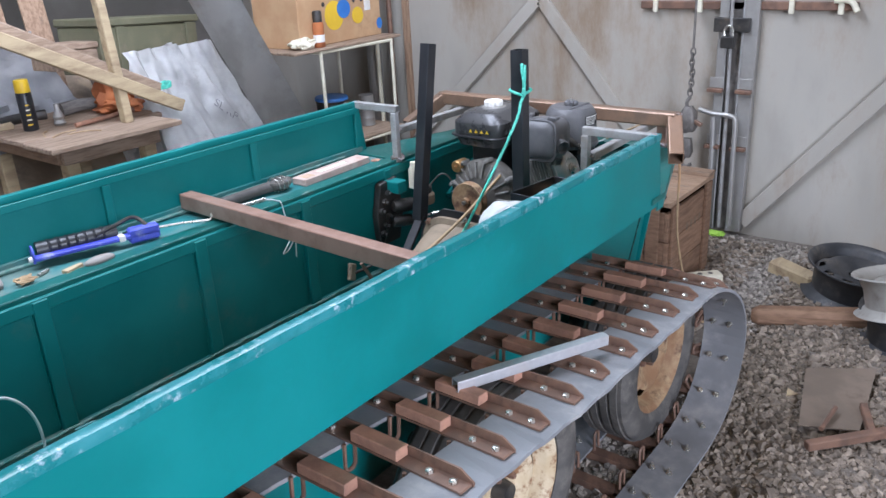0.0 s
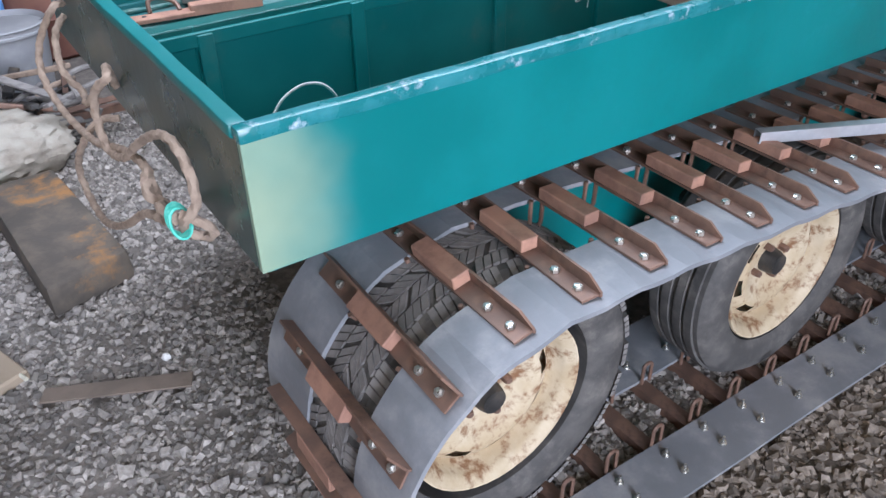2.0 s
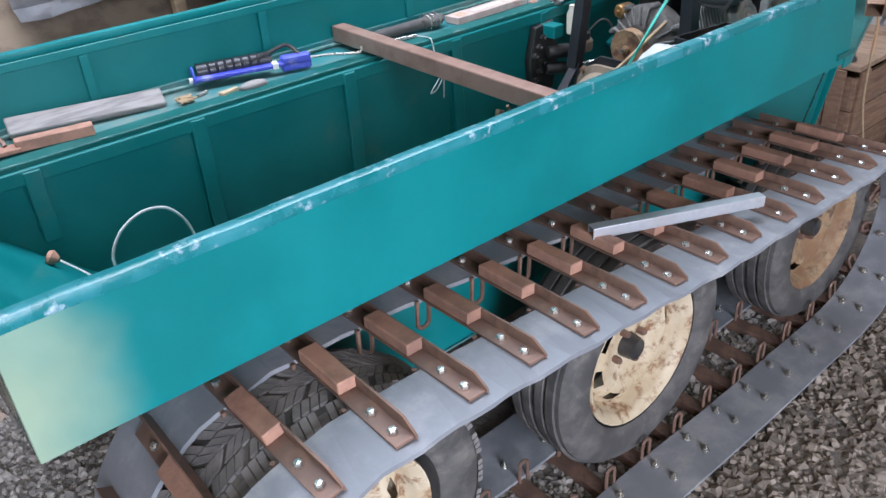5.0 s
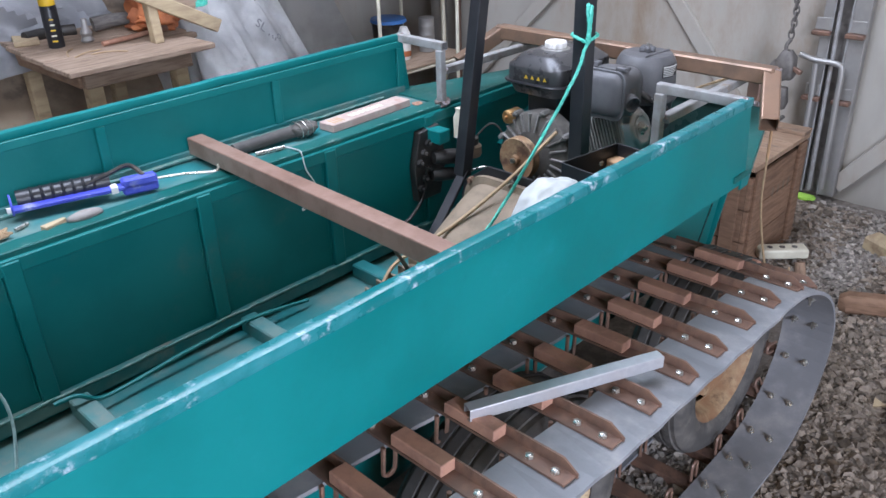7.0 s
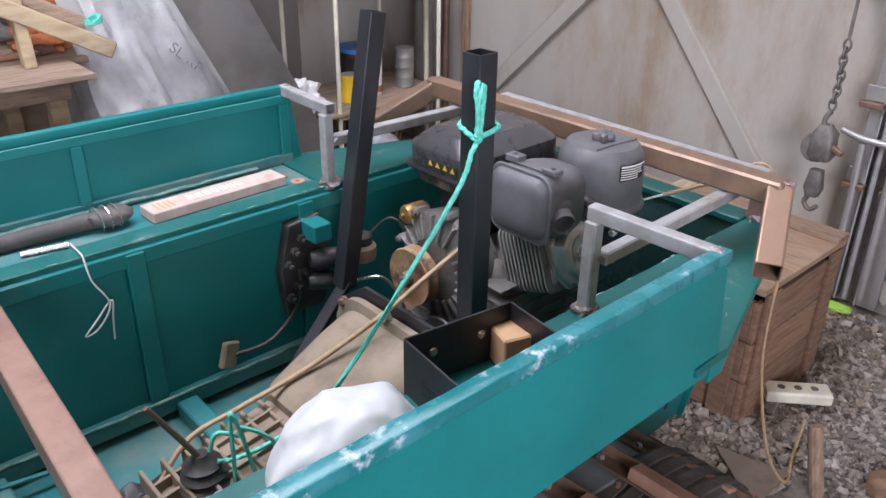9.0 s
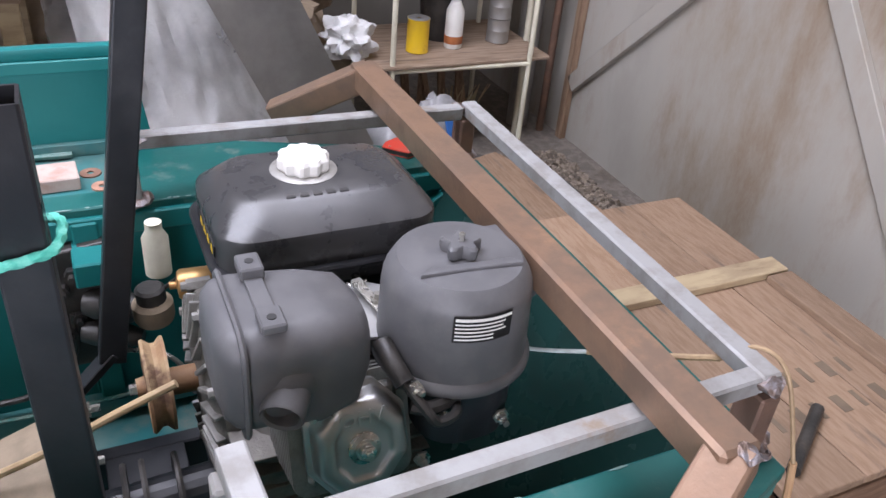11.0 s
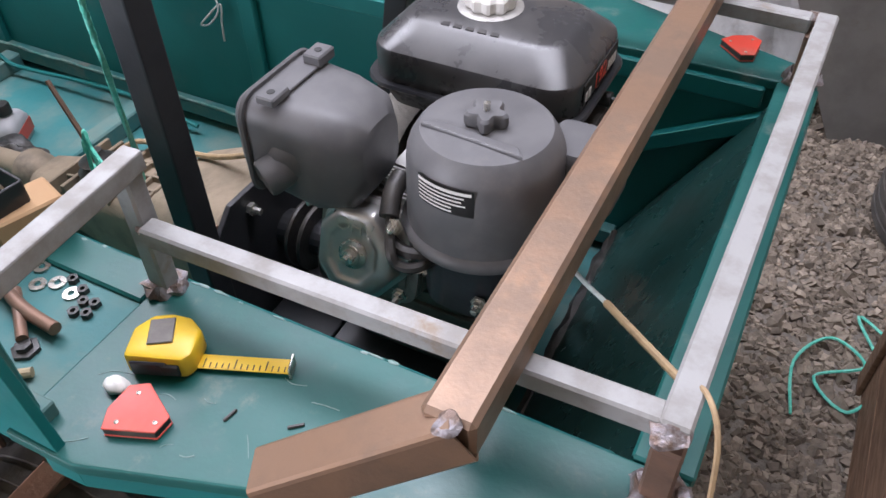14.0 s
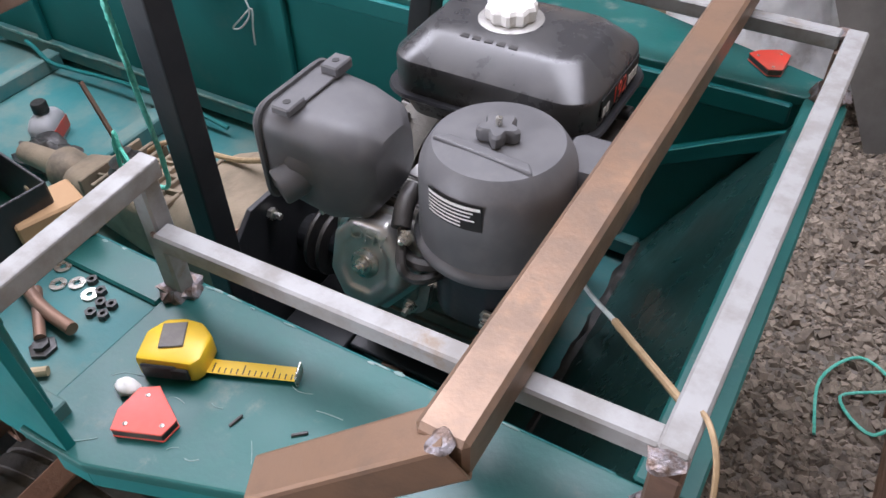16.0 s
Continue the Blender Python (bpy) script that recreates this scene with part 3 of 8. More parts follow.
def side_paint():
    """Teal paint that blends unevenly to pale cream towards the front end of the side."""
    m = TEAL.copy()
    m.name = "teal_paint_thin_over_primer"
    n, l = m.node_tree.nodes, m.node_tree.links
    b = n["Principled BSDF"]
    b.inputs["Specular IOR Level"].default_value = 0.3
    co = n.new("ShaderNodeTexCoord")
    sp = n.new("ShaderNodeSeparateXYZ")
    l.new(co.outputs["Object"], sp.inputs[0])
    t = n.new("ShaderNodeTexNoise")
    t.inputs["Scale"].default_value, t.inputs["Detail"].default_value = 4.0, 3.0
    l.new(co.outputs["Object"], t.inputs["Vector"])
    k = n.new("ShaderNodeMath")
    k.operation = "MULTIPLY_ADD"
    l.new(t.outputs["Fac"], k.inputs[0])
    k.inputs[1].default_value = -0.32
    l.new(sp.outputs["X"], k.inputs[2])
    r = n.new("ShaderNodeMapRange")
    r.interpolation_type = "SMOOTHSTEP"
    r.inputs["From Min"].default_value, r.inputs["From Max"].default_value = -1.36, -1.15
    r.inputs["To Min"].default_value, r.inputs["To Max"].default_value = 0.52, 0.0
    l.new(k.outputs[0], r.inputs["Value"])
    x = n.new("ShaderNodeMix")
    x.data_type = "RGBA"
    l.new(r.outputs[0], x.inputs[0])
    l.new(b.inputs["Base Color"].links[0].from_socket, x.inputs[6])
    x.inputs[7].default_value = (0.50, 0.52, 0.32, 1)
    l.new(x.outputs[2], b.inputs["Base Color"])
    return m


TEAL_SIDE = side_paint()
hull = thing("vehicle_hull", (1.15, 0.63, KEEL), "teal painted welded steel boat hull with side ledges, open inside", "boat hull")


def plate(poly, normal_axis, a, b, mat, name, label="", bevel=0.0015, parent=None):
    """A sheet from an outline in the two other axes, from a to b along normal_axis."""
    m = {"z": Matrix.Identity(4),
         "y": Matrix(((1, 0, 0, 0), (0, 0, 1, 0), (0, 1, 0, 0), (0, 0, 0, 1))),
         "x": Matrix(((0, 0, 1, 0), (1, 0, 0, 0), (0, 1, 0, 0), (0, 0, 0, 1)))}[normal_axis]
    return part(name, prism(poly, a, b, bevel=bevel, m=m), mat, parent or hull, label)


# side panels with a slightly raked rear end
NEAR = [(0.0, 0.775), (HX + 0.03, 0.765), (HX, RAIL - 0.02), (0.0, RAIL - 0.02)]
plate(NEAR, "y", 0.0, 0.012, TEAL_SIDE, "side_panel", "glossy teal side, blending to pale cream at one end")
plate(NEAR, "y", HY - 0.012, HY, TEAL_IN, "side_panel", "teal far side panel")
# worn square top rails, the near one with sheen in its colour
for y0, mt, lb in ((-0.004, EDGE, "rail edge with chipped paint and a painted blue-white sheen"), (HY - 0.022, TEAL, "teal painted rail")):
    b_ = box(-0.002, HX + 0.002, y0, y0 + 0.026, RAIL - 0.022, RAIL, 0.004, seg=2)
    bmesh.ops.subdivide_edges(b_, edges=[e for e in b_.edges if e.calc_length() > 1], cuts=90)
    part("top_rail", dent(b_, 0.0016, 14, y0), mt, hull, lb, smooth=True)
b_ = box(-0.004, 0.022, 0.022, HY - 0.022, RAIL - 0.022, RAIL - 0.001, 0.004, seg=2)
bmesh.ops.subdivide_edges(b_, edges=[e for e in b_.edges if e.calc_length() > 1], cuts=50)
part("top_rail", dent(b_, 0.0014, 14, 4), TEAL, hull, "teal painted rail", smooth=True)
# front board and the raked bow below it
plate([(0.012, 0.775), (HY - 0.012, 0.775), (HY - 0.012, RAIL - 0.02), (0.012, RAIL - 0.02)], "x", 0.0, 0.012, TEAL_SHADED, "front_panel", "teal end board with its shade put into a darker paint")
b_ = bar((0.012, HY / 2, 0.776), (0.48, HY / 2, KEEL), FAR_IN - NEAR_IN + 0.02, 0.008, 0, up=Vector((1, 0, 0.7)))
part("bow_plate", b_, TEAL, hull)
# side ledges (tops of the side boxes), undersides and tub walls
for y0, y1 in ((0.012, NEAR_IN), (FAR_IN, HY - 0.012)):
    part("ledge", box(0.012, 2.125, y0, y1, LEDGE - 0.012, LEDGE - 0.006), TEAL_DUST, hull, "dusty ledge with grime in it")
    part("side_floor", box(0.012, HX + 0.02, y0, y1, 0.766, 0.772), TEAL, hull)
for y0, s in ((NEAR_IN, 1), (FAR_IN, -1)):
    r0, r1 = (y0 - 0.047, y0 + 0.009) if s > 0 else (y0 - 0.010, y0 + 0.046)
    part("ledge_rim", box(0.03, 2.124, r0, r1, LEDGE - 0.016, LEDGE + 0.001, 0.003), DECK, hull, "folded teal ledge rim with scuffs")
    part("tub_wall", prism([(0.03, LEDGE - 0.012), (0.03, 0.77), (0.47, KEEL), (2.56, KEEL), (2.73, LEDGE - 0.012)], min(y0, y0 + 0.006 * s), max(y0, y0 + 0.006 * s), m=Matrix(((1, 0, 0, 0), (0, 0, 1, 0), (0, 1, 0, 0), (0, 0, 0, 1)))), TEAL_IN, hull, "teal inner wall")
    yb = (y0 + 0.006 * s, y0 + 0.020 * s) if s > 0 else (y0 - 0.020, y0 - 0.006)
    part("upper_stringer", box(0.05, 2.70, yb[0], yb[1], LEDGE - 0.052, LEDGE - 0.014, 0.003), TEAL_IN, hull)
    part("lower_stringer", box(0.50, 2.5, min(y0 + 0.006 * s, y0 + 0.035 * s), max(y0 + 0.006 * s, y0 + 0.035 * s), KEEL + 0.025, KEEL + 0.062, 0.003), TEAL_DUST, hull)
    for x in (0.265, 0.692, 1.182, 1.61, 2.03):
        yr = (y0 + 0.0065 * s, y0 + 0.024 * s)
        part("rib", box(x, x + 0.042, min(yr), max(yr), KEEL + (0.25 if x < 0.3 else 0.03), LEDGE - 0.02, 0.003), TEAL_IN, hull)
        # welded seam beside each rib
        w_ = sweep([(x - 0.003, y0 + 0.008 * s, KEEL + (0.28 if x < 0.3 else 0.06) + (0.02 if x < 0.3 else 0.04) * i) for i in range(10)], 0.0028, 5, per=2)
        part("weld_seam", dent(w_, 0.002, 60, x), TEAL_IN, hull)
part("tub_floor", box(0.47, 2.52, NEAR_IN, FAR_IN, KEEL - 0.006, KEEL + 0.004), TEAL_DUST, hull, "dirty hull floor")
for x in (0.74, 1.24, 1.66):
    part("floor_rib", box(x, x + 0.05, NEAR_IN + 0.04, FAR_IN - 0.036, KEEL + 0.004, KEEL + 0.05, 0.004), TEAL_DUST, hull)
part("tub_end", box(0.05, 0.056, NEAR_IN, FAR_IN, 0.74, LEDGE - 0.012), TEAL_IN, hull)
part("ledge", box(0.012, 0.05, NEAR_IN, FAR_IN, LEDGE - 0.04, LEDGE - 0.006), TEAL_DUST, hull)
# frames on the inner faces of both side panels
for y0, y1 in ((0.0125, 0.026), (HY - 0.026, HY - 0.0125)):
    part("panel_frame", box(0.02, HX - 0.01, y0, y1, RAIL - 0.045, RAIL - 0.022, 0.002), TEAL_IN, hull)
    part("panel_frame", box(0.02, HX - 0.01, y0, y1 + (0.012 if y0 < 1 else 0), LEDGE - 0.006, LEDGE + 0.02, 0.002), TEAL_DUST, hull)
    for x in (0.525, 1.055, 1.61, 2.13):
        part("panel_rib", box(x, x + 0.026, y0, y1, LEDGE + 0.02, RAIL - 0.045, 0.002), TEAL_IN, hull)
# sealed seam where the far panel stands on its ledge
part("weld_seam", dent(sweep([(0.05 + 0.1 * i, HY - 0.030, LEDGE + 0.002) for i in range(21)], 0.006, 6, per=3), 0.004, 20), SEAM, hull, "smeared pale sealant bead")
part("weld_seam", dent(sweep([(0.3 + 0.1 * i, FAR_IN - 0.034, KEEL + 0.066) for i in range(20)], 0.004, 6, per=3), 0.004, 25), SEAM, hull)

# stern: tapering deck round the engine bay, sloped plate behind the engine, rear flange
BACK = 2.775
for s in (0, 1):
    def fy(y):
        return y if s == 0 else HY - y
    inner = NEAR_IN + 0.009 if s == 0 else FAR_IN - 0.010
    poly = [(2.125, fy(-0.006)), (2.22, fy(-0.004)), (BACK, fy(0.18)), (BACK, inner), (2.125, inner)]
    part("deck", prism(poly, LEDGE - 0.018, LEDGE, bevel=0.003), DECK, hull, "teal rear deck with scuffs")
    edge = [(2.17, fy(0.0), LEDGE - 0.033), (2.215, fy(0.002), LEDGE - 0.033), (BACK - 0.002, fy(0.186), LEDGE - 0.033)]
    for p, q in zip(edge, edge[1:]):
        part("deck_skirt", bar(p, q, 0.006, 0.030, 0), TEAL, hull)
part("rear_flange", box(2.715, BACK + 0.004, NEAR_IN + 0.011, FAR_IN - 0.012, LEDGE - 0.014, LEDGE + 0.003, 0.003), DECK, hull, "rear rim with bluish worn paint")
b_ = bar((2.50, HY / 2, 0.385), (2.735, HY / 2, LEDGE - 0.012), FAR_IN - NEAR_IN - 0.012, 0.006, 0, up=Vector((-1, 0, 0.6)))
part("slope_plate", b_, TEAL_DARK, hull, "dark glossy sloped stern plate")
part("stern_plate", bar((2.56, HY / 2, KEEL), (BACK, HY / 2, LEDGE - 0.02), FAR_IN - NEAR_IN + 0.01, 0.006, 0, up=Vector((-1, 0, 0.6))), TEAL, hull)
part("sealant_bead", dent(sweep([(2.505, NEAR_IN + 0.04 + 0.06 * i, 0.398) for i in range(13)], 0.013, 6, per=3), 0.010, 30), OILY, hull, "black tar sealant bead", smooth=True)
for y in (NEAR_IN + 0.018, FAR_IN - 0.018):
    part("bay_stringer", bar((2.42, y, 0.57), (2.715, y, 0.73), 0.02, 0.03, 0.002), TEAL_IN, hull)

# scratches and chips in the deck paint and along the edges of the ledges
rng = random.Random(21)
for i in range(12):
    x = rng.uniform(2.14, 2.44)
    y = rng.uniform(max(0.012, (x - 2.22) * 0.33 + 0.015), 0.20)
    a, L_ = rng.gauss(0.35, 0.4), rng.uniform(0.004, 0.02)
    c = Vector((x, y, LEDGE + 0.0002))
    d = Vector((math.cos(a), math.sin(a), 0)) * L_
    nrm = Vector((-d.y, d.x, 0)) * rng.uniform(-0.3, 0.3)
    part("scratch", sweep([c - d, c - d * 0.3 + nrm, c + d * 0.4 + nrm * 0.7, c + d], rng.uniform(0.0004, 0.0008), 4, per=2), SCRATCH, hull)
for i in range(70):
    x = rng.uniform(0.1, 2.68)
    near = i % 2 == 0
    y = NEAR_IN + 0.008 + rng.uniform(-0.004, 0.0)
    if not near:
        y = FAR_IN - 0.009 + rng.uniform(0.0, 0.004)
    part("paint_chip", blob((x, y, LEDGE + 0.0006), (rng.uniform(0.004, 0.016), rng.uniform(0.001, 0.003), 0.0009), 0.4, 3, 1, i * 0.7), SCRATCH, hull)

# ---- grey tube frame on the stern ----
tubes = thing("engine_guard_frame", (2.45, 0.63, LEDGE), "bare grey square tube frame welded over the stern", "metal frame")
T = 0.026
for s in (0, 1):
    def fy(y):
        return y if s == 0 else HY - y + 0.004
    part("post", bar((2.135, fy(0.232), LEDGE), (2.135, fy(0.232), 0.978), T, T, 0.003), GREYTUBE, tubes)
    part("cross_tube", bar((2.142, fy(0.245), 0.99), (2.155, fy(0.012), 0.987), T, T, 0.003, hollow=0.002), GREYTUBE, tubes)
    part("long_tube", bar((2.150, fy(0.222), 0.905), (2.735, fy(0.236), 0.905), T, T, 0.003), GREYTUBE, tubes)
    part("foot", box(2.732, 2.762, fy(0.232) - 0.02, fy(0.232) + 0.02, LEDGE, 0.892, 0.003), RUST, tubes, "rusty short foot")
    for p, r in (((2.135, fy(0.232), LEDGE + 0.002), 0.026), ((2.152, fy(0.226), 0.906), 0.015), ((2.742, fy(0.225), 0.908), 0.019), ((2.158, fy(0.014), 0.994), 0.015),
                 ((2.748, fy(0.226), LEDGE + 0.006), 0.03)):
        w_ = bmesh.new()
        bmesh.ops.create_icosphere(w_, subdivisions=3, radius=r)
        for v in w_.verts:
            v.co.z *= 0.42
        dent(w_, r * 0.5, 70, p[0] + p[1])
        w_.transform(Matrix.Translation(p))
        part("weld", w_, WELD, tubes, "silvery burnt weld", smooth=True)
part("rear_tube", bar((2.747, 0.222, 0.907), (2.756, 1.046, 0.907), 0.03, T, 0.003), GREYTUBE, tubes)

# brown square profile across the stern, with two angled ends
bumper = thing("brown_bumper_profile", (2.57, 0.62, 0.93), "brown mill-scale square profile with angled ends, welded across the stern", "steel profile")
B = 0.050
part("cross_bar", bar((2.584, 0.112, 0.945), (2.580, 1.158, 0.947), B, B, 0.005), RUST_MILL, bumper)
part("end_bar", bar((2.592, 0.128, 0.948), (2.432, 0.050, 0.850), B, B, 0.005, hollow=0.003), RUST_MILL, bumper)
part("end_bar", bar((2.588, 1.142, 0.950), (2.422, 1.222, 0.850), B, B, 0.005, hollow=0.003), RUST_MILL, bumper)
for y, x in ((0.108, 2.586), (1.158, 2.582)):
    w_ = bmesh.new()
    bmesh.ops.create_icosphere(w_, subdivisions=3, radius=0.012)
    for v in w_.verts:
        v.co.z *= 0.35
    dent(w_, 0.006, 90, y)
    w_.transform(Matrix.Translation((x, y, 0.965)))
    part("weld", w_, WELD, bumper, "bluish burnt weld", smooth=True)

# loose brown profile lying across the ledges
lay = bar((1.326, 1.236, 0.837), (1.276, 0.03, 0.837), 0.048, 0.050, 0.004, hollow=0.003)
single("brown_square_tube", lay, MILL_PINK, "brown rusty square steel tube lying across the hull ledges", "steel tube")

# ---- the track: rubber belts, cleats and guide loops ----
W1, W2, W3 = 0.375, 1.222, 2.075
LINE = smooth_line([(0.36, 0, 0.688), (0.60, 0, 0.684), (0.90, 0, 0.664), (1.20, 0, 0.636), (1.55, 0, 0.618), (1.85, 0, 0.606), (2.06, 0, 0.585), (2.24, 0, 0.495), (2.345, 0, 0.36), (2.355, 0, 0.22), (2.28, 0, 0.10),
                    (2.12, 0, 0.026), (1.85, 0, 0.009), (1.22, 0, 0.007), (0.75, 0, 0.009), (0.46, 0, 0.016), (0.25, 0, 0.067), (0.105, 0, 0.187), (0.048, 0, 0.347), (0.08, 0, 0.510), (0.195, 0, 0.640), (0.36, 0, 0.688)], 12)
RUN = [0.0]
for p_, q_ in zip(LINE, LINE[1:]):
    RUN.append(RUN[-1] + (q_ - p_).length)
TRACK_LEN = RUN[-1]


def loop_point(s):
    """A point of the closed track line and its heading, s metres along from the front of the upper run."""
    s %= TRACK_LEN
    i = max(k for k in range(len(RUN) - 1) if RUN[k] <= s + 1e-9)
    p, q = LINE[i], LINE[i + 1]
    d = LINE[(i + 2) % (len(LINE) - 1)] - LINE[(i - 1) % (len(LINE) - 1)]
    return p.lerp(q, (s - RUN[i]) / max(1e-6, RUN[i + 1] - RUN[i])), math.atan2(d.z, d.x)


track = thing("crawler_track", (1.2, 0.0, GROUND_Z + 0.01), "rubber belt crawler track with rusty steel cleats on the gravel", "crawler track")


def belt(y0, y1, thick, name, label, wave):
    own = bmesh.new()
    n = 150
    rings = []
    for i in range(n):
        p, h = loop_point(TRACK_LEN * i / n)
        nrm = Vector((math.sin(-h), 0, math.cos(h)))
        sag = -0.006 * math.sin(p.x * 48) * wave if p.z > 0.6 else 0
        ring = []
        for y, d in ((y0, 0), (y1, 0), (y1, -thick), (y0, -thick)):
            q = p + nrm * (d + (sag if y == y0 else 0)) + Vector((0, y + 0.004 * noise.noise(Vector((p.x * 3, p.z * 3, y))), 0))
            ring.append(own.verts.new(q))
        rings.append(ring)
    for i in range(n):
        p, q = rings[i], rings[(i + 1) % n]
        for k in range(4):
            own.faces.new((p[k], p[(k + 1) % 4], q[(k + 1) % 4], q[k]))
    return part(name, own, BELT, track, label)


belt(-0.256, -0.115, 0.009, "outer_belt", "smooth grey rubber outer belt", 0.5)
belt(0.055, 0.225, 0.009, "inner_belt", "smooth grey rubber inner belt", 0.3)


def cleat_meshes():
    """One cleat: angle bar with a pointed end, box section, two bolts at each end, guide loops."""
    L = bmesh.new()
    prof = [(-0.235, 0.0), (0.17, 0.0), (0.17, 0.026), (-0.205, 0.026), (-0.235, 0.008)]
    prism(prof, 0.016, 0.0205, bm=L, m=Matrix(((0, 0, 1, 0), (1, 0, 0, 0), (0, 1, 0, 0), (0, 0, 0, 1))))
    box(-0.018, 0.016, -0.232, 0.17, 0.0005, 0.005, bm=L)
    C = box(-0.016, 0.020, -0.080, 0.042, 0.004, 0.0275, 0.002, seg=1)
    B2 = lathe([(0.0001, 0.0), (0.0085, 0.0), (0.0085, 0.006), (0.006, 0.0085), (0.0001, 0.0092)], (0, 0, 0), (0, 0, 1), 6)
    pts = [(-0.014, 0, 0.0), (-0.014, 0, -0.05)] + [(-0.014 * math.cos(a), 0, -0.05 - 0.014 * math.sin(a)) for a in (0.6, 1.2, 1.9, 2.5)] + [(0.014, 0, -0.05), (0.014, 0, 0.0)]
    U = sweep(pts, 0.0046, 6, per=2)
    N = lathe([(0.0001, -0.030), (0.0035, -0.030), (0.0035, -0.018), (0.0075, -0.018), (0.0075, -0.0115), (0.0105, -0.0115), (0.0105, -0.0095)], (0, 0, 0), (0, 0, 1), 6)
    return [to_mesh(nm, b, mt) for nm, b, mt in (("cleat_bar", L, RUST), ("cleat_box", C, RUST_OR), ("bolt_head", B2, ZINC), ("guide_loop", U, RUST), ("bolt_end", N, ZINC))]


CLEAT = cleat_meshes()
COUNT = round(TRACK_LEN / 0.1352)
FIRST = next(RUN[k] for k in range(len(LINE)) if LINE[k].x >= 0.692)
for i in range(COUNT):
    p, h = loop_point(FIRST + i * TRACK_LEN / COUNT)
    m = Matrix.Translation(p - ROOT[track]) @ Matrix.Rotation(-h, 4, "Y") @ pose(0, random.uniform(-0.004, 0.004), 0, 0, 0, random.uniform(-1.5, 1.5))
    b_ = new("cleat", CLEAT[0])
    b_.parent, b_.matrix_basis = track, m
    ROOT[b_] = ROOT[track]
    kids = [("box_section", 1, (0, 0, 0))]
    for y in (-0.203, -0.148, 0.106):
        kids += [("bolt", 2, (-0.002, y, 0.004)), ("bolt_end", 4, (-0.002, y, 0))]
    kids += [("guide_loop", 3, (-0.012, 0.048, 0)), ("guide_loop", 3, (-0.012, -0.108, 0))]
    for nm, k, off in kids:
        c_ = new(nm, CLEAT[k])
        c_.parent, c_.location = b_, off


# ---- road wheels ----
def tyre_profile(r, w):
    k = w / 2
    return [(r * 0.655, -k * 0.86), (r * 0.70, -k * 0.98), (r * 0.82, -k), (r * 0.93, -k * 0.94), (r * 0.975, -k * 0.80), (r * 0.985, -k * 0.4), (r * 0.985, k * 0.4),
            (r * 0.975, k * 0.80), (r * 0.93, k * 0.94), (r * 0.82, k), (r * 0.70, k * 0.98), (r * 0.655, k * 0.86)]


def tread_blocks(r, w, n, bm):
    """Slanted blocks with sipes, in a directional pattern."""
    for side in (-1, 1):
        for i in range(n):
            a = 2 * math.pi * (i + (0.5 if side > 0 else 0)) / n
            for j3, (u0, u1, skew0, skew1) in enumerate(((0.02, 0.31, 0.0, 0.30), (0.36, 0.65, 0.42, 0.62), (0.70, 0.99, 0.25, 0.32)) * 4):
                k, strip = j3 % 3, j3 // 3
                wa = 2 * math.pi / n * (0.88, 0.84, 0.78)[k]
                pts = []
                for u, sk in ((u0, skew0), (u1, skew1)):
                    for e in (strip / 4 - 0.5, strip / 4 - 0.5 + 0.21):
                        ang = a + (sk + 0.3 * (k == 1)) * 2 * math.pi / n + e * wa
                        pts.append((ang, side * u * w / 2, r * (1.0, 1.0, 0.995 if u < 0.9 else 0.962)[k]))
                order = [pts[0], pts[1], pts[3], pts[2]]
                lo = [bm.verts.new(((q[2] - 0.012) * math.cos(q[0]), (q[2] - 0.012) * math.sin(q[0]), q[1])) for q in order]
                hi = [bm.verts.new((q[2] * math.cos(q[0]), q[2] * math.sin(q[0]), q[1])) for q in order]
                bm.faces.new(hi)
                for j in range(4):
                    bm.faces.new((lo[j], lo[(j + 1) % 4], hi[(j + 1) % 4], hi[j]))


def rim_mesh(r, w, holes):
    """A pressed steel wheel; its outer face looks along +z."""
    k = w / 2
    own = bmesh.new()
    barrel = [(r * 1.05, k), (r * 1.06, k - 0.006), (r * 0.97, k - 0.012), (r * 0.93, k - 0.02), (r * 0.90, k - 0.045), (r * 0.86, k - 0.06), (r * 0.84, -k + 0.03), (r * 0.97, -k + 0.01),
              (r * 1.05, -k), (r * 1.03, -k), (r * 0.95, -k + 0.016), (r * 0.82, -k + 0.03), (r * 0.835, k - 0.062), (r * 0.885, k - 0.048), (r * 0.915, k - 0.022), (r * 0.95, k - 0.012), (r * 1.03, k)]
    lathe(barrel, (0, 0, 0), (0, 0, 1), 40, bm=own, closed=True)
    # disc with windows between its outer and inner rings
    n = holes * 4
    zs = lambda q: k - 0.055 + 0.028 * math.sin(min(1, max(0, (0.86 - q) / 0.5)) * math.pi)
    radii = [0.86, 0.78, 0.66, 0.56, 0.44, 0.30, 0.17]
    rings = [[own.verts.new((r * q * math.cos(2 * math.pi * i / n), r * q * math.sin(2 * math.pi * i / n), zs(q))) for i in range(n)] for q in radii]
    for a in range(len(radii) - 1):
        for i in range(n):
            if a == 1 and i % 4 in (0, 1):
                continue
            own.faces.new((rings[a][i], rings[a][(i + 1) % n], rings[a + 1][(i + 1) % n], rings[a + 1][i]))
    return own


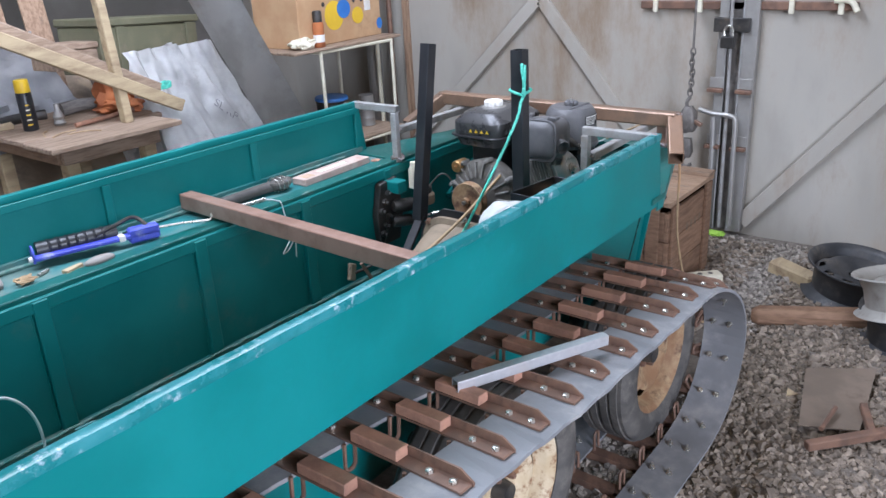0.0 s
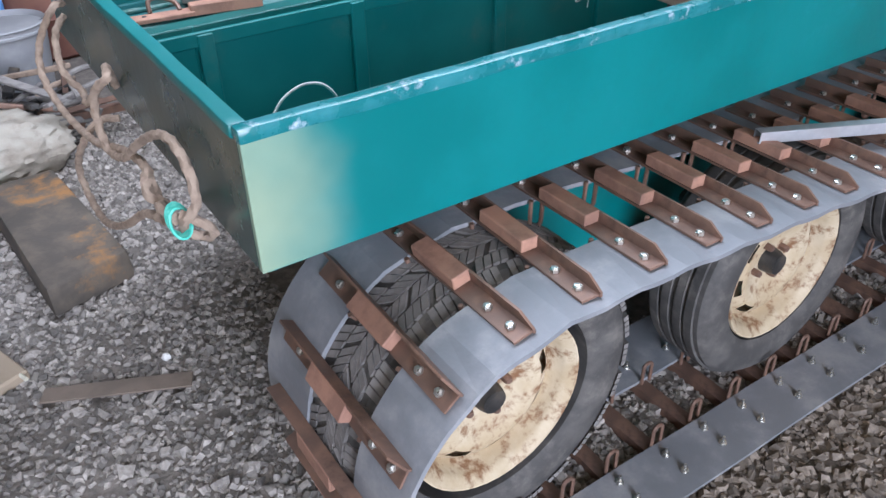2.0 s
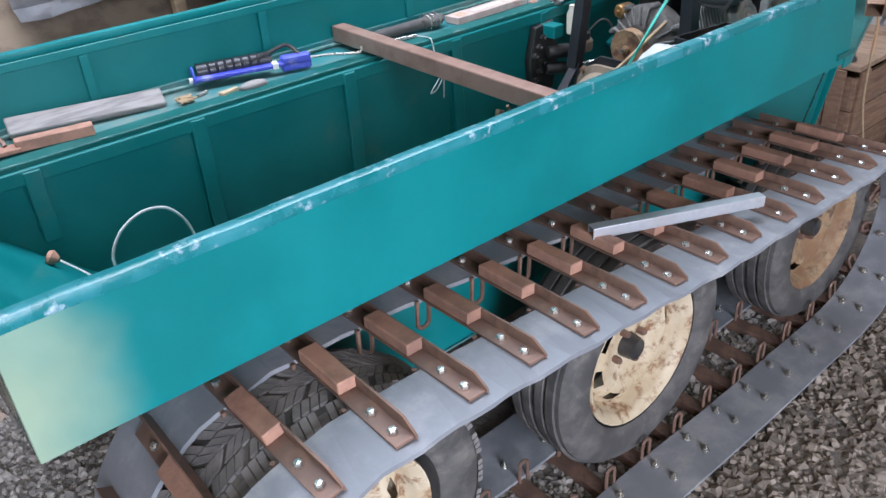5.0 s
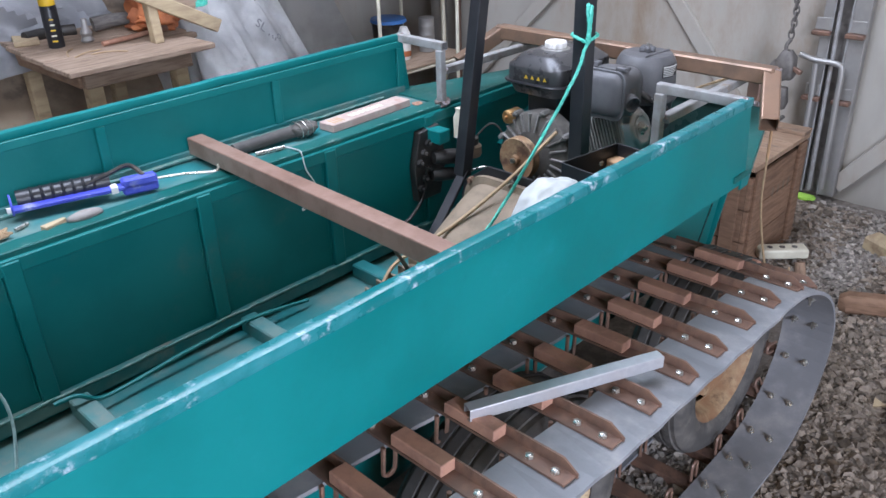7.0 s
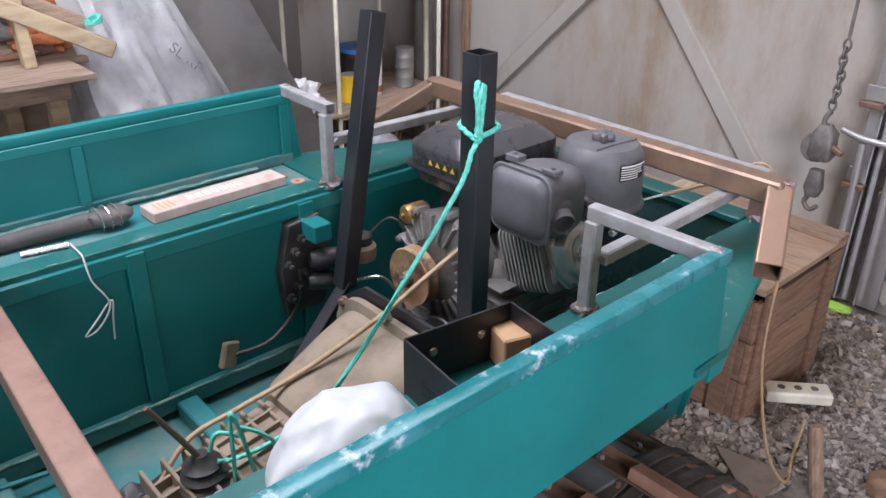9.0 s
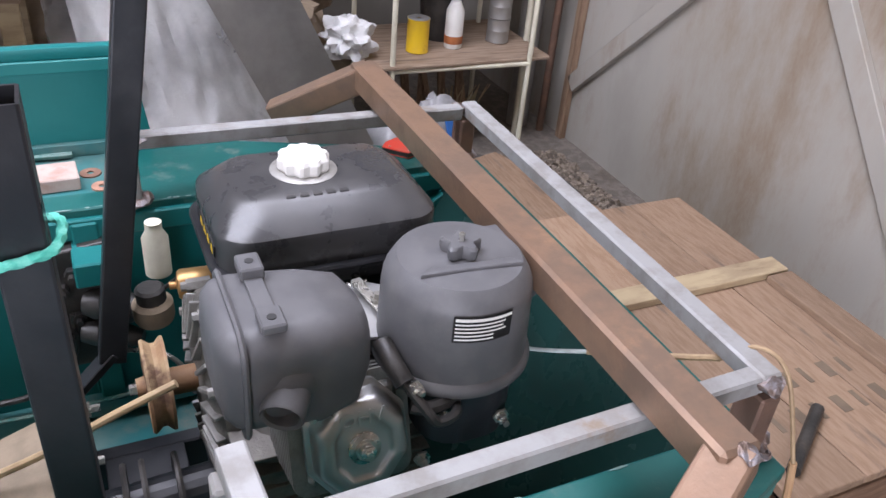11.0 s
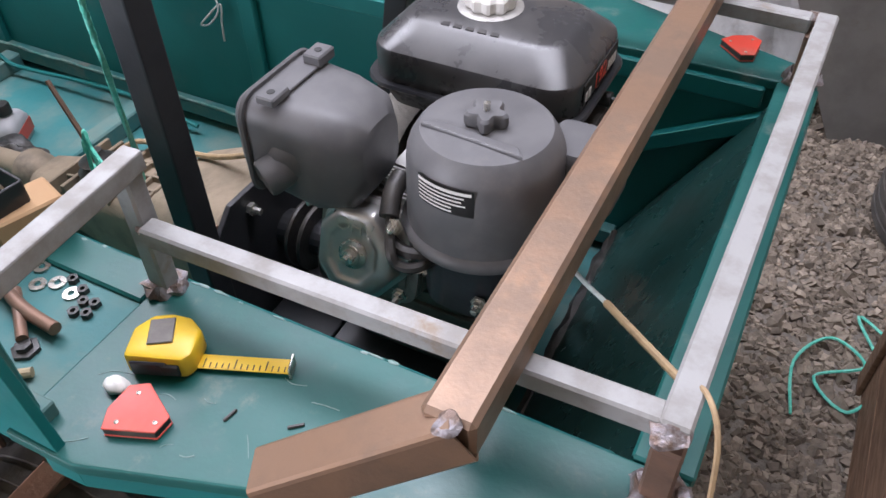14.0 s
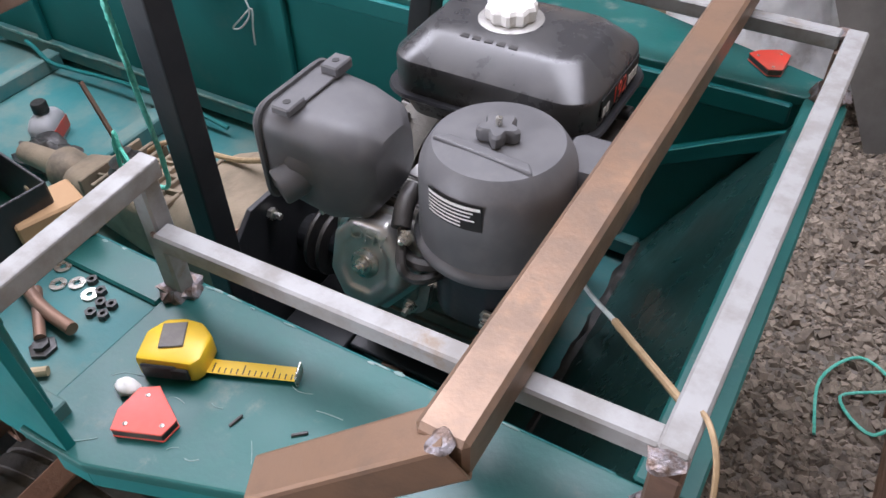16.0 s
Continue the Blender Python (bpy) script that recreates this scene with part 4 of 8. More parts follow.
def wheel(name, place, axis, r, w, rim_r, rim_mat, label, holes=8, blocks=0, centre=True, group="", rubber=TYRE):
    """A tyred wheel; axis points to its outer face."""
    th = thing(name, place, label, "wheel", group)
    pl = Vector(place)
    ax = Vector(axis).normalized()
    m = axes(pl, pl + ax)
    ty = bmesh.new()
    lathe(tyre_profile(r, w), (0, 0, 0), (0, 0, 1), 56, bm=ty, closed=True)
    if blocks:
        tb = bmesh.new()
        tread_blocks(r, w, blocks, tb)
        tb.transform(m)
        tagged(part("tread", tb, TREAD, th, "chunky winter tread blocks"), kind="stuff")
    else:
        for u in (-0.55, -0.2, 0.2, 0.55):
            rb = lathe([(r * 0.98, u * w / 2 - 0.012), (r, u * w / 2 - 0.011), (r, u * w / 2 + 0.011), (r * 0.98, u * w / 2 + 0.012)], (0, 0, 0), (0, 0, 1), 56, closed=True)
            rb.transform(m)
            part("tread_rib", rb, rubber, th, smooth=True)
    ty.transform(m)
    part("tyre", ty, rubber, th, "worn black tyre", smooth=True)
    if rim_mat is None:
        return th
    rm = rim_mesh(rim_r, w * 0.86, holes)
    rm.transform(m)
    r_ = part("rim", rm, rim_mat, th, smooth=True)
    hb = bmesh.new()
    lathe([(0.0001, w * 0.43 - 0.02), (0.026, w * 0.43 - 0.02), (0.03, w * 0.43 - 0.032), (0.034, w * 0.43 - 0.07), (0.034, -0.02)], (0, 0, 0), (0, 0, 1), 20, bm=hb)
    hb.transform(m)
    part("hub", hb, OILY, th, smooth=True)
    for i in range(4):
        a = 2 * math.pi * i / 4 + 0.4
        nb = lathe([(0.0001, 0.012), (0.007, 0.012), (0.0095, 0.006), (0.0095, -0.02)], (0.049 * math.cos(a), 0.049 * math.sin(a), w * 0.43 - 0.045), (0.049 * math.cos(a), 0.049 * math.sin(a), 1), 6)
        nb.transform(m)
        part("wheel_nut", nb, RUST, th)
    return th


for x, z, r, bl, mt, lb in ((W1, 0.354, 0.325, 25, RIM, "road wheel with cream rusty rim and chunky winter tread"), (W2, 0.320, 0.302, 0, RIM, "road wheel with flaking cream rusty rim and worn tyre"),
                            (W3, 0.302, 0.286, 0, RIM_RUST, "road wheel with rusted brown rim and worn tyre")):
    wheel("road_wheel", (x, 0.0, z), (0, -1, 0), r, 0.185, 0.182, mt, lb, blocks=bl, group="wheels in the track")
    single("wheel_axle", rod((x, 0.05, z), (x, NEAR_IN + 0.02, z + 0.05), 0.02, 12), OILY, "greasy black axle stub between hull and wheel", "axle", "axle stubs")

# bright aluminium profile lying across the cleats
single("aluminium_profile", bar((1.09, -0.012, 0.679), (1.478, -0.175, 0.665), 0.026, 0.026, 0.002, hollow=0.002), ALU,
       "bright aluminium square profile lying loose on the track cleats", "metal profile")

# ---- black posts in the hull ----
p_ = bar((2.014, 0.40, KEEL + 0.01), (2.014, 0.40, 1.252), 0.042, 0.042, 0.003, hollow=0.003)
single("black_post", p_, BLACKPAINT, "black square steel tube post standing in the hull", "post", "posts in the hull")
post = thing("black_post", (2.05, 0.88, KEEL), "black leaning steel tube post with a flat bar foot", "post", "posts in the hull")
part("tube", bar((2.06, 0.88, 0.605), (2.163, 0.876, 1.234), 0.042, 0.042, 0.003, hollow=0.003), BLACKPAINT, post)
part("foot_bar", bar((2.065, 0.875, 0.62), (1.80, 0.86, KEEL + 0.01), 0.035, 0.014, 0.002), BLACKPAINT, post)

# ---- petrol engine ----
CASTDARK = material("grimy_cast_aluminium", (0.15, 0.14, 0.125), (0.23, 0.215, 0.19), scale=16, rough=0.6, metal=0.4, bump=0.6, bump_scale=120, dirt=(0.05, 0.045, 0.04), dirt_scale=9)
engine = thing("petrol_engine", (2.33, 0.60, 0.40), "black single-cylinder petrol engine with tank, muffler and round air cleaner", "engine")
tank = part("fuel_tank", loft([(2.21, 2.485, 0.61, 0.80, 0.04, 0.862), (2.195, 2.497, 0.597, 0.815, 0.045, 0.900), (2.195, 2.497, 0.597, 0.815, 0.045, 0.945),
                              (2.1965, 2.4955, 0.5985, 0.8135, 0.045, 0.951), (2.224, 2.466, 0.636, 0.786, 0.045, 0.979), (2.234, 2.456, 0.645, 0.778, 0.04, 0.983), (2.30, 2.39, 0.68, 0.74, 0.03, 0.986)], n=6),
            TANK, engine, "satin black pressed fuel tank", smooth=True)
part("tank_flange", loft([(2.186, 2.506, 0.588, 0.824, 0.05, 0.897), (2.184, 2.508, 0.586, 0.826, 0.05, 0.900), (2.186, 2.506, 0.588, 0.824, 0.05, 0.904)], n=6), BLACKPAINT, tank, smooth=True)
cap = bmesh.new()
prof = []
for i in range(48):
    a = 2 * math.pi * i / 48
    prof.append((0.034 + 0.0025 * math.cos(10 * a), a))
for z0, z1, k0, k1 in ((0.986, 0.992, 0.9, 1.0), (0.992, 1.004, 1.0, 1.0), (1.004, 1.009, 1.0, 0.9)):
    lo = [cap.verts.new((2.332 + r * k0 * math.cos(a), 0.712 + r * k0 * math.sin(a), z0)) for r, a in prof]
    hi = [cap.verts.new((2.332 + r * k1 * math.cos(a), 0.712 + r * k1 * math.sin(a), z1)) for r, a in prof]
    for i in range(48):
        cap.faces.new((lo[i], lo[(i + 1) % 48], hi[(i + 1) % 48], hi[i]))
cap.faces.new(hi)
bmesh.ops.remove_doubles(cap, verts=cap.verts[:], dist=1e-5)
part("tank_cap", cap, WHITE, tank, "white scalloped fuel cap", smooth=False)
part("filler_neck", lathe([(0.046, 0.0), (0.046, 0.002), (0.040, 0.004), (0.03, 0.004)], (2.332, 0.712, 0.984), (2.332, 0.712, 2), 32), CAST, tank, smooth=True)
part("side_badge", box(2.4972, 2.4992, 0.640, 0.775, 0.912, 0.944, 0.0008), INK, tank, "black badge with red figures and white bars")
fig = bpy.data.curves.new("badge_figures", "FONT")
fig.body, fig.size, fig.extrude, fig.align_x = "192", 0.034, 0.0004, "CENTER"
fig_ob = new("badge_figures", fig)
fig_me = bpy.data.meshes.new_from_object(fig_ob.evaluated_get(bpy.context.evaluated_depsgraph_get()))
bpy.data.objects.remove(fig_ob)
fig_bm = bmesh.new()
fig_bm.from_mesh(fig_me)
fig_bm.transform(Matrix(((0, 0, 1, 2.4997), (1, 0, 0, 0.704), (0, 1, 0, 0.916), (0, 0, 0, 1))))
part("badge_figures", fig_bm, RED, tank, "red figures")
for y in (0.645, 0.658, 0.736, 0.748, 0.760):
    part("badge_bar", box(2.4992, 2.4998, y, y + 0.009, 0.916, 0.930), WHITE, tank)
part("warning_strip", box(2.1928, 2.1945, 0.635, 0.735, 0.915, 0.931), INK, tank, "black strip with yellow warning marks")
for i in range(4):
    y = 0.642 + i * 0.024
    tri = prism([(y, 0.917), (y + 0.014, 0.917), (y + 0.007, 0.929)], 2.1918, 2.1927, m=ALONG_X)
    part("warning_mark", tri, PRINT_Y, tank)
for i, hgt in enumerate((1.0, 0.7, 1.0, 0.7, 1.0)):
    part("embossed_bar", box(2.29 + i * 0.018, 2.303 + i * 0.018, 0.642, 0.652, 0.979, 0.9835, 0.001), TANK, tank)

muff = part("muffler", loft([(0.392, 0.475, 0.895, 0.962, 0.02, 2.148), (0.372, 0.494, 0.876, 0.980, 0.025, 2.153), (0.364, 0.502, 0.866, 0.988, 0.028, 2.163), (0.362, 0.505, 0.862, 0.990, 0.028, 2.174),
                            (0.362, 0.505, 0.860, 0.990, 0.028, 2.185), (0.362, 0.505, 0.858, 0.990, 0.03, 2.20), (0.364, 0.502, 0.842, 0.988, 0.035, 2.255), (0.374, 0.494, 0.850, 0.980, 0.035, 2.298),
                            (0.394, 0.476, 0.876, 0.962, 0.03, 2.316)], m=ALONG_X, n=6), PLASTIC, engine, "matt dark pressed muffler box", smooth=True)
part("seam_flange", loft([(0.357, 0.510, 0.853, 0.995, 0.03, 2.170), (0.355, 0.512, 0.851, 0.997, 0.031, 2.173), (0.357, 0.510, 0.853, 0.995, 0.03, 2.176)], m=ALONG_X, n=6), PLASTIC, muff, smooth=True)
part("outlet", lathe([(0.024, -0.03), (0.024, 0.006), (0.022, 0.009), (0.019, 0.006), (0.019, -0.012), (0.0001, -0.012)], (2.207, 0.352, 0.902), (2.172, 0.29, 0.885), 24), PLASTIC, muff, smooth=True)
part("outlet_collar", blob((2.222, 0.385, 0.918), (0.036, 0.03, 0.034), 0.1, 2, 3, 1.0), PLASTIC, muff, smooth=True)
bk = box(2.196, 2.216, 0.400, 0.468, 0.991, 0.9945, 0.001)
box(2.193, 2.219, 0.368, 0.402, 0.991, 1.002, 0.002, bm=bk)
box(2.193, 2.219, 0.464, 0.498, 0.991, 1.006, 0.002, bm=bk)
part("bracket", bk, PLASTIC, muff)
for y, z in ((0.383, 1.0022), (0.481, 1.0062)):
    part("bracket_hole", lathe([(0.0001, 0), (0.005, 0), (0.005, 0.0006)], (2.206, y, z), (2.206, y, 2), 12), INK, muff)

AX, AY = 2.447, 0.452
clean = part("air_cleaner", lathe([(0.080, 0.842), (0.0985, 0.848), (0.101, 0.852), (0.101, 0.858), (0.0985, 0.863), (0.0945, 0.866), (0.0935, 0.90), (0.0917, 0.950), (0.0905, 0.960), (0.088, 0.968), (0.079, 0.983), (0.075, 0.987), (0.0001, 0.991)],
                                  (AX, AY, 0), (AX, AY, 1), 48), PLASTIC, engine, "matt black round air cleaner canister", smooth=True)
part("lower_housing", loft([(AX - 0.045, AX + 0.055, AY - 0.07, AY + 0.06, 0.04, 0.745), (AX - 0.058, AX + 0.064, AY - 0.082, AY + 0.07, 0.045, 0.76), (AX - 0.06, AX + 0.066, AY - 0.084, AY + 0.07, 0.045, 0.855)], n=6), BLACKPAINT, clean, smooth=True)
part("intake_duct", loft([(2.505, 2.585, 0.48, 0.55, 0.012, 0.872), (2.505, 2.592, 0.472, 0.556, 0.014, 0.885), (2.505, 2.592, 0.472, 0.556, 0.014, 0.942), (2.505, 2.582, 0.480, 0.548, 0.012, 0.955)]), PLASTIC, clean, smooth=True)
kn = bmesh.new()
ring = [(0.021 + 0.005 * math.cos(5 * 2 * math.pi * i / 40), 2 * math.pi * i / 40) for i in range(40)]
tops = []
for z, k in ((0.990, 0.92), (0.994, 1.0), (1.004, 1.0), (1.007, 0.85)):
    tops.append([kn.verts.new((AX + r * k * math.cos(a), AY + r * k * math.sin(a), z)) for r, a in ring])
for p, q in zip(tops, tops[1:]):
    for i in range(40):
        kn.faces.new((p[i], p[(i + 1) % 40], q[(i + 1) % 40], q[i]))
kn.faces.new(tops[-1])
part("star_knob", kn, PLASTIC, clean, smooth=True)
part("knob_stud", rod((AX, AY, 1.006), (AX, AY, 1.016), 0.004, 8), ZINC, clean, "bright stud end")
st = prism([(AX - 0.066, AY - 0.034), (AX + 0.062, AY - 0.044), (AX + 0.052, AY - 0.030), (AX - 0.050, AY - 0.022)], 0.984, 0.9925, bevel=0.002)
part("lid_step", st, PLASTIC, clean)
# curved rating label on the canister
lb = bmesh.new()
rows = []
for z in (0.928, 0.964):
    rows.append([lb.verts.new((AX + 0.0926 * math.cos(a), AY + 0.0926 * math.sin(a), z)) for a in [radians(-118 + 45 * i / 10) for i in range(11)]])
for i in range(10):
    lb.faces.new((rows[0][i], rows[0][i + 1], rows[1][i + 1], rows[1][i]))
bmesh.ops.solidify(lb, geom=lb.faces[:], thickness=0.0008)
part("rating_label", lb, INK, clean, "black label with lines of white print")
for k in range(6):
    bl = bmesh.new()
    z0 = 0.958 - k * 0.0052
    hgt = 0.0042 if k == 0 else 0.0022
    a1 = 42 if k == 0 else (39 - (k * 7) % 5 if k < 4 else 28)
    rows = [[bl.verts.new((AX + 0.0940 * math.cos(a), AY + 0.0940 * math.sin(a), z)) for a in [radians(-116.5 + a1 * i / 8) for i in range(9)]] for z in (z0, z0 + hgt)]
    for i in range(8):
        bl.faces.new((rows[0][i], rows[0][i + 1], rows[1][i + 1], rows[1][i]))
    part("print_bar", bl, WHITE, clean)

# cylinder head: fins and pressed cover, leaning upwards
HEAD = axes(Vector((2.304, 0.383, 0.794)), Vector((2.304, 0.383 - 0.93, 0.794 + 0.33)))


def hexa(k, z):
    return [(x * k, y * k, z) for x, y in ((-0.030, -0.066), (0.022, -0.066), (0.060, -0.02), (0.058, 0.028), (0.024, 0.066), (-0.030, 0.064), (-0.058, 0.030), (-0.058, -0.03))]


cv = bmesh.new()
rings = [[cv.verts.new(p) for p in hexa(k, z)] for k, z in ((1.08, -0.020), (1.08, -0.012), (0.97, -0.010), (0.93, 0.010), (0.84, 0.018), (0.60, 0.020), (0.55, 0.016))]
for p, q in zip(rings, rings[1:]):
    for i in range(8):
        cv.faces.new((p[i], p[(i + 1) % 8], q[(i + 1) % 8], q[i]))
cv.faces.new(rings[-1])
bmesh.ops.bevel(cv, geom=[e for e in cv.edges if e.calc_length() < 0.05], offset=0.004, segments=2, affect="EDGES", profile=0.5)
cv.transform(HEAD)
cover = part("valve_cover", cv, CHROME, engine, "shiny pressed steel valve cover with a centre bolt", smooth=True)
bt = lathe([(0.020, 0.015), (0.020, 0.019), (0.013, 0.021), (0.013, 0.024), (0.0095, 0.024), (0.0095, 0.033), (0.004, 0.034), (0.004, 0.04)], (0, 0, 0), (0, 0, 1), 18)
bt.transform(HEAD)
part("cover_bolt", bt, ZINC, cover, smooth=True)
# raised letters on the cover: O H V
try_text = bpy.data.curves.new("raised_letters", "FONT")
try_text.body, try_text.size, try_text.extrude, try_text.align_x = "OHV", 0.026, 0.001, "CENTER"
tx = new("raised_letters", try_text)
dg = bpy.context.evaluated_depsgraph_get()
me_ = bpy.data.meshes.new_from_object(tx.evaluated_get(dg))
bpy.data.objects.remove(tx)
lt = bmesh.new()
lt.from_mesh(me_)
lt.transform(HEAD @ Matrix.Translation((0.0, 0.030, 0.0190)))
part("raised_letters", lt, CHROME, cover)
for i in range(11):
    y = 0.012 + i * 0.011
    fn = prism(rounded(-0.078, 0.074, -0.072, 0.074, 0.02), -0.022 - y, -0.017 - y)
    fn.transform(HEAD)
    part("cooling_fin", fn, CAST, engine)
bl = box(-0.06, 0.058, -0.056, 0.058, -0.16, -0.02, 0.006)
bl.transform(HEAD)
part("cylinder", bl, CAST, engine, "cast aluminium cylinder")
part("crankcase", loft([(2.20, 2.43, 0.50, 0.76, 0.03, 0.46), (2.18, 2.44, 0.48, 0.78, 0.04, 0.50), (2.18, 2.44, 0.48, 0.78, 0.05, 0.66), (2.22, 2.42, 0.52, 0.76, 0.05, 0.74)]), CASTDARK, engine, "grimy cast crankcase", smooth=True)
part("tank_support", box(2.26, 2.44, 0.64, 0.77, 0.73, 0.864, 0.01), BLACKPAINT, engine)
fan = part("fan_housing", lathe([(0.128, -0.05), (0.134, 0.0), (0.130, 0.014), (0.112, 0.024), (0.06, 0.030), (0.0001, 0.030)], (2.19, 0.665, 0.69), (1.5, 0.665, 0.69), 40), CASTDARK, engine, "finned cast housing behind the pulley", smooth=True)
for i in range(22):
    a = 2 * math.pi * i / 22
    p_, q_ = (2.166, 0.665 + 0.072 * math.cos(a), 0.69 + 0.072 * math.sin(a)), (2.176, 0.665 + 0.127 * math.cos(a), 0.69 + 0.127 * math.sin(a))
    part("radial_fin", bar(p_, q_, 0.006, 0.03, 0.001, up=Vector((1, 0, 0))), CAST, fan)
for i in range(8):
    a = 2 * math.pi * i / 8 + 0.2
    y_, z_ = 0.665 + 0.137 * math.cos(a), 0.69 + 0.137 * math.sin(a)
    part("flange_bolt", lathe([(0.010, -0.03), (0.010, 0.004), (0.007, 0.004), (0.007, 0.012), (0.0001, 0.013)], (2.17, y_, z_), (1, y_, z_), 6), CAST, fan)
for i in range(7):
    part("block_rib", box(2.176, 2.445, 0.478 - 0.004, 0.784, 0.52 + i * 0.03, 0.526 + i * 0.03, 0.001), CASTDARK, engine)
pul = part("pulley", lathe([(0.0001, 0.062), (0.014, 0.062), (0.016, 0.050), (0.055, 0.046), (0.066, 0.05), (0.068, 0.046), (0.060, 0.036), (0.060, 0.030), (0.068, 0.022), (0.068, 0.018), (0.02, 0.016), (0.02, -0.06)], (2.14, 0.675, 0.690), (1.5, 0.675, 0.690), 36), RIM_RUST, engine, "rusty brown pulley", smooth=True)
part("pulley_bolt", lathe([(0.0001, 0.072), (0.008, 0.072), (0.008, 0.06), (0.013, 0.06)], (2.14, 0.675, 0.690), (1.5, 0.675, 0.690), 6), ZINC, pul)
part("solenoid", lathe([(0.0001, 0.055), (0.006, 0.055), (0.006, 0.045), (0.020, 0.043), (0.023, 0.038), (0.023, -0.01), (0.016, -0.02)], (2.20, 0.765, 0.79), (1.6, 0.81, 0.79), 24), BRASS, engine, "golden plated starter solenoid", smooth=True)
part("carburettor", loft([(2.372, 2.42, 0.50, 0.56, 0.01, 0.78), (2.37, 2.425, 0.495, 0.565, 0.012, 0.86)]), CAST, engine)
part("control_plate", prism([(2.31, 0.47), (2.40, 0.46), (2.405, 0.56), (2.37, 0.585), (2.31, 0.57)], 0.872, 0.876), CHROME, engine, "bright stamped control plate")
part("throttle_lever", bar((2.375, 0.49, 0.885), (2.36, 0.57, 0.89), 0.014, 0.004, 0.001), ZINC, engine)
sp = [(2.335 + 0.035 * t / 24, 0.555 + 0.004 * math.cos(t * 1.9), 0.893 + 0.004 * math.sin(t * 1.9)) for t in range(25)]
part("return_spring", sweep(sp, 0.0009, 5, per=2), ZINC, engine)
part("control_nut", lathe([(0.0001, 0.014), (0.005, 0.014), (0.005, 0.007), (0.009, 0.007), (0.009, 0.0)], (2.372, 0.52, 0.886), (2.372, 0.52, 2), 6), ZINC, engine)
part("plug_cap", sweep([(2.345, 0.43, 0.895), (2.347, 0.405, 0.888), (2.355, 0.38, 0.872)], 0.0125, 10), OILY, engine, "black rubber plug cap", smooth=True)
part("plug_lead", sweep([(2.355, 0.385, 0.872), (2.372, 0.35, 0.85), (2.385, 0.345, 0.835), (2.41, 0.35, 0.838), (2.425, 0.40, 0.83)], 0.0065, 8), OILY, engine, smooth=True)
part("fuel_hose", sweep([(2.36, 0.37, 0.845), (2.385, 0.362, 0.842), (2.42, 0.372, 0.842)], 0.009, 8), OILY, engine, smooth=True)
for p, d in (((2.482, 0.366, 0.795), (0, -1, 0)), ((2.405, 0.372, 0.815), (-0.6, -0.6, 0)), ((2.515, 0.43, 0.83), (1, -0.3, 0)), ((2.375, 0.36, 0.765), (0, -1, 0)), ((2.25, 0.385, 0.86), (-0.4, -1, 0)), ((2.365, 0.375, 0.865), (0.2, -1, 0.4))):
    part("bolt", lathe([(0.011, 0.0), (0.011, 0.003), (0.0075, 0.003), (0.0075, 0.010), (0.0045, 0.010), (0.0045, 0.018), (0.0001, 0.019)], p, Vector(p) + Vector(d), 6), ZINC, engine)
for x in (2.235, 2.405):
    part("mounting_rail", box(x, x + 0.045, 0.30, 0.92, 0.425, 0.455, 0.003), RUST, engine, "rusty steel mounting rail")
part("base_plate", box(2.17, 2.45, 0.46, 0.80, 0.455, 0.465, 0.002), BLACKPAINT, engine)
# ignition switch with its key, and the slotted cooling cowl behind the air cleaner
part("key_switch", rod((2.47, 0.735, 0.868), (2.512, 0.735, 0.872), 0.011, 14), OILY, engine, "ignition switch with key", smooth=True)
key_bm = rod((2.512, 0.735, 0.872), (2.524, 0.735, 0.873), 0.004, 8)
prism([(-0.011, 0.0), (0.011, 0.0), (0.013, -0.016), (0.006, -0.026), (-0.006, -0.026), (-0.013, -0.016)], -0.002, 0.002, bm=key_bm, m=pose(2.524, 0.735, 0.866, 90, 0, 70))
part("key", key_bm, OILY, engine, "black key with a second key hanging from it")
part("key_blade", prism([(-0.004, 0.0), (0.004, 0.0), (0.004, -0.028), (0.0, -0.034), (-0.004, -0.028)], -0.0012, 0.0012, m=pose(2.527, 0.737, 0.842, 90, 8, 60)), ZINC, engine)
part("cowl", loft([(2.43, 2.510, 0.52, 0.76, 0.02, 0.66), (2.43, 2.520, 0.51, 0.77, 0.02, 0.70), (2.43, 2.520, 0.51, 0.77, 0.02, 0.83), (2.43, 2.505, 0.53, 0.75, 0.02, 0.855)]), OILY, engine, "black cooling cowl", smooth=True)
for i in range(11):
    part("cowl_slat", bar((2.522, 0.522 + i * 0.022, 0.715), (2.522, 0.530 + i * 0.022, 0.822), 0.009, 0.008, 0.001), GREYTUBE, engine)
engine.location += Vector((0.008, 0.012, 0.003))
# black flange plate and drive coupling beside the gearbox
drive = thing("drive_coupling", (2.08, 0.60, KEEL + 0.03), "black steel flange plates and shaft coupling of the drive", "coupling")
part("flange_plate", prism([(0.36, 0.40), (0.86, 0.40), (0.82, 0.62), (0.72, 0.69), (0.48, 0.69), (0.38, 0.60)], 2.000, 2.010, m=ALONG_X, bevel=0.002), BLACKPAINT, drive)
part("flange_plate", bar((2.02, 0.60, 0.42), (2.15, 0.60, 0.42), 0.46, 0.012, 0.002), BLACKPAINT, drive)
part("shaft", rod((2.01, 0.60, 0.55), (2.20, 0.60, 0.56), 0.035, 20), BLACKPAINT, drive)
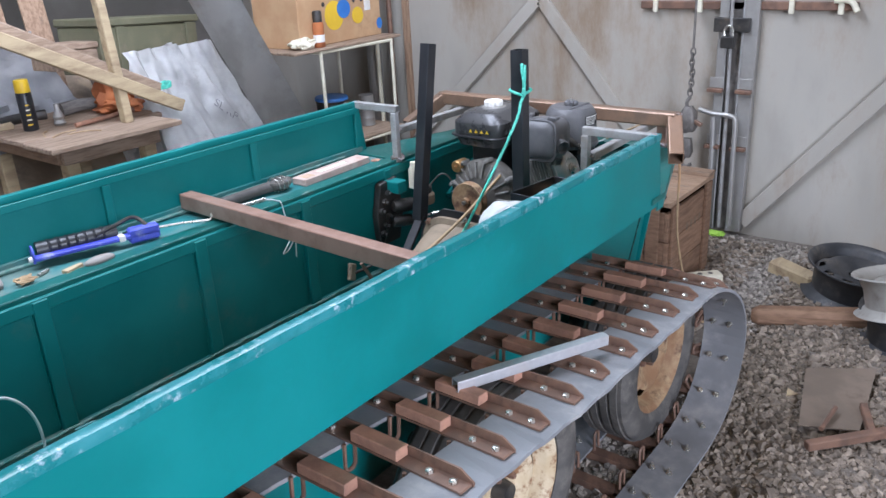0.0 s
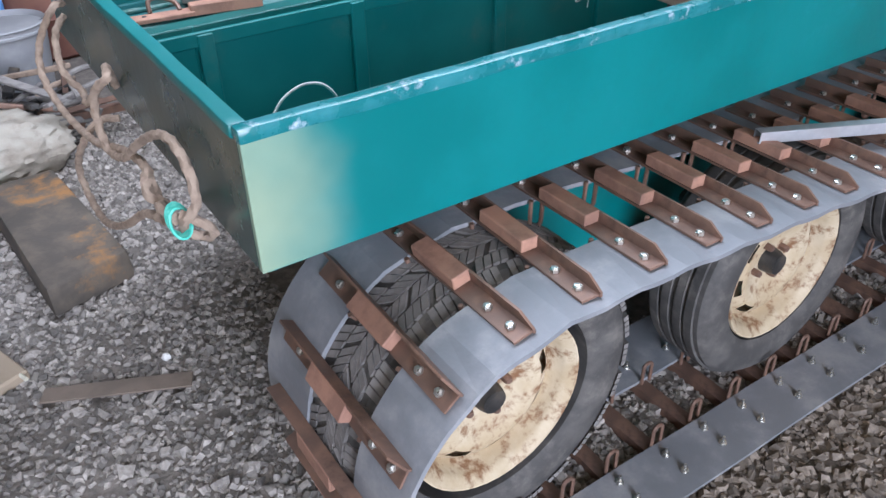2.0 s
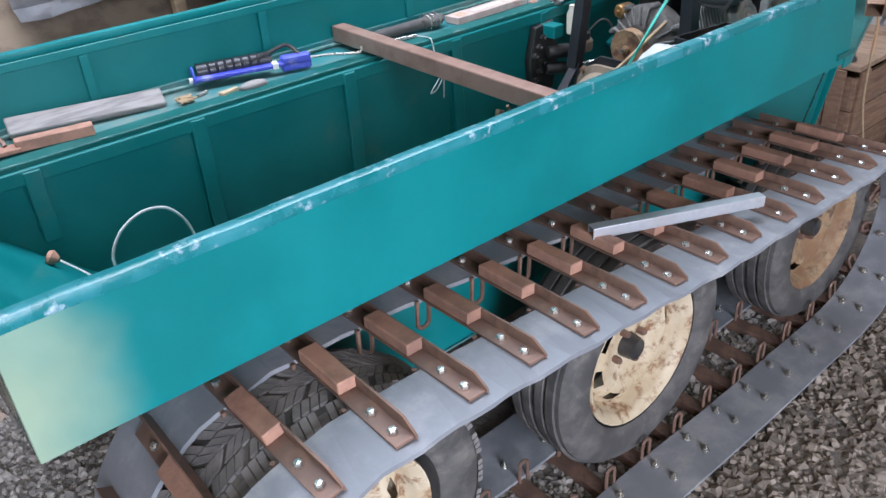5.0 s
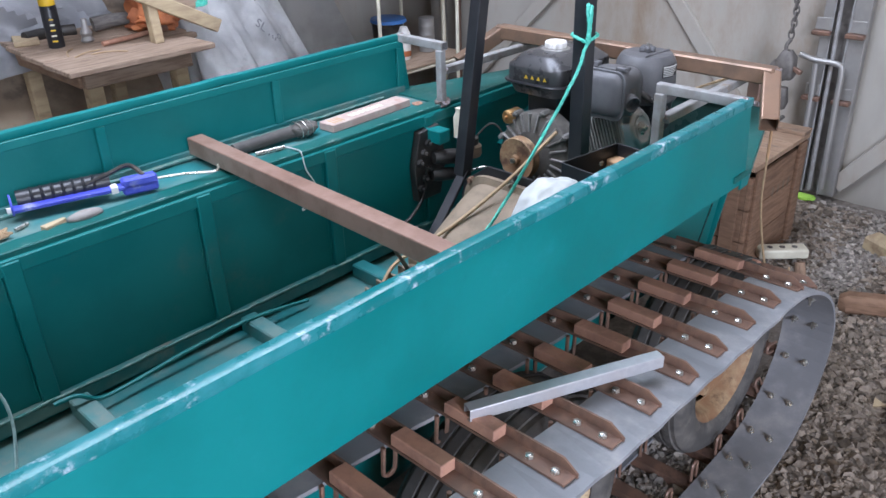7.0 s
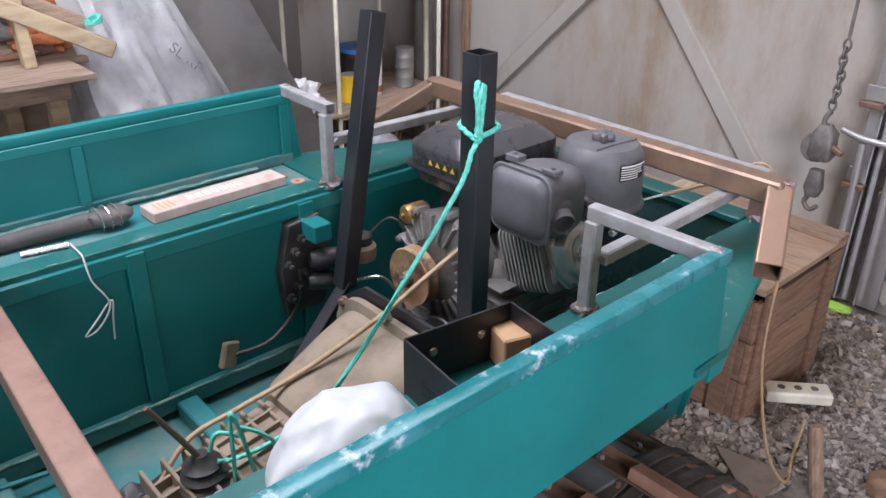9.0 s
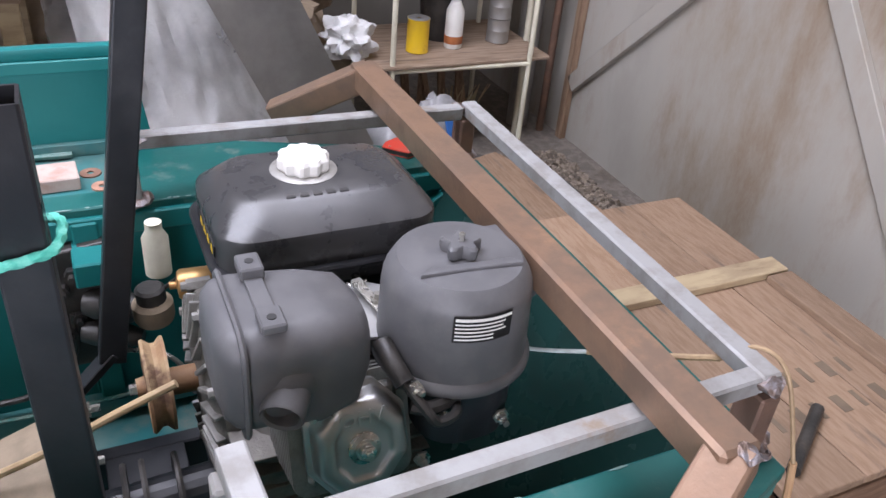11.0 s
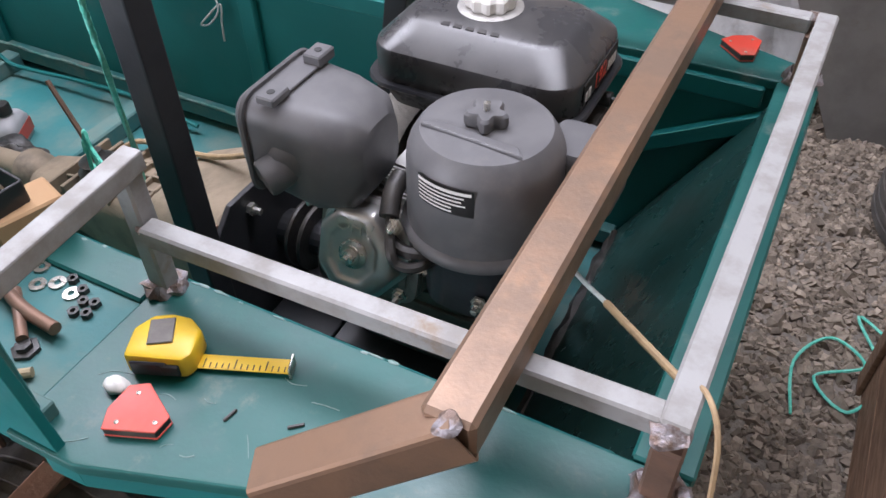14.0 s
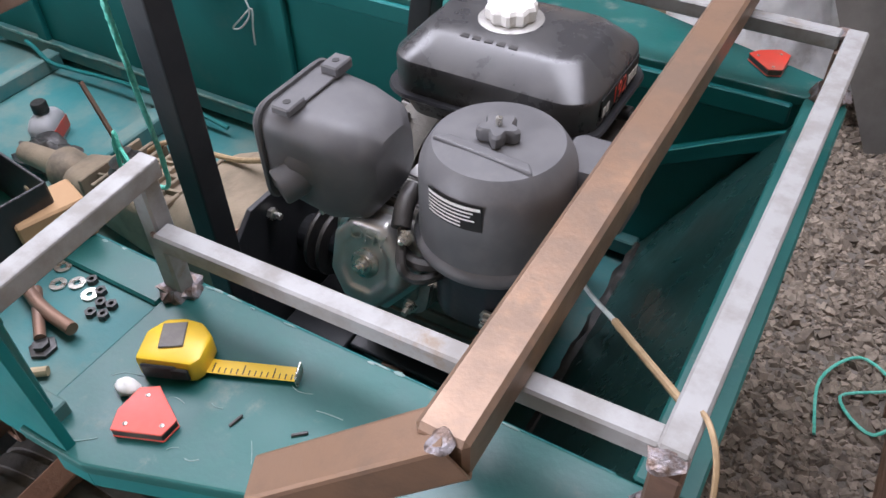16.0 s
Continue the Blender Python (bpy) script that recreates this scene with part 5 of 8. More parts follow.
for x in (2.05, 2.075, 2.12):
    part("disc", lathe([(0.062, -0.004), (0.064, 0.0), (0.062, 0.004)], (x, 0.60, 0.555), (x + 1, 0.60, 0.555), 28), OILY, drive, smooth=True)
for y, z in ((0.43, 0.60), (0.77, 0.60), (0.45, 0.45), (0.60, 0.66), (0.52, 0.655)):
    part("bolt", lathe([(0.012, 0.0), (0.012, 0.008), (0.006, 0.008), (0.006, 0.022), (0.0001, 0.022)], (2.010, y, z), (3, y, z), 6), ZINC, drive)
for y in (0.40, 0.83):
    part("bearer", box(2.0, 2.4, y, y + 0.03, KEEL + 0.004, 0.425, 0.003), BLACKPAINT, drive)

# ---- gearbox ----
gear = thing("gearbox", (1.75, 0.61, KEEL + 0.005), "dusty tan cast gearbox with bell housing and ribs", "gearbox")
part("bell_housing", loft([(0.43, 0.80, 0.375, 0.665, 0.09, 1.995), (0.43, 0.80, 0.375, 0.665, 0.09, 1.978), (0.445, 0.785, 0.38, 0.645, 0.09, 1.972), (0.46, 0.77, 0.38, 0.625, 0.08, 1.90), (0.495, 0.735, 0.375, 0.575, 0.06, 1.76), (0.51, 0.72, 0.37, 0.555, 0.05, 1.735)], m=ALONG_X, n=6), GEARBOX, gear, smooth=True)
part("case", loft([(0.515, 0.715, 0.355, 0.535, 0.03, 1.735), (0.525, 0.705, 0.355, 0.515, 0.03, 1.60), (0.54, 0.69, 0.36, 0.48, 0.03, 1.48), (0.56, 0.67, 0.375, 0.455, 0.03, 1.34)], m=ALONG_X), GEARBOX, gear, smooth=True)
for i in range(7):
    x = 1.71 - i * 0.042
    h_ = 0.535 - i * 0.006
    part("case_rib", box(x, x + 0.008, 0.53, 0.70, h_ - 0.03, h_ + 0.009, 0.002), GEARBOX, gear)
for y in (0.575, 0.615, 0.655):
    part("case_rib", bar((1.72, y, 0.537), (1.47, y, 0.49), 0.007, 0.02, 0.001), GEARBOX, gear)
for y, z in ((0.46, 0.64), (0.77, 0.64), (0.615, 0.672), (0.445, 0.50)):
    part("bolt", lathe([(0.013, 0.0), (0.013, 0.006), (0.009, 0.006), (0.009, 0.016), (0.0001, 0.017)], (1.985, y, z), (0, y, z), 6), ZINC if z > 0.65 else RUST, gear)
part("cover_bolt", lathe([(0.012, 0.0), (0.012, 0.012), (0.0001, 0.014)], (1.86, 0.50, 0.585), (1.86, 0.45, 0.9), 6), GEARBOX, gear)
part("lever_boot", lathe([(0.048, 0.0), (0.05, 0.012), (0.036, 0.022), (0.044, 0.032), (0.032, 0.042), (0.037, 0.052), (0.02, 0.062), (0.014, 0.075)], (1.545, 0.60, 0.49), (1.535, 0.61, 0.7), 24), OILY, gear, "black rubber gear lever boot", smooth=True)
part("gear_lever", sweep([(1.542, 0.602, 0.55), (1.518, 0.606, 0.60), (1.466, 0.615, 0.697)], 0.0065, 8, taper=0.8), RUST, gear, "bare steel gear lever", smooth=True)
part("tail_shaft", lathe([(0.03, 0.0), (0.045, 0.02), (0.05, 0.06), (0.03, 0.09), (0.025, 0.2)], (1.34, 0.615, 0.42), (1.0, 0.615, 0.41), 20), GEARBOX, gear, smooth=True)

# ---- brake cylinder group on the far wall of the bay ----
brake = thing("brake_pedal_unit", (2.02, 0.96, 0.52), "oily black pedal bracket with brake cylinder and tan reservoir", "pedal unit")
part("bracket", prism([(1.95, 0.50), (2.06, 0.50), (2.09, 0.62), (2.06, 0.75), (1.97, 0.74), (1.94, 0.62)], 0.955, 0.985, m=Matrix(((1, 0, 0, 0), (0, 0, 1, 0), (0, 1, 0, 0), (0, 0, 0, 1))), bevel=0.004), OILY, brake)
part("cylinder", lathe([(0.0001, -0.02), (0.02, -0.02), (0.026, 0.0), (0.026, 0.06), (0.02, 0.07), (0.016, 0.12), (0.0001, 0.12)], (2.03, 0.93, 0.645), (2.2, 0.86, 0.63), 18), OILY, brake, smooth=True)
part("cylinder", lathe([(0.0001, -0.02), (0.018, -0.02), (0.022, 0.0), (0.022, 0.05), (0.014, 0.08)], (2.02, 0.93, 0.585), (2.2, 0.86, 0.57), 18), OILY, brake, smooth=True)
res = part("reservoir", lathe([(0.030, 0.0), (0.033, 0.008), (0.033, 0.035), (0.026, 0.042), (0.0001, 0.042)], (2.115, 0.86, 0.645), (2.10, 0.85, 1), 20), GEARBOX, brake, "tan fluid reservoir", smooth=True)
part("reservoir_cap", lathe([(0.024, 0.0), (0.024, 0.022), (0.019, 0.026), (0.0001, 0.026)], (2.113, 0.859, 0.686), (2.10, 0.85, 1), 18), OILY, res, smooth=True)
part("bottle", lathe([(0.022, 0.0), (0.022, 0.07), (0.014, 0.085), (0.014, 0.1), (0.0001, 0.1)], (2.135, 0.93, 0.69), (2.135, 0.93, 1), 18), CREAM, brake, "translucent tan bottle", smooth=True)
part("brake_pipe", sweep([(2.06, 0.85, 0.60), (2.12, 0.80, 0.615), (2.16, 0.78, 0.56), (2.18, 0.77, 0.48)], 0.0042, 7), ZINC, brake, smooth=True)
part("brake_pipe", sweep([(2.13, 0.86, 0.70), (2.17, 0.83, 0.745), (2.19, 0.80, 0.73), (2.20, 0.78, 0.66)], 0.0035, 7), OILY, brake, smooth=True)
for i in range(6):
    part("bolt", lathe([(0.012, 0.0), (0.012, 0.014), (0.006, 0.014), (0.006, 0.026), (0.0001, 0.026)], (1.96 + 0.02 * (i % 3), 0.955, 0.55 + 0.03 * i), (1.96, 0, 0.55 + 0.03 * i), 6), OILY, brake)
part("wall_bracket", box(2.005, 2.055, 0.90, FAR_IN - 0.052, 0.70, 0.745, 0.003), TEAL_IN, brake, "teal square tube stub")
part("pedal_arm", sweep([(1.99, 0.95, 0.62), (1.975, 0.955, 0.52), (1.90, 0.96, 0.45), (1.80, 0.965, 0.445)], 0.006, 8), OILY, brake, smooth=True)
part("pedal_pad", at(pose(1.785, 0.962, 0.455, 0, 25, 25), box(-0.028, 0.028, -0.008, 0.008, -0.032, 0.032, 0.004)), GEARBOX, brake, "worn tan pedal pad")

brake.location += Vector((0.02, 0.045, 0.0))

# ---- loose things in and on the hull ----
# white sack stuffed beside the gearbox
bag = bmesh.new()
bmesh.ops.create_icosphere(bag, subdivisions=5, radius=1)
for v in bag.verts:
    p = v.co.copy()
    k = 1 + 0.10 * noise.noise(p * 1.3 + Vector((3, 1, 7))) - 0.13 * abs(noise.noise(Vector((p.x * 2.2, p.y * 2.2, p.z * 0.8)) + Vector((1.7, 0.4, 2)))) - 0.04 * abs(noise.noise(p * 4.5 + Vector((4, 2, 9))))
    v.co = Vector((p.x * 0.128, p.y * 0.085, p.z * 0.112)) * k
    v.co.z = max(v.co.z, -0.034)
bag.transform(pose(1.555, 0.150, LEDGE + 0.029, 0, 4, 10))
single("plastic_sack", bag, SACK, "crumpled translucent white plastic bag standing on the side ledge", "sack", smooth=True)

tray = thing("black_plastic_tray", (1.83, 0.18, LEDGE), "open black plastic tray with slots, on the ledge", "tray")
m = pose(1.825, 0.175, LEDGE - 0.004, 0, 0, -8)
part("bottom", at(m, box(-0.10, 0.10, -0.07, 0.07, 0.0, 0.004)), BLACKPAINT, tray)
for a, b in (((-0.10, -0.07), (0.10, -0.07)), ((0.10, -0.07), (0.10, 0.07)), ((0.10, 0.07), (-0.10, 0.07)), ((-0.10, 0.07), (-0.10, -0.07))):
    part("side", at(m, bar((*a, 0.050), (*b, 0.050), 0.004, 0.100, 0.001)), BLACKPAINT, tray)
for i in range(4):
    part("slot", at(m, box(-0.1035, -0.1025, -0.04, 0.02, 0.018 + i * 0.012, 0.023 + i * 0.012)), INK, tray)
for x in (-0.05, 0.04):
    part("rivet", at(m, lathe([(0.0001, 0.004), (0.006, 0.003), (0.008, 0.0)], (x, 0.0675, 0.06), (x, 0, 0.06), 10)), ZINC, tray)
single("wood_block", at(pose(1.925, 0.232, LEDGE + 0.0012, 0, 0, -18), box(-0.030, 0.030, -0.055, 0.035, 0, 0.062, 0.003)), CARD, "short sawn softwood block lying on the ledge rim", "wood block")

# green cord tied round the post
single("green_rope", sweep([(1.985, 0.372, 1.215), (1.976, 0.368, 1.20), (1.982, 0.366, 1.16), (1.978, 0.364, 1.135), (1.99, 0.37, 1.12), (1.975, 0.372, 1.10), (1.955, 0.385, 1.03), (1.87, 0.45, 0.83), (1.77, 0.52, 0.63),
                            (1.68, 0.555, 0.56), (1.60, 0.57, 0.545), (1.56, 0.575, 0.555)], 0.0042, 9, per=14, twist=330, lobes=0.22), GREENROPE, "mint green braided cord tied to the black post", "cord", smooth=True)
kt = sweep([(1.978, 0.366, 1.13), (1.988, 0.370, 1.122), (2.03, 0.372, 1.128), (2.042, 0.385, 1.13), (2.042, 0.42, 1.132), (2.0, 0.428, 1.13), (1.985, 0.40, 1.126), (1.98, 0.368, 1.12)], 0.0042, 9, per=10, twist=330, lobes=0.22)
sweep([(1.985, 0.368, 1.12), (1.976, 0.362, 1.17), (1.985, 0.364, 1.205), (1.994, 0.368, 1.20), (1.99, 0.368, 1.15), (1.984, 0.366, 1.12)], 0.0042, 9, per=10, twist=330, lobes=0.22, bm=kt)
single("green_rope_lashing", kt, GREENROPE, "mint green cord knotted round the black post", "cord", smooth=True)
gc = sweep([(1.62, 0.55, 0.50), (1.60, 0.56, 0.62), (1.59, 0.565, 0.65), (1.585, 0.56, 0.60), (1.58, 0.555, 0.49)], 0.004, 7, per=8, twist=300, lobes=0.2)
sweep([(1.60, 0.56, 0.62), (1.63, 0.55, 0.60), (1.66, 0.545, 0.56), (1.64, 0.53, 0.53)], 0.004, 7, per=8, bm=gc)
sweep([(1.60, 0.56, 0.60), (1.565, 0.575, 0.615), (1.55, 0.58, 0.58)], 0.004, 7, per=8, bm=gc)
single("green_rope_tangle", gc, GREENROPE, "loose mint green cord ends over the gearbox", "cord", smooth=True)
single("tan_control_cable", sweep([(2.13, 0.56, 0.80), (2.05, 0.57, 0.76), (1.95, 0.60, 0.69), (1.80, 0.655, 0.60), (1.66, 0.68, 0.56), (1.55, 0.69, 0.53), (1.45, 0.66, 0.45)], 0.0055, 8), CANE, "tan sheathed control cable over the gearbox", "cable", smooth=True)
cb = thing("tan_rear_cable", (2.69, 0.36, 0.80), "tan sheathed cable hanging over the stern rim", "cable")
part("sheath", sweep([(2.632, 0.41, 0.836), (2.69, 0.35, 0.862), (2.742, 0.295, 0.888)], 0.0045, 8), CANE, cb, smooth=True)
part("inner_wire", sweep([(2.53, 0.52, 0.80), (2.58, 0.46, 0.815), (2.632, 0.41, 0.836)], 0.003, 6), WIRE, cb)
part("inner_wire", sweep([(2.742, 0.295, 0.888), (2.762, 0.265, 0.924), (2.785, 0.23, 0.90), (2.80, 0.19, 0.79)], 0.0028, 6), CANE, cb)
part("sheath", sweep([(2.80, 0.19, 0.79), (2.812, 0.183, 0.70), (2.806, 0.18, 0.60)], 0.005, 8), CARD, cb, "pale taped cable joint", smooth=True)
part("sheath", sweep([(2.806, 0.18, 0.61), (2.79, 0.165, 0.42), (2.83, 0.12, 0.16), (2.93, 0.09, 0.01), (3.06, 0.13, 0.0), (3.2, 0.17, 0.03)], 0.0042, 8), CANE, cb, smooth=True)

# tape measure
tape = thing("tape_measure", (2.21, 0.142, LEDGE), "worn yellow tape measure with its blade drawn out, on the deck", "tape measure")
m = pose(2.214, 0.150, LEDGE, 0, 0, 22)
case = prism([(-0.036, -0.030), (0.030, -0.032), (0.038, -0.022), (0.040, 0.012), (0.022, 0.030), (0.0, 0.034), (-0.022, 0.030), (-0.038, 0.010)], 0.002, 0.034, bevel=0.005)
part("case", at(m, case), YELLOW, tape, smooth=True)
part("bumper", at(m, box(-0.030, 0.012, -0.0345, -0.030, 0.006, 0.028, 0.002)), BLACKPAINT, tape)
part("lock_button", at(m, box(0.004, 0.026, -0.0355, -0.031, 0.008, 0.026, 0.002)), INK, tape)
part("belt_clip", at(m, at(pose(-0.004, 0.006, 0.034, 0, 0, 12), box(-0.014, 0.014, -0.018, 0.018, 0, 0.0025, 0.001))), HOIST, tape, "tarnished belt clip")
bl = at(pose(0, 0, 0, 0, 0, 0), box(0.038, 0.142, -0.020, -0.001, 0.006, 0.0075))
bmesh.ops.subdivide_edges(bl, edges=[e for e in bl.edges if e.calc_length() > 0.05], cuts=12)
part("blade", at(m, bl), YELLOW, tape, "rust-spotted yellow blade")
for i in range(14):
    part("blade_mark", at(m, box(0.044 + i * 0.007, 0.0452 + i * 0.007, -0.019, -0.012 + (0.006 if i % 5 == 0 else 0), 0.0078, 0.0081)), INK, tape)
part("hook", at(m, box(0.141, 0.1435, -0.022, 0.001, -0.0005, 0.016, 0.0005)), ZINC, tape)


def magnet(place, turn, label):
    mg = thing("welding_magnet", place, label, "welding magnet", "welding magnets")
    mm = pose(*place, 0, 0, turn) @ Matrix.Scale(0.84, 4)
    out = [(-0.038, -0.030), (0.030, -0.034), (0.042, -0.010), (0.002, 0.040), (-0.024, 0.036), (-0.040, 0.0)]
    part("plate", at(mm, prism(out, 0.013, 0.016, bevel=0.001)), RED, mg)
    part("core", at(mm, prism([(x * 0.97, y * 0.97) for x, y in out], 0.003, 0.013)), OILY, mg, "dark grey magnet core")
    part("plate", at(mm, prism(out, 0.0, 0.003, bevel=0.001)), RED, mg)
    for x, y in ((-0.022, -0.02), (0.026, -0.02), (-0.008, 0.024)):
        part("rivet", at(mm, lathe([(0.003, 0.0), (0.003, 0.001), (0.0001, 0.0016)], (x, y, 0.016), (x, y, 1), 10)), ZINC, mg)
    return mg


magnet((2.242, 0.073, LEDGE), 25, "worn red arrow-shaped welding magnet lying on the deck")
magnet((2.645, 1.10, LEDGE + 0.001), -40, "bright red arrow-shaped welding magnet lying on the far deck")
single("white_chalk_lump", blob((2.194, 0.088, LEDGE + 0.007), (0.015, 0.011, 0.009), 0.3, 1.5, 3, 2.0, -0.007), WHITE, "small white lump of plastic on the deck", "scrap", smooth=True)
for x, y, r in ((2.395, 0.135, 40), (2.325, 0.115, 80)):
    single("metal_chip", at(pose(x, y, LEDGE, 0, 0, r), box(-0.009, 0.009, -0.002, 0.002, 0, 0.003, 0.001)), OILY, "tiny dark metal chip on the deck", "scrap", "chips on the deck")
# bolts and washers in the ledge
Z = LEDGE - 0.006
single("long_bolt", sweep([(1.90, 0.165, Z + 0.016), (2.00, 0.125, Z + 0.016), (2.075, 0.115, Z + 0.016)], 0.0085, 10), RUST, "old long steel bolt lying on the ledge", "bolt", smooth=True)
single("short_bolt", rod((2.05, 0.088, Z + 0.013), (1.98, 0.14, Z + 0.013), 0.007, 10), RUST, "old steel bolt with a round head on the ledge", "bolt", smooth=True)
single("bolt_head", lathe([(0.0001, 0.012), (0.010, 0.012), (0.010, 0.006), (0.017, 0.005), (0.017, 0.0)], (2.055, 0.084, Z), (2.05, 0.084, 1), 6), OILY, "dark hexagon bolt head on the ledge", "bolt")
for i, (x, y) in enumerate(((1.965, 0.19), (2.005, 0.178), (2.035, 0.172), (1.985, 0.165))):
    single("washer", lathe([(0.0045, 0.0), (0.011, 0.0), (0.011, 0.002), (0.0045, 0.002)], (x, y, Z + 0.001), (x, y, 1), 18, closed=True), ZINC, "small bright steel washer on the ledge", "washer", "washers on the ledge")
for i, (x, y) in enumerate(((2.02, 0.19), (2.045, 0.182), (2.06, 0.168), (2.075, 0.172), (2.078, 0.155), (2.062, 0.15))):
    single("nut", lathe([(0.0035, 0.0), (0.0075, 0.0), (0.0075, 0.007), (0.0035, 0.007)], (x, y, Z), (x, y, 1), 6, closed=True), OILY, "small dark steel nut on the ledge", "nut", "nuts on the ledge")
single("hex_nut", lathe([(0.005, 0.0), (0.012, 0.0), (0.012, 0.012), (0.005, 0.012)], (2.015, 0.055, Z), (2.02, 0.05, 1), 6, closed=True), ZINC, "bright steel nut lying on the ledge", "nut")
cl = thing("cable_end", (2.08, 0.045, Z), "stub of brown cable with a crimped lug on the ledge", "cable")
part("wire", sweep([(2.035, 0.035, Z + 0.004), (2.055, 0.036, Z + 0.005), (2.07, 0.045, Z + 0.006)], 0.003, 7), RUST_OR, cl)
part("lug", rod((2.068, 0.044, Z + 0.007), (2.092, 0.062, Z + 0.007), 0.006, 10), PALEWOOD, cl)

# far ledge: sealant gun, board, rusty hinge arm, hose, packet, scraps
FZ = LEDGE - 0.006
gun = thing("sealant_gun", (1.0, 1.19, FZ), "violet-blue skeleton sealant gun with a black tube and thin rod", "sealant gun")
d0, d1 = Vector((0.80, 1.20, FZ + 0.03)), Vector((1.13, 1.105, FZ + 0.03))
part("cradle", bar(d0, d1, 0.030, 0.012, 0.003), GUNBLUE, gun)
part("front_plate", at(axes(d0, d1), lathe([(0.026, -0.002), (0.027, 0.0), (0.026, 0.003)], (0, 0.012, 0), (0, 0.012, 1), 20)), GUNBLUE, gun)
off = Vector((0.006, 0.03, 0.012))
part("cartridge", rod(d0 + off + (d1 - d0) * 0.05, d0 + off + (d1 - d0) * 0.68, 0.023, 18), BLACKPAINT, gun, "black ridged grip and tube", smooth=True)
for i in range(7):
    q = d0 + off + (d1 - d0) * (0.15 + 0.07 * i)
    part("grip_ridge", at(axes(q, q + (d1 - d0)), lathe([(0.0225, -0.005), (0.0255, 0.0), (0.0225, 0.005)], (0, 0, 0), (0, 0, 1), 18)), BLACKPAINT, gun, smooth=True)
part("handle_block", bar(d0 + (d1 - d0) * 0.74, d1, 0.03, 0.045, 0.006), GUNBLUE, gun)
part("white_label", bar(d0 + (d1 - d0) * 0.66, d0 + (d1 - d0) * 0.71, 0.0335, 0.017, 0.001), WHITE, gun)
part("trigger", sweep([d1 + Vector((-0.03, 0.01, 0.02)), d1 + Vector((-0.05, 0.04, 0.045)), d1 + Vector((-0.10, 0.05, 0.035)), d1 + Vector((-0.16, 0.06, 0.02))], 0.006, 8), OILY, gun, smooth=True)
part("rod", sweep([d1 + Vector((0, 0, 0.004)), d1 + Vector((0.06, -0.022, 0.002)), d1 + Vector((0.13, -0.055, -0.004)), d1 + Vector((0.145, -0.06, 0.002)), d1 + Vector((0.148, -0.055, 0.012))], 0.0038, 8), ZINC, gun, smooth=True)
part("end_cap", rod(d0 + Vector((-0.012, 0.003, 0)), d0, 0.008, 10), WHITE, gun)
single("grey_board_offcut", dent(bar((0.30, 1.215, FZ + 0.035), (0.69, 1.165, FZ + 0.02), 0.060, 0.018, 0.003, up=Vector((0, -0.5, 0.85))), 0.002, 14), GREYWOOD, "weathered grey board offcut lying on the ledge", "board")
hinge = thing("rusty_bracket_arm", (0.27, 1.13, FZ), "orange rusted steel bracket arm lying on the ledge", "bracket")
part("flat_bar", bar((0.14, 1.14, FZ + 0.012), (0.30, 1.115, FZ + 0.014), 0.045, 0.012, 0.002), RUST_OR, hinge)
part("angle_bar", bar((0.29, 1.118, FZ + 0.02), (0.47, 1.085, FZ + 0.02), 0.035, 0.028, 0.002), RUST_OR, hinge)
part("pin", rod((0.085, 1.165, FZ + 0.008), (0.16, 1.14, FZ + 0.012), 0.006, 8), RUST_OR, hinge)
part("loop", sweep([(0.20, 1.15, FZ + 0.02), (0.205, 1.165, FZ + 0.045), (0.235, 1.165, FZ + 0.05), (0.265, 1.15, FZ + 0.035), (0.27, 1.13, FZ + 0.02)], 0.006, 8), RUST, hinge, smooth=True)
for x, y in ((0.18, 1.135), (0.24, 1.125)):
    part("hole", lathe([(0.0001, 0.0008), (0.006, 0.0008), (0.006, 0)], (x, y, FZ + 0.0183), (x, y, 1), 10), INK, hinge)
tw = []
for i in range(60):
    a = i * 0.9
    tw.append((0.735 + 0.026 * math.cos(a) * (0.6 + 0.4 * math.sin(i * 0.37)), 1.125 + 0.02 * math.sin(a * 1.1), FZ + 0.006 + 0.008 * abs(math.sin(i * 0.53))))
single("twine_ball", sweep(tw, 0.0022, 5, per=3), CANE, "tangled yellow twine on the ledge", "twine")
single("loose_bolt", rod((0.775, 1.135, FZ + 0.006), (0.81, 1.15, FZ + 0.006), 0.005, 8), ZINC, "small bright bolt on the ledge", "bolt")
single("wood_wedge", at(pose(0.85, 1.09, FZ, 0, 0, 15), prism([(-0.03, -0.012), (0.03, -0.006), (0.03, 0.006), (-0.03, 0.012)], 0, 0.014, bevel=0.002)), PALEWOOD, "small pale wood wedge on the ledge", "wedge")
single("tool_handle", blob((0.92, 1.075, FZ + 0.012), (0.045, 0.018, 0.013), 0.08, 1.5, 3, 1.0, -0.012), GREYWOOD, "smooth grey handle lying on the ledge", "handle", smooth=True)
hose = thing("rubber_hose", (1.55, 1.15, FZ), "black rubber hose piece with a wire binding on the ledge", "hose")
part("tube", sweep([(1.40, 1.165, FZ + 0.018), (1.50, 1.16, FZ + 0.02), (1.58, 1.15, FZ + 0.024), (1.66, 1.145, FZ + 0.022)], 0.018, 12), TYRE, hose, smooth=True)
part("ring_clamp", blob((1.635, 1.14, FZ + 0.028), (0.05, 0.030, 0.022), 0.2, 2, 3, 2.0, -0.02), TYRE, hose, smooth=True)
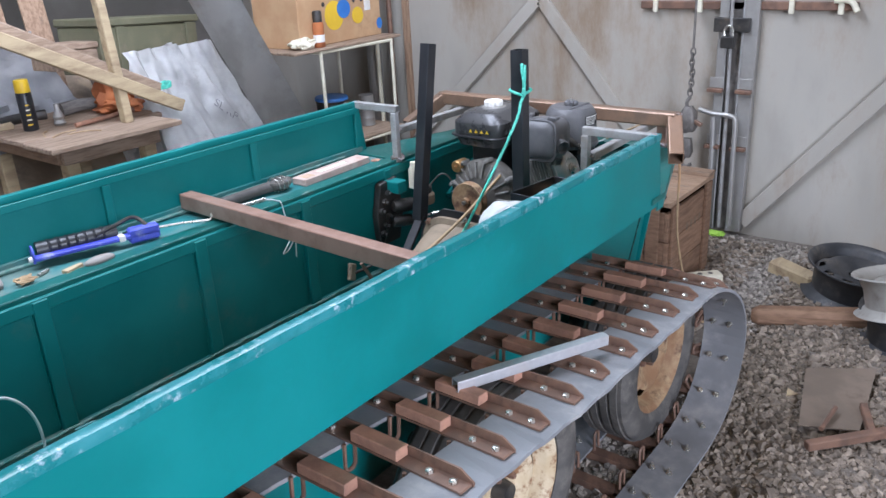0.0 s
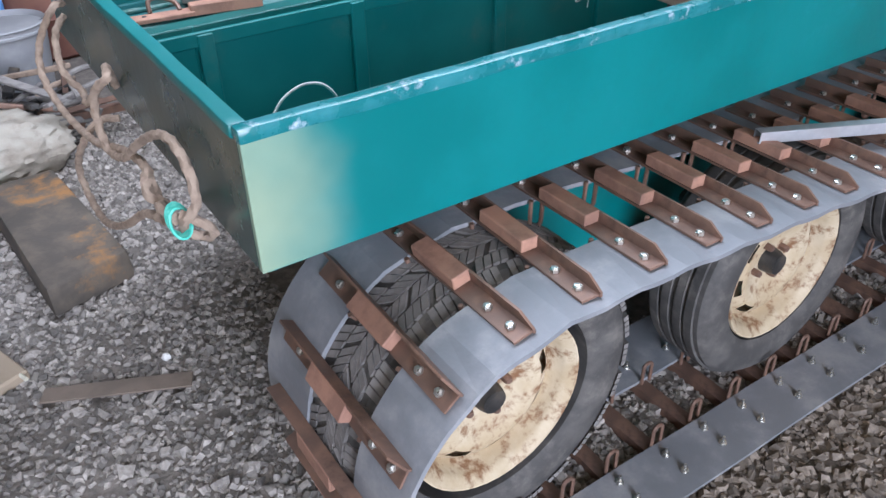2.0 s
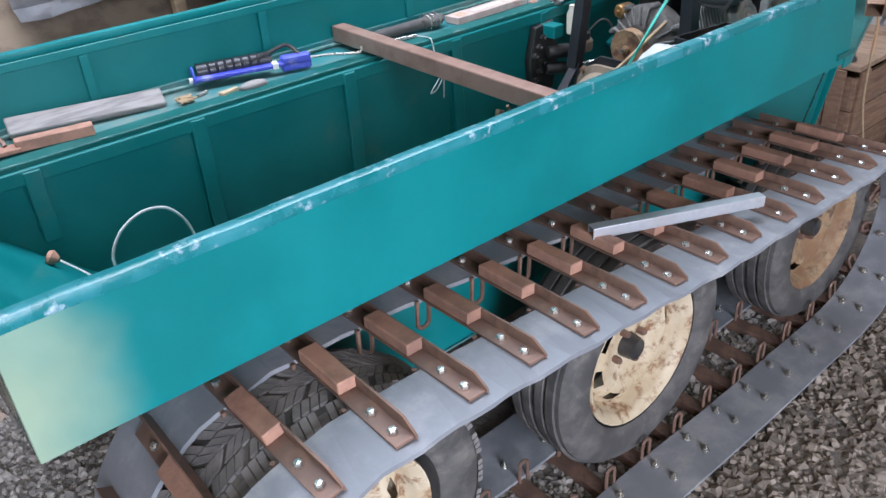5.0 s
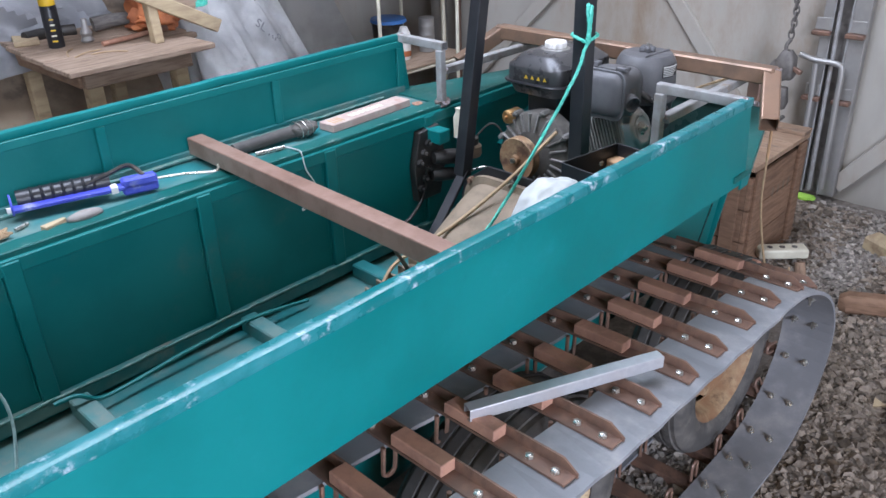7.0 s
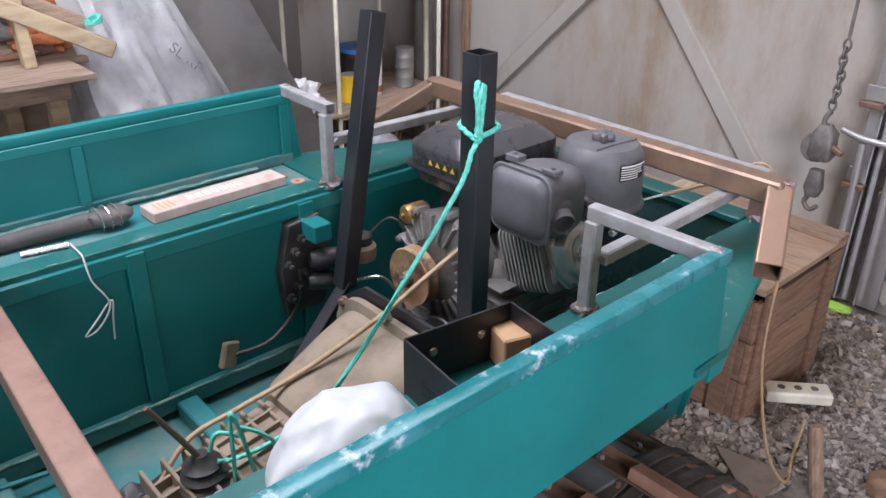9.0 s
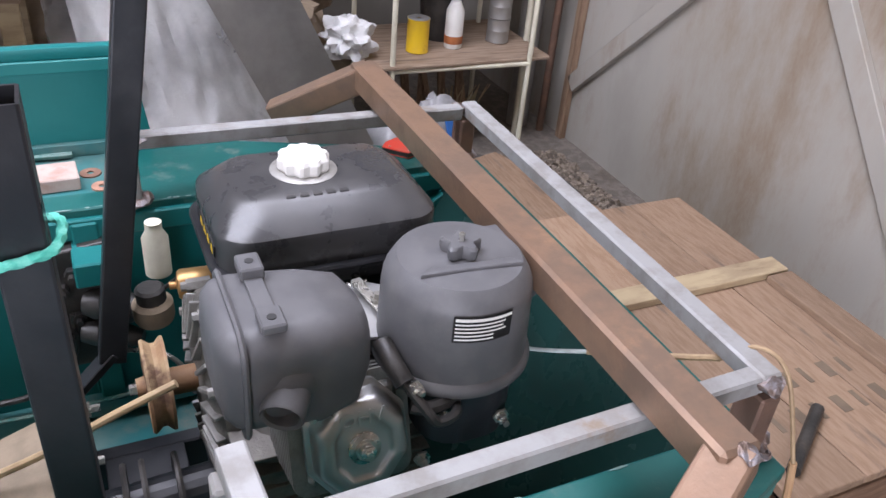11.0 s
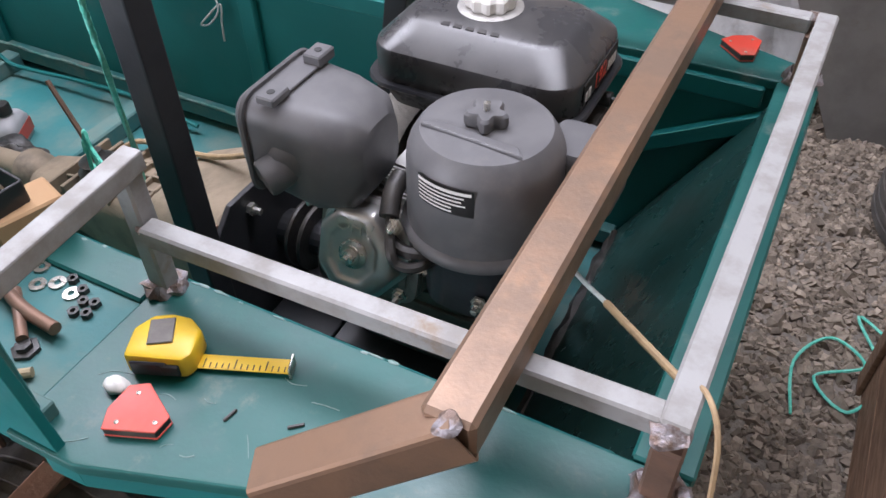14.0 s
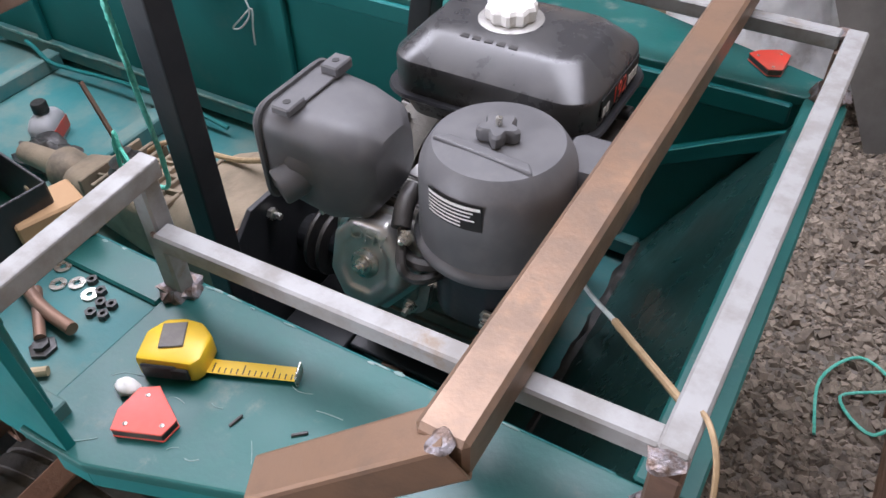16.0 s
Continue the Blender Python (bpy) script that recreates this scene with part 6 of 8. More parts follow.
part("wire_binding", sweep([(1.60 + 0.004 * i, 1.14 + 0.03 * math.cos(i * 1.3), FZ + 0.028 + 0.027 * math.sin(i * 1.3)) for i in range(16)], 0.0018, 5, per=4), ZINC, hose)
part("bolt", rod((1.44, 1.115, FZ + 0.007), (1.53, 1.10, FZ + 0.007), 0.006, 8), ZINC, hose)
pack = thing("electrode_packet", (1.89, 1.14, FZ), "pale worn cardboard electrode packet with faded print", "packet")
m = axes(Vector((1.71, 1.128, FZ + 0.013)), Vector((2.06, 1.142, FZ + 0.013)))
part("carton", at(m, dent(box(-0.034, 0.034, -0.012, 0.012, 0, 0.345, 0.002), 0.0015, 20)), material("faded_packet_card", (0.42, 0.31, 0.27), (0.47, 0.38, 0.33), scale=18, rough=0.8, bump=0.1, dirt=(0.4, 0.25, 0.2), dirt_scale=12), pack)
for i in range(7):
    part("print_bar", at(m, box(-0.012, 0.012, 0.0122, 0.0127, 0.10 + 0.021 * i, 0.115 + 0.021 * i)), CREAM, pack)
for i in range(4):
    part("print_bar", at(m, box(-0.022, 0.02, 0.0122, 0.0127, 0.02 + 0.012 * i, 0.026 + 0.012 * i)), CARD, pack)
for x, y in ((2.09, 1.11), (2.075, 1.165)):
    single("rusty_washer", lathe([(0.006, 0.0), (0.018, 0.0), (0.018, 0.003), (0.006, 0.003)], (x, y, FZ), (x, y, 1), 18, closed=True), RUST_OR, "rusty washer on the far ledge", "washer", "rusty washers")
single("white_string", sweep([(1.535, 1.11, FZ + 0.004), (1.530, 1.04, FZ + 0.012), (1.530, 1.02, 0.80), (1.535, 1.012, 0.75), (1.560, 1.008, 0.69), (1.530, 1.005, 0.645), (1.500, 1.005, 0.635), (1.530, 1.006, 0.665), (1.565, 1.010, 0.695), (1.560, 1.008, 0.65), (1.556, 1.008, 0.605)], 0.0022, 6, per=8), SACK, "white string hanging from the ledge", "string")

# inside the tub: wire hoop, brush, gloves, oil bottle
single("wire_hoop", sweep([(0.50, 0.86, KEEL + 0.004), (0.42, 0.88, 0.44), (0.375, 0.90, 0.53), (0.41, 0.91, 0.60), (0.48, 0.915, 0.632), (0.545, 0.915, 0.615), (0.585, 0.91, 0.55), (0.59, 0.90, 0.46), (0.56, 0.88, KEEL + 0.004)], 0.0038, 7), WIRE, "pale bent wire hoop standing in the hull", "wire", smooth=True)
br = thing("wire_brush", (0.27, 0.93, 0.57), "rusty knob on a bright wire hanging in the hull corner", "brush")
part("knob", lathe([(0.0001, 0.0), (0.016, 0.004), (0.019, 0.014), (0.013, 0.024), (0.008, 0.03)], (0.245, 0.965, 0.585), (0.30, 0.92, 0.55), 14), RUST_OR, br, smooth=True)
part("wire", sweep([(0.268, 0.945, 0.57), (0.32, 0.89, 0.52), (0.36, 0.84, 0.46), (0.37, 0.80, KEEL + 0.01)], 0.003, 6), WIRE, br)
single("dusty_rag_heap", blob((0.33, 0.78, KEEL + 0.03), (0.07, 0.06, 0.05), 0.5, 2.2, 4, 5.0, -0.026), CLAY, "grey dusty rag lying in the hull", "rag", smooth=True)
single("work_glove", blob((1.46, 0.74, KEEL + 0.035), (0.075, 0.05, 0.04), 0.7, 2.4, 4, 3.0, -0.03), OILY, "dirty dark work glove on the hull floor", "glove", smooth=True)
single("work_glove", blob((1.16, 0.66, KEEL + 0.035), (0.09, 0.05, 0.035), 0.7, 2.6, 4, 8.0, -0.03), OILY, "dirty dark work glove on the hull floor", "glove", smooth=True)
btl = thing("oil_bottle", (1.05, 0.74, KEEL + 0.004), "grey plastic oil bottle with a black cap in the hull", "bottle")
part("body", loft([(-0.032, 0.032, -0.05, 0.05, 0.02, 0.0), (-0.034, 0.034, -0.052, 0.052, 0.022, 0.008), (-0.034, 0.034, -0.052, 0.052, 0.022, 0.05), (-0.028, 0.028, -0.04, 0.04, 0.02, 0.068), (-0.016, 0.016, -0.016, 0.016, 0.0155, 0.078), (-0.016, 0.016, -0.016, 0.016, 0.0155, 0.086)], m=pose(1.05, 0.74, KEEL + 0.004, 0, 0, 30)), PAILGREY, btl, smooth=True)
part("cap", lathe([(0.02, 0.0), (0.02, 0.022), (0.017, 0.026), (0.0001, 0.026)], (1.05, 0.74, KEEL + 0.086), (1.05, 0.74, 1), 18), OILY, btl, smooth=True)
part("label", at(pose(1.05, 0.74, KEEL + 0.004, 0, 0, 30), box(0.0342, 0.0352, -0.04, 0.04, 0.012, 0.046)), RED, btl, "bright red and white label")
single("floor_cable", sweep([(0.70, 0.97, KEEL + 0.075), (0.75, 0.955, KEEL + 0.08), (0.80, 0.955, KEEL + 0.045), (0.88, 0.96, KEEL + 0.04), (1.05, 0.965, KEEL + 0.05), (1.25, 0.965, KEEL + 0.055), (1.45, 0.96, KEEL + 0.03)], 0.006, 7), TEAL_IN, "paint-splashed cable along the hull floor edge", "cable", smooth=True)

# ---- behind the stern: crate, log, rims, plate ----
crate = thing("wooden_crate", (3.245, 0.75, GROUND_Z), "brown weathered wooden ammunition-style crate with battens and stencilled lid", "crate")
CX0, CX1, CY0, CY1, CH = 3.085, 3.595, 0.325, 1.275, 0.457
n_ = 3
for k in range(n_):
    z0 = GROUND_Z + 0.012 + k * (CH - 0.04) / n_
    z1 = z0 + (CH - 0.04) / n_ - 0.005
    for y in (CY0, CY1 - 0.018):
        part("side_board", box(CX0, CX1, y, y + 0.018, z0, z1, 0.002), CRATE, crate)
    for x in (CX0 + 0.001, CX1 - 0.019):
        part("end_board", box(x, x + 0.018, CY0 + 0.019, CY1 - 0.019, z0, z1, 0.002), CRATE, crate)
for i in range(3):
    x0 = CX0 - 0.008 + i * (CX1 - CX0 + 0.016) / 3
    part("lid_board", box(x0, x0 + (CX1 - CX0) / 3 + 0.002, CY0 - 0.01, 0.885, CH - 0.022, CH, 0.002), WOOD_Y, crate)
    part("lid_board", box(x0, x0 + (CX1 - CX0) / 3 + 0.002, 0.90, CY1 + 0.01, CH - 0.022, CH - 0.004, 0.002), WOOD_Y, crate)
part("lid_batten", box(CX0 - 0.005, CX1 + 0.005, 0.865, 0.925, CH, CH + 0.02, 0.002), PALEWOOD, crate, "fresh pale batten")
part("lid_batten", box(CX1 - 0.07, CX1 + 0.008, CY0 - 0.012, 0.86, CH, CH + 0.018, 0.002), WOOD_Y, crate)
for x in (CX0 - 0.012, CX1):
    for y in (CY0 + 0.04, CY1 - 0.1):
        part("batten", box(x, x + 0.012, y, y + 0.06, GROUND_Z + 0.01, CH - 0.025, 0.002), CRATE, crate)
for x in (CX0 + 0.02, CX1 - 0.09):
    part("batten", box(x, x + 0.07, CY0 - 0.014, CY0, GROUND_Z + 0.01, CH - 0.025, 0.002), CRATE, crate)
part("skid", box(CX0 + 0.05, CX1 - 0.05, CY0 - 0.02, CY0 + 0.05, GROUND_Z - 0.01, GROUND_Z + 0.012, 0.002), CRATE, crate)
part("hasp", box(CX0 - 0.018, CX0 - 0.012, 0.80, 0.83, CH - 0.10, CH - 0.03, 0.001), RUST, crate, "dark hinge strap")
part("iron_bar", rod((3.115, 0.365, CH + 0.012), (3.285, 0.47, CH + 0.012), 0.013, 10), OILY, crate, "black iron bar on the lid", smooth=True)
STENCIL = material("faded_stencil_ink", (0.15, 0.11, 0.075), (0.19, 0.14, 0.095), scale=30, rough=0.8, bump=0)
for j, y in enumerate((0.45, 0.54)):
    for i in range(6):
        x = 3.18 + i * 0.055
        part("stencil_bar", box(x, x + 0.012 + 0.012 * ((i + j) % 2), y, y + 0.045, CH + 0.0005, CH + 0.0012), STENCIL, crate)
for i in range(4):
    part("stencil_bar", box(3.30 + i * 0.05, 3.315 + i * 0.05, CY0 - 0.0012, CY0 - 0.0004, 0.26, 0.30), STENCIL, crate)

single("old_log", dent(bar((3.10, -0.06, 0.005), (3.34, -0.52, 0.005), 0.10, 0.08, 0.025), 0.018, 9, 2), CRATE, "split weathered log lying on the gravel", "log", smooth=True)
wb = thing("white_socket_box", (3.30, 0.245, 0.03), "cream plastic extension socket box lying on the timber", "socket box")
m = pose(3.30, 0.245, 0.02, 0, 0, -48)
part("case", at(m, box(-0.10, 0.10, -0.035, 0.035, 0, 0.04, 0.008, seg=2)), CREAM, wb)
for x in (-0.05, 0.0, 0.05):
    part("socket_hole", at(m, lathe([(0.0001, 0.0006), (0.012, 0.0006), (0.012, 0)], (x, 0, 0.0401), (x, 0, 1), 14)), DARK, wb)
single("steel_hammer_handle", rod((2.98, 0.02, GROUND_Z), (3.02, 0.08, 0.16), 0.02, 12), WOOD_Z, "short wooden handle standing between timbers", "handle")
single("pale_wood_wedge", at(pose(3.62, -0.09, GROUND_Z + 0.0, 0, 0, 60), dent(box(-0.13, 0.13, -0.04, 0.04, 0, 0.07, 0.01), 0.008, 12)), PALEWOOD, "pale split wood piece on the gravel", "wood piece")


def bare_rim(place, tilt, mat, label):
    th = thing("loose_steel_wheel", place, label, "wheel rim", "loose wheel rims")
    mm = pose(*place, *tilt)
    rm = rim_mesh(0.205, 0.16, 10)
    part("barrel", at(mm, rm), mat, th, smooth=True)
    for i in range(10):
        a = 2 * math.pi * i / 10
        part("vent_hole", at(mm, lathe([(0.0001, 0.0012), (0.014, 0.0012), (0.014, 0)], (0.128 * math.cos(a), 0.128 * math.sin(a), 0.045), (0.128 * math.cos(a), 0.128 * math.sin(a), 1), 12)), INK, th)
    part("hub_hole", at(mm, lathe([(0.0001, 0.0012), (0.032, 0.0012), (0.032, 0)], (0, 0, 0.034), (0, 0, 1), 18)), INK, th)
    return th


bare_rim((3.58, -0.36, 0.06), (6, -4, 20), RIM_BLACK, "black steel wheel rim lying flat on the gravel")
bare_rim((3.22, -0.66, 0.05), (0, 0, 50), RIM_BLACK, "dusty dark wheel rim lying under another rim")
bare_rim((3.20, -0.63, 0.215), (-10, 12, 10), RIM_SILVER, "faded silver steel wheel rim leaning on another rim")
single("rusty_plate", dent(prism([(2.37, -0.45), (2.44, -0.62), (2.89, -0.585), (2.76, -0.37)], 0.0, 0.005, m=pose(0, 0, GROUND_Z + 0.03, 0, 0)), 0.002, 6), PLATE, "flat grey-brown sheet plate lying on the gravel", "plate")
fork = thing("rusty_angle_bracket", (2.30, -0.62, GROUND_Z), "rusty welded angle bracket lying on the gravel", "bracket")
part("arm", bar((2.27, -0.50, 0.01), (2.52, -0.74, 0.02), 0.03, 0.03, 0.003), RUST, fork)
part("arm", bar((2.44, -0.655, 0.02), (2.58, -0.60, 0.03), 0.025, 0.025, 0.003), RUST, fork)
part("pin", rod((2.36, -0.52, 0.03), (2.50, -0.53, 0.04), 0.008, 8), RUST, fork)
single("brown_sheet_offcut", prism([(2.78, 0.10), (2.98, 0.10), (2.93, 0.30)], GROUND_Z + 0.02, GROUND_Z + 0.025), PLATE, "triangular brown board offcut on the gravel", "offcut")
single("small_chip", prism([(2.55, -0.36), (2.60, -0.35), (2.58, -0.39)], GROUND_Z + 0.02, GROUND_Z + 0.025), PALEWOOD, "small pale wood chip on the gravel", "chip")
single("green_twine", sweep([(2.95, 1.05, 0.0), (2.93, 1.2, 0.01), (3.0, 1.32, 0.0), (3.08, 1.25, 0.012), (2.98, 1.18, 0.0), (3.06, 1.1, 0.01), (3.12, 1.25, 0.0), (3.05, 1.42, 0.0), (3.15, 1.35, 0.015), (3.2, 1.5, 0.0)], 0.004, 6), GREENROPE, "tangled green twine on the gravel", "twine", smooth=True)

# tyre with a board on it
wheel("flat_lying_tyre", (3.36, 1.90, 0.075), (0, 0, 1), 0.335, 0.20, 0, None, "worn ribbed tyre lying flat on the ground")
single("tyre_board", dent(at(pose(3.43, 1.86, 0.177, 0, 0, 17), box(-0.15, 0.15, -0.27, 0.27, 0, 0.018, 0.002)), 0.003, 7), WOOD_Y, "brown plywood board lying on the tyre", "board")
single("film_sack", blob((3.12, 2.36, 0.12), (0.16, 0.14, 0.17), 0.5, 2.2, 4, 4.0, -0.155), BAGGREY, "grey-white stuffed plastic sack on the floor", "sack", smooth=True)
sk = thing("white_blue_sack", (3.36, 2.42, GROUND_Z), "white sack with a blue print panel", "sack")
part("bag", blob((3.36, 2.42, 0.14), (0.11, 0.09, 0.18), 0.4, 2.4, 4, 9.0, -0.175), BAGGREY, sk, smooth=True)
part("blue_panel", at(pose(3.41, 2.325, 0.18, -18, 0, 25), dent(box(-0.05, 0.05, -0.004, 0.004, -0.10, 0.09, 0.002), 0.004, 9)), BLUE, sk)

# ---- wall fittings ----
WX = WALL_X - 0.001


def wall_bar(name, y0, z0, y1, z1, w, mat, label, d=0.03):
    return single(name, bar((WX - d / 2, y0, z0), (WX - d / 2, y1, z1), w, d, 0.003, up=Vector((1, 0, 0))), mat, label, "wall brace", "braces on the wall")


wall_bar("wall_brace", 1.60, 1.21, 2.60, 0.25, 0.075, CONCRETE, "diagonal steel brace welded on the sheet wall")
wall_bar("wall_brace", 1.575, 1.21, 0.62, 0.06, 0.075, CONCRETE, "diagonal steel brace welded on the sheet wall")
wall_bar("wall_brace", -0.62, 1.215, 0.325, 0.05, 0.08, CONCRETE, "diagonal steel brace welded on the gate leaf")
wall_bar("wall_rail", 2.62, -0.03, 2.62, 3.4, 0.045, WOOD_Z, "brown wooden upright at the wall corner")
wall_bar("wall_rail", 1.57, 1.21, 1.57, 3.3, 0.06, CONCRETE, "steel upright welded on the sheet wall")
gate = thing("gate_posts", (4.05, 0.36, GROUND_Z), "two grey-white steel gate posts with a drop bolt", "gate post")
part("post", box(WX - 0.05, WX, 0.315, 0.392, 0.0, 2.6, 0.004), GALV, gate)
part("post", box(WX - 0.05, WX, 0.462, 0.512, 0.0, 2.6, 0.004), GALV, gate)
for y in (0.388, 0.4635):
    part("post_lip", box(WX - 0.058, WX - 0.0502, y - 0.004, y + 0.003, 0.0, 2.6), GREYTUBE, gate, "pale worn edge")
part("gap_strip", box(WX - 0.030, WX, 0.3935, 0.4605, 0.0, 2.6), HOIST, gate, "grey steel strip between the posts")
part("drop_bolt", sweep([(WX - 0.07, 0.445, 1.25), (WX - 0.07, 0.432, 0.7), (WX - 0.07, 0.425, 0.02)], 0.009, 8), GREYTUBE, gate, "pale bolt rod", smooth=True)
part("bolt_guide", box(WX - 0.075, WX - 0.05, 0.35, 0.53, 1.06, 1.13, 0.004), OILY, gate)
part("padlock", box(WX - 0.115, WX - 0.085, 0.408, 0.478, 0.985, 1.045, 0.006), OILY, gate, "black padlock")
part("padlock_shackle", sweep([(WX - 0.10, 0.422, 1.04), (WX - 0.10, 0.422, 1.075), (WX - 0.10, 0.443, 1.095), (WX - 0.10, 0.464, 1.075), (WX - 0.10, 0.464, 1.04)], 0.006, 8), ZINC, gate, smooth=True)
for y, z in ((0.355, 0.755), (0.50, 0.755), (0.36, 0.455), (0.495, 0.455)):
    part("strap", box(WX - 0.085, WX - 0.05, y - 0.04, y + 0.04, z, z + 0.020, 0.003), RUST, gate)
    part("strap_plate", box(WX - 0.056, WX - 0.0505, y - 0.035, y + 0.035, z + 0.021, z + 0.075, 0.002), GALV, gate)
part("pipe_handle", sweep([(WX - 0.09, 0.57, 0.665), (WX - 0.09, 0.50, 0.648), (WX - 0.09, 0.395, 0.640), (WX - 0.09, 0.375, 0.60), (WX - 0.09, 0.372, 0.45), (WX - 0.085, 0.365, 0.05)], 0.013, 10), GALV, gate, "bent pale pipe handle", smooth=True)
part("pipe_handle", sweep([(WX - 0.08, 0.495, 0.63), (WX - 0.075, 0.49, 0.42), (WX - 0.075, 0.487, 0.05)], 0.014, 10), GALV, gate, smooth=True)
rail = thing("gate_top_rail", (4.07, 0.4, 1.13), "rusty steel cross rail with hooks on the gate", "steel rail")
part("bar", box(WX - 0.03, WX, -0.12, 0.95, 1.165, 1.205, 0.004), RUST, rail)
part("bent_pipe", sweep([(WX - 0.05, -0.02, 1.215), (WX - 0.05, -0.09, 1.21), (WX - 0.06, -0.125, 1.165)], 0.014, 10), CREAM, rail, "pale bent pipe end", smooth=True)
for y in (0.86, 0.62, 0.17, -0.05):
    part("stud", box(WX - 0.05, WX - 0.03, y - 0.012, y + 0.012, 1.15, 1.23, 0.003), CREAM, rail)
hoist = thing("chain_hoist", (3.95, 0.58, 0.40), "black oily lever chain hoist hanging on its chain", "chain hoist")
part("strap", sweep([(3.97, 0.575, 3.453), (3.96, 0.575, 2.0), (3.955, 0.575, 0.99)], 0.006, 7), HOIST, hoist)
for i in range(9):
    c_ = Vector((3.955, 0.575 + 0.003 * math.sin(i), 0.97 - i * 0.026))
    ring_ = [(c_ + Vector((0.012 * math.cos(a) * (i % 2), 0.012 * math.cos(a) * (1 - i % 2), 0.02 * math.sin(a)))) for a in [2 * math.pi * k / 12 for k in range(13)]]
    part("chain_link", sweep(ring_, 0.0045, 6, per=2), HOIST, hoist, smooth=True)
part("hook", sweep([(3.955, 0.575, 0.74), (3.95, 0.59, 0.71), (3.95, 0.58, 0.68), (3.955, 0.56, 0.69)], 0.009, 8), HOIST, hoist, smooth=True)
part("body", loft([(3.93, 3.98, 0.545, 0.61, 0.012, 0.56), (3.92, 3.99, 0.535, 0.62, 0.015, 0.58), (3.92, 3.99, 0.54, 0.615, 0.015, 0.66), (3.935, 3.975, 0.56, 0.60, 0.012, 0.69)]), HOIST, hoist, smooth=True)
part("gear_disc", lathe([(0.05, -0.012), (0.055, 0.0), (0.05, 0.014), (0.02, 0.02), (0.0001, 0.02)], (3.95, 0.60, 0.60), (3.5, 0.60, 0.60), 20), HOIST, hoist, smooth=True)
part("lower_block", loft([(3.935, 3.975, 0.555, 0.60, 0.012, 0.42), (3.93, 3.98, 0.545, 0.61, 0.015, 0.45), (3.935, 3.975, 0.555, 0.60, 0.012, 0.52)]), HOIST, hoist, smooth=True)
part("lower_hook", sweep([(3.955, 0.58, 0.43), (3.955, 0.60, 0.39), (3.955, 0.575, 0.365), (3.955, 0.55, 0.385)], 0.009, 8), HOIST, hoist, smooth=True)
part("lever", bar((3.95, 0.575, 0.63), (3.94, 0.50, 0.60), 0.02, 0.02, 0.003), RUST, hoist)
single("lime_glove", blob((4.0, 0.42, GROUND_Z + 0.02), (0.03, 0.045, 0.014), 0.6, 2.5, 3, 1.0, -0.02), material("lime_cloth", (0.35, 0.6, 0.08), (0.25, 0.45, 0.06), rough=0.9), "bright lime scrap of cloth at the gate foot", "cloth", smooth=True)

hoist.location.y += 0.018

# ---- beyond the hull: work table, stored heap, rack ----
bench = thing("work_table", (1.76, 2.72, GROUND_Z), "small rough wooden work table with a worn grey-brown top", "table")
TZ = 0.858
for k, (y0, y1, x0, x1) in enumerate(((2.25, 2.50, 1.41, 2.03), (2.505, 2.74, 1.42, 2.10), (2.745, 2.95, 1.44, 2.05), (2.955, 3.16, 1.46, 2.10))):
    b_ = box(x0, x1, y0, y1, TZ - 0.022, TZ, 0.003)
    bmesh.ops.subdivide_edges(b_, edges=[e for e in b_.edges if e.calc_length() > 0.4], cuts=14)
    part("top_board", dent(b_, 0.004, 6, k), WOOD, bench, "scarred table board")
part("apron", box(1.50, 1.97, 2.35, 2.38, TZ - 0.10, TZ - 0.023, 0.003), WOOD, bench)
part("apron", box(1.49, 1.52, 2.39, 3.10, TZ - 0.10, TZ - 0.023, 0.003), WOOD_Y, bench)
part("apron", box(1.95, 1.98, 2.39, 3.10, TZ - 0.10, TZ - 0.023, 0.003), WOOD_Y, bench)
for x, y in ((1.50, 2.385), (1.88, 2.385), (1.88, 3.02), (1.50, 3.02)):
    part("leg", box(x + 0.022, x + 0.082, y, y + 0.06, GROUND_Z, TZ - 0.023, 0.004), PALEWOOD, bench)
can = thing("spray_can", (1.575, 2.74, TZ), "black spray can with a yellow cap on the table", "spray can")
part("body", lathe([(0.030, 0.0), (0.033, 0.004), (0.033, 0.168), (0.027, 0.178)], (1.575, 2.74, TZ), (1.575, 2.74, 2), 24), BLACKPAINT, can, smooth=True)
part("cap", lathe([(0.031, 0.172), (0.032, 0.176), (0.031, 0.222), (0.027, 0.228), (0.0001, 0.228)], (1.575, 2.74, TZ), (1.575, 2.74, 2), 24), YELLOW, can, smooth=True)
for i in range(5):
    part("print_bar", bar((1.552 + 0.001 * i, 2.7135 - 0.001 * i, TZ + 0.03 + i * 0.022), (1.572, 2.706, TZ + 0.03 + i * 0.022), 0.0015, 0.006, 0), CREAM if i % 2 else YELLOW, can)
single("hose_coil", sweep([(1.52, 2.93, TZ + 0.024), (1.62, 2.95, TZ + 0.024), (1.74, 2.92, TZ + 0.024)], 0.024, 10), OILY, "black rubber hose piece on the table", "hose", smooth=True)
single("steel_fitting", lathe([(0.02, 0.0), (0.028, 0.01), (0.02, 0.025), (0.026, 0.04), (0.012, 0.07), (0.012, 0.1)], (1.70, 2.72, TZ), (1.71, 2.75, 2), 14), GALV, "shiny pipe fitting standing on the table", "pipe fitting", smooth=True)
single("pipe_wrench", sweep([(1.70, 2.58, TZ + 0.012), (1.85, 2.60, TZ + 0.014), (1.98, 2.63, TZ + 0.014)], 0.011, 8), RUST_OR, "long rusty wrench lying on the table", "wrench", smooth=True)
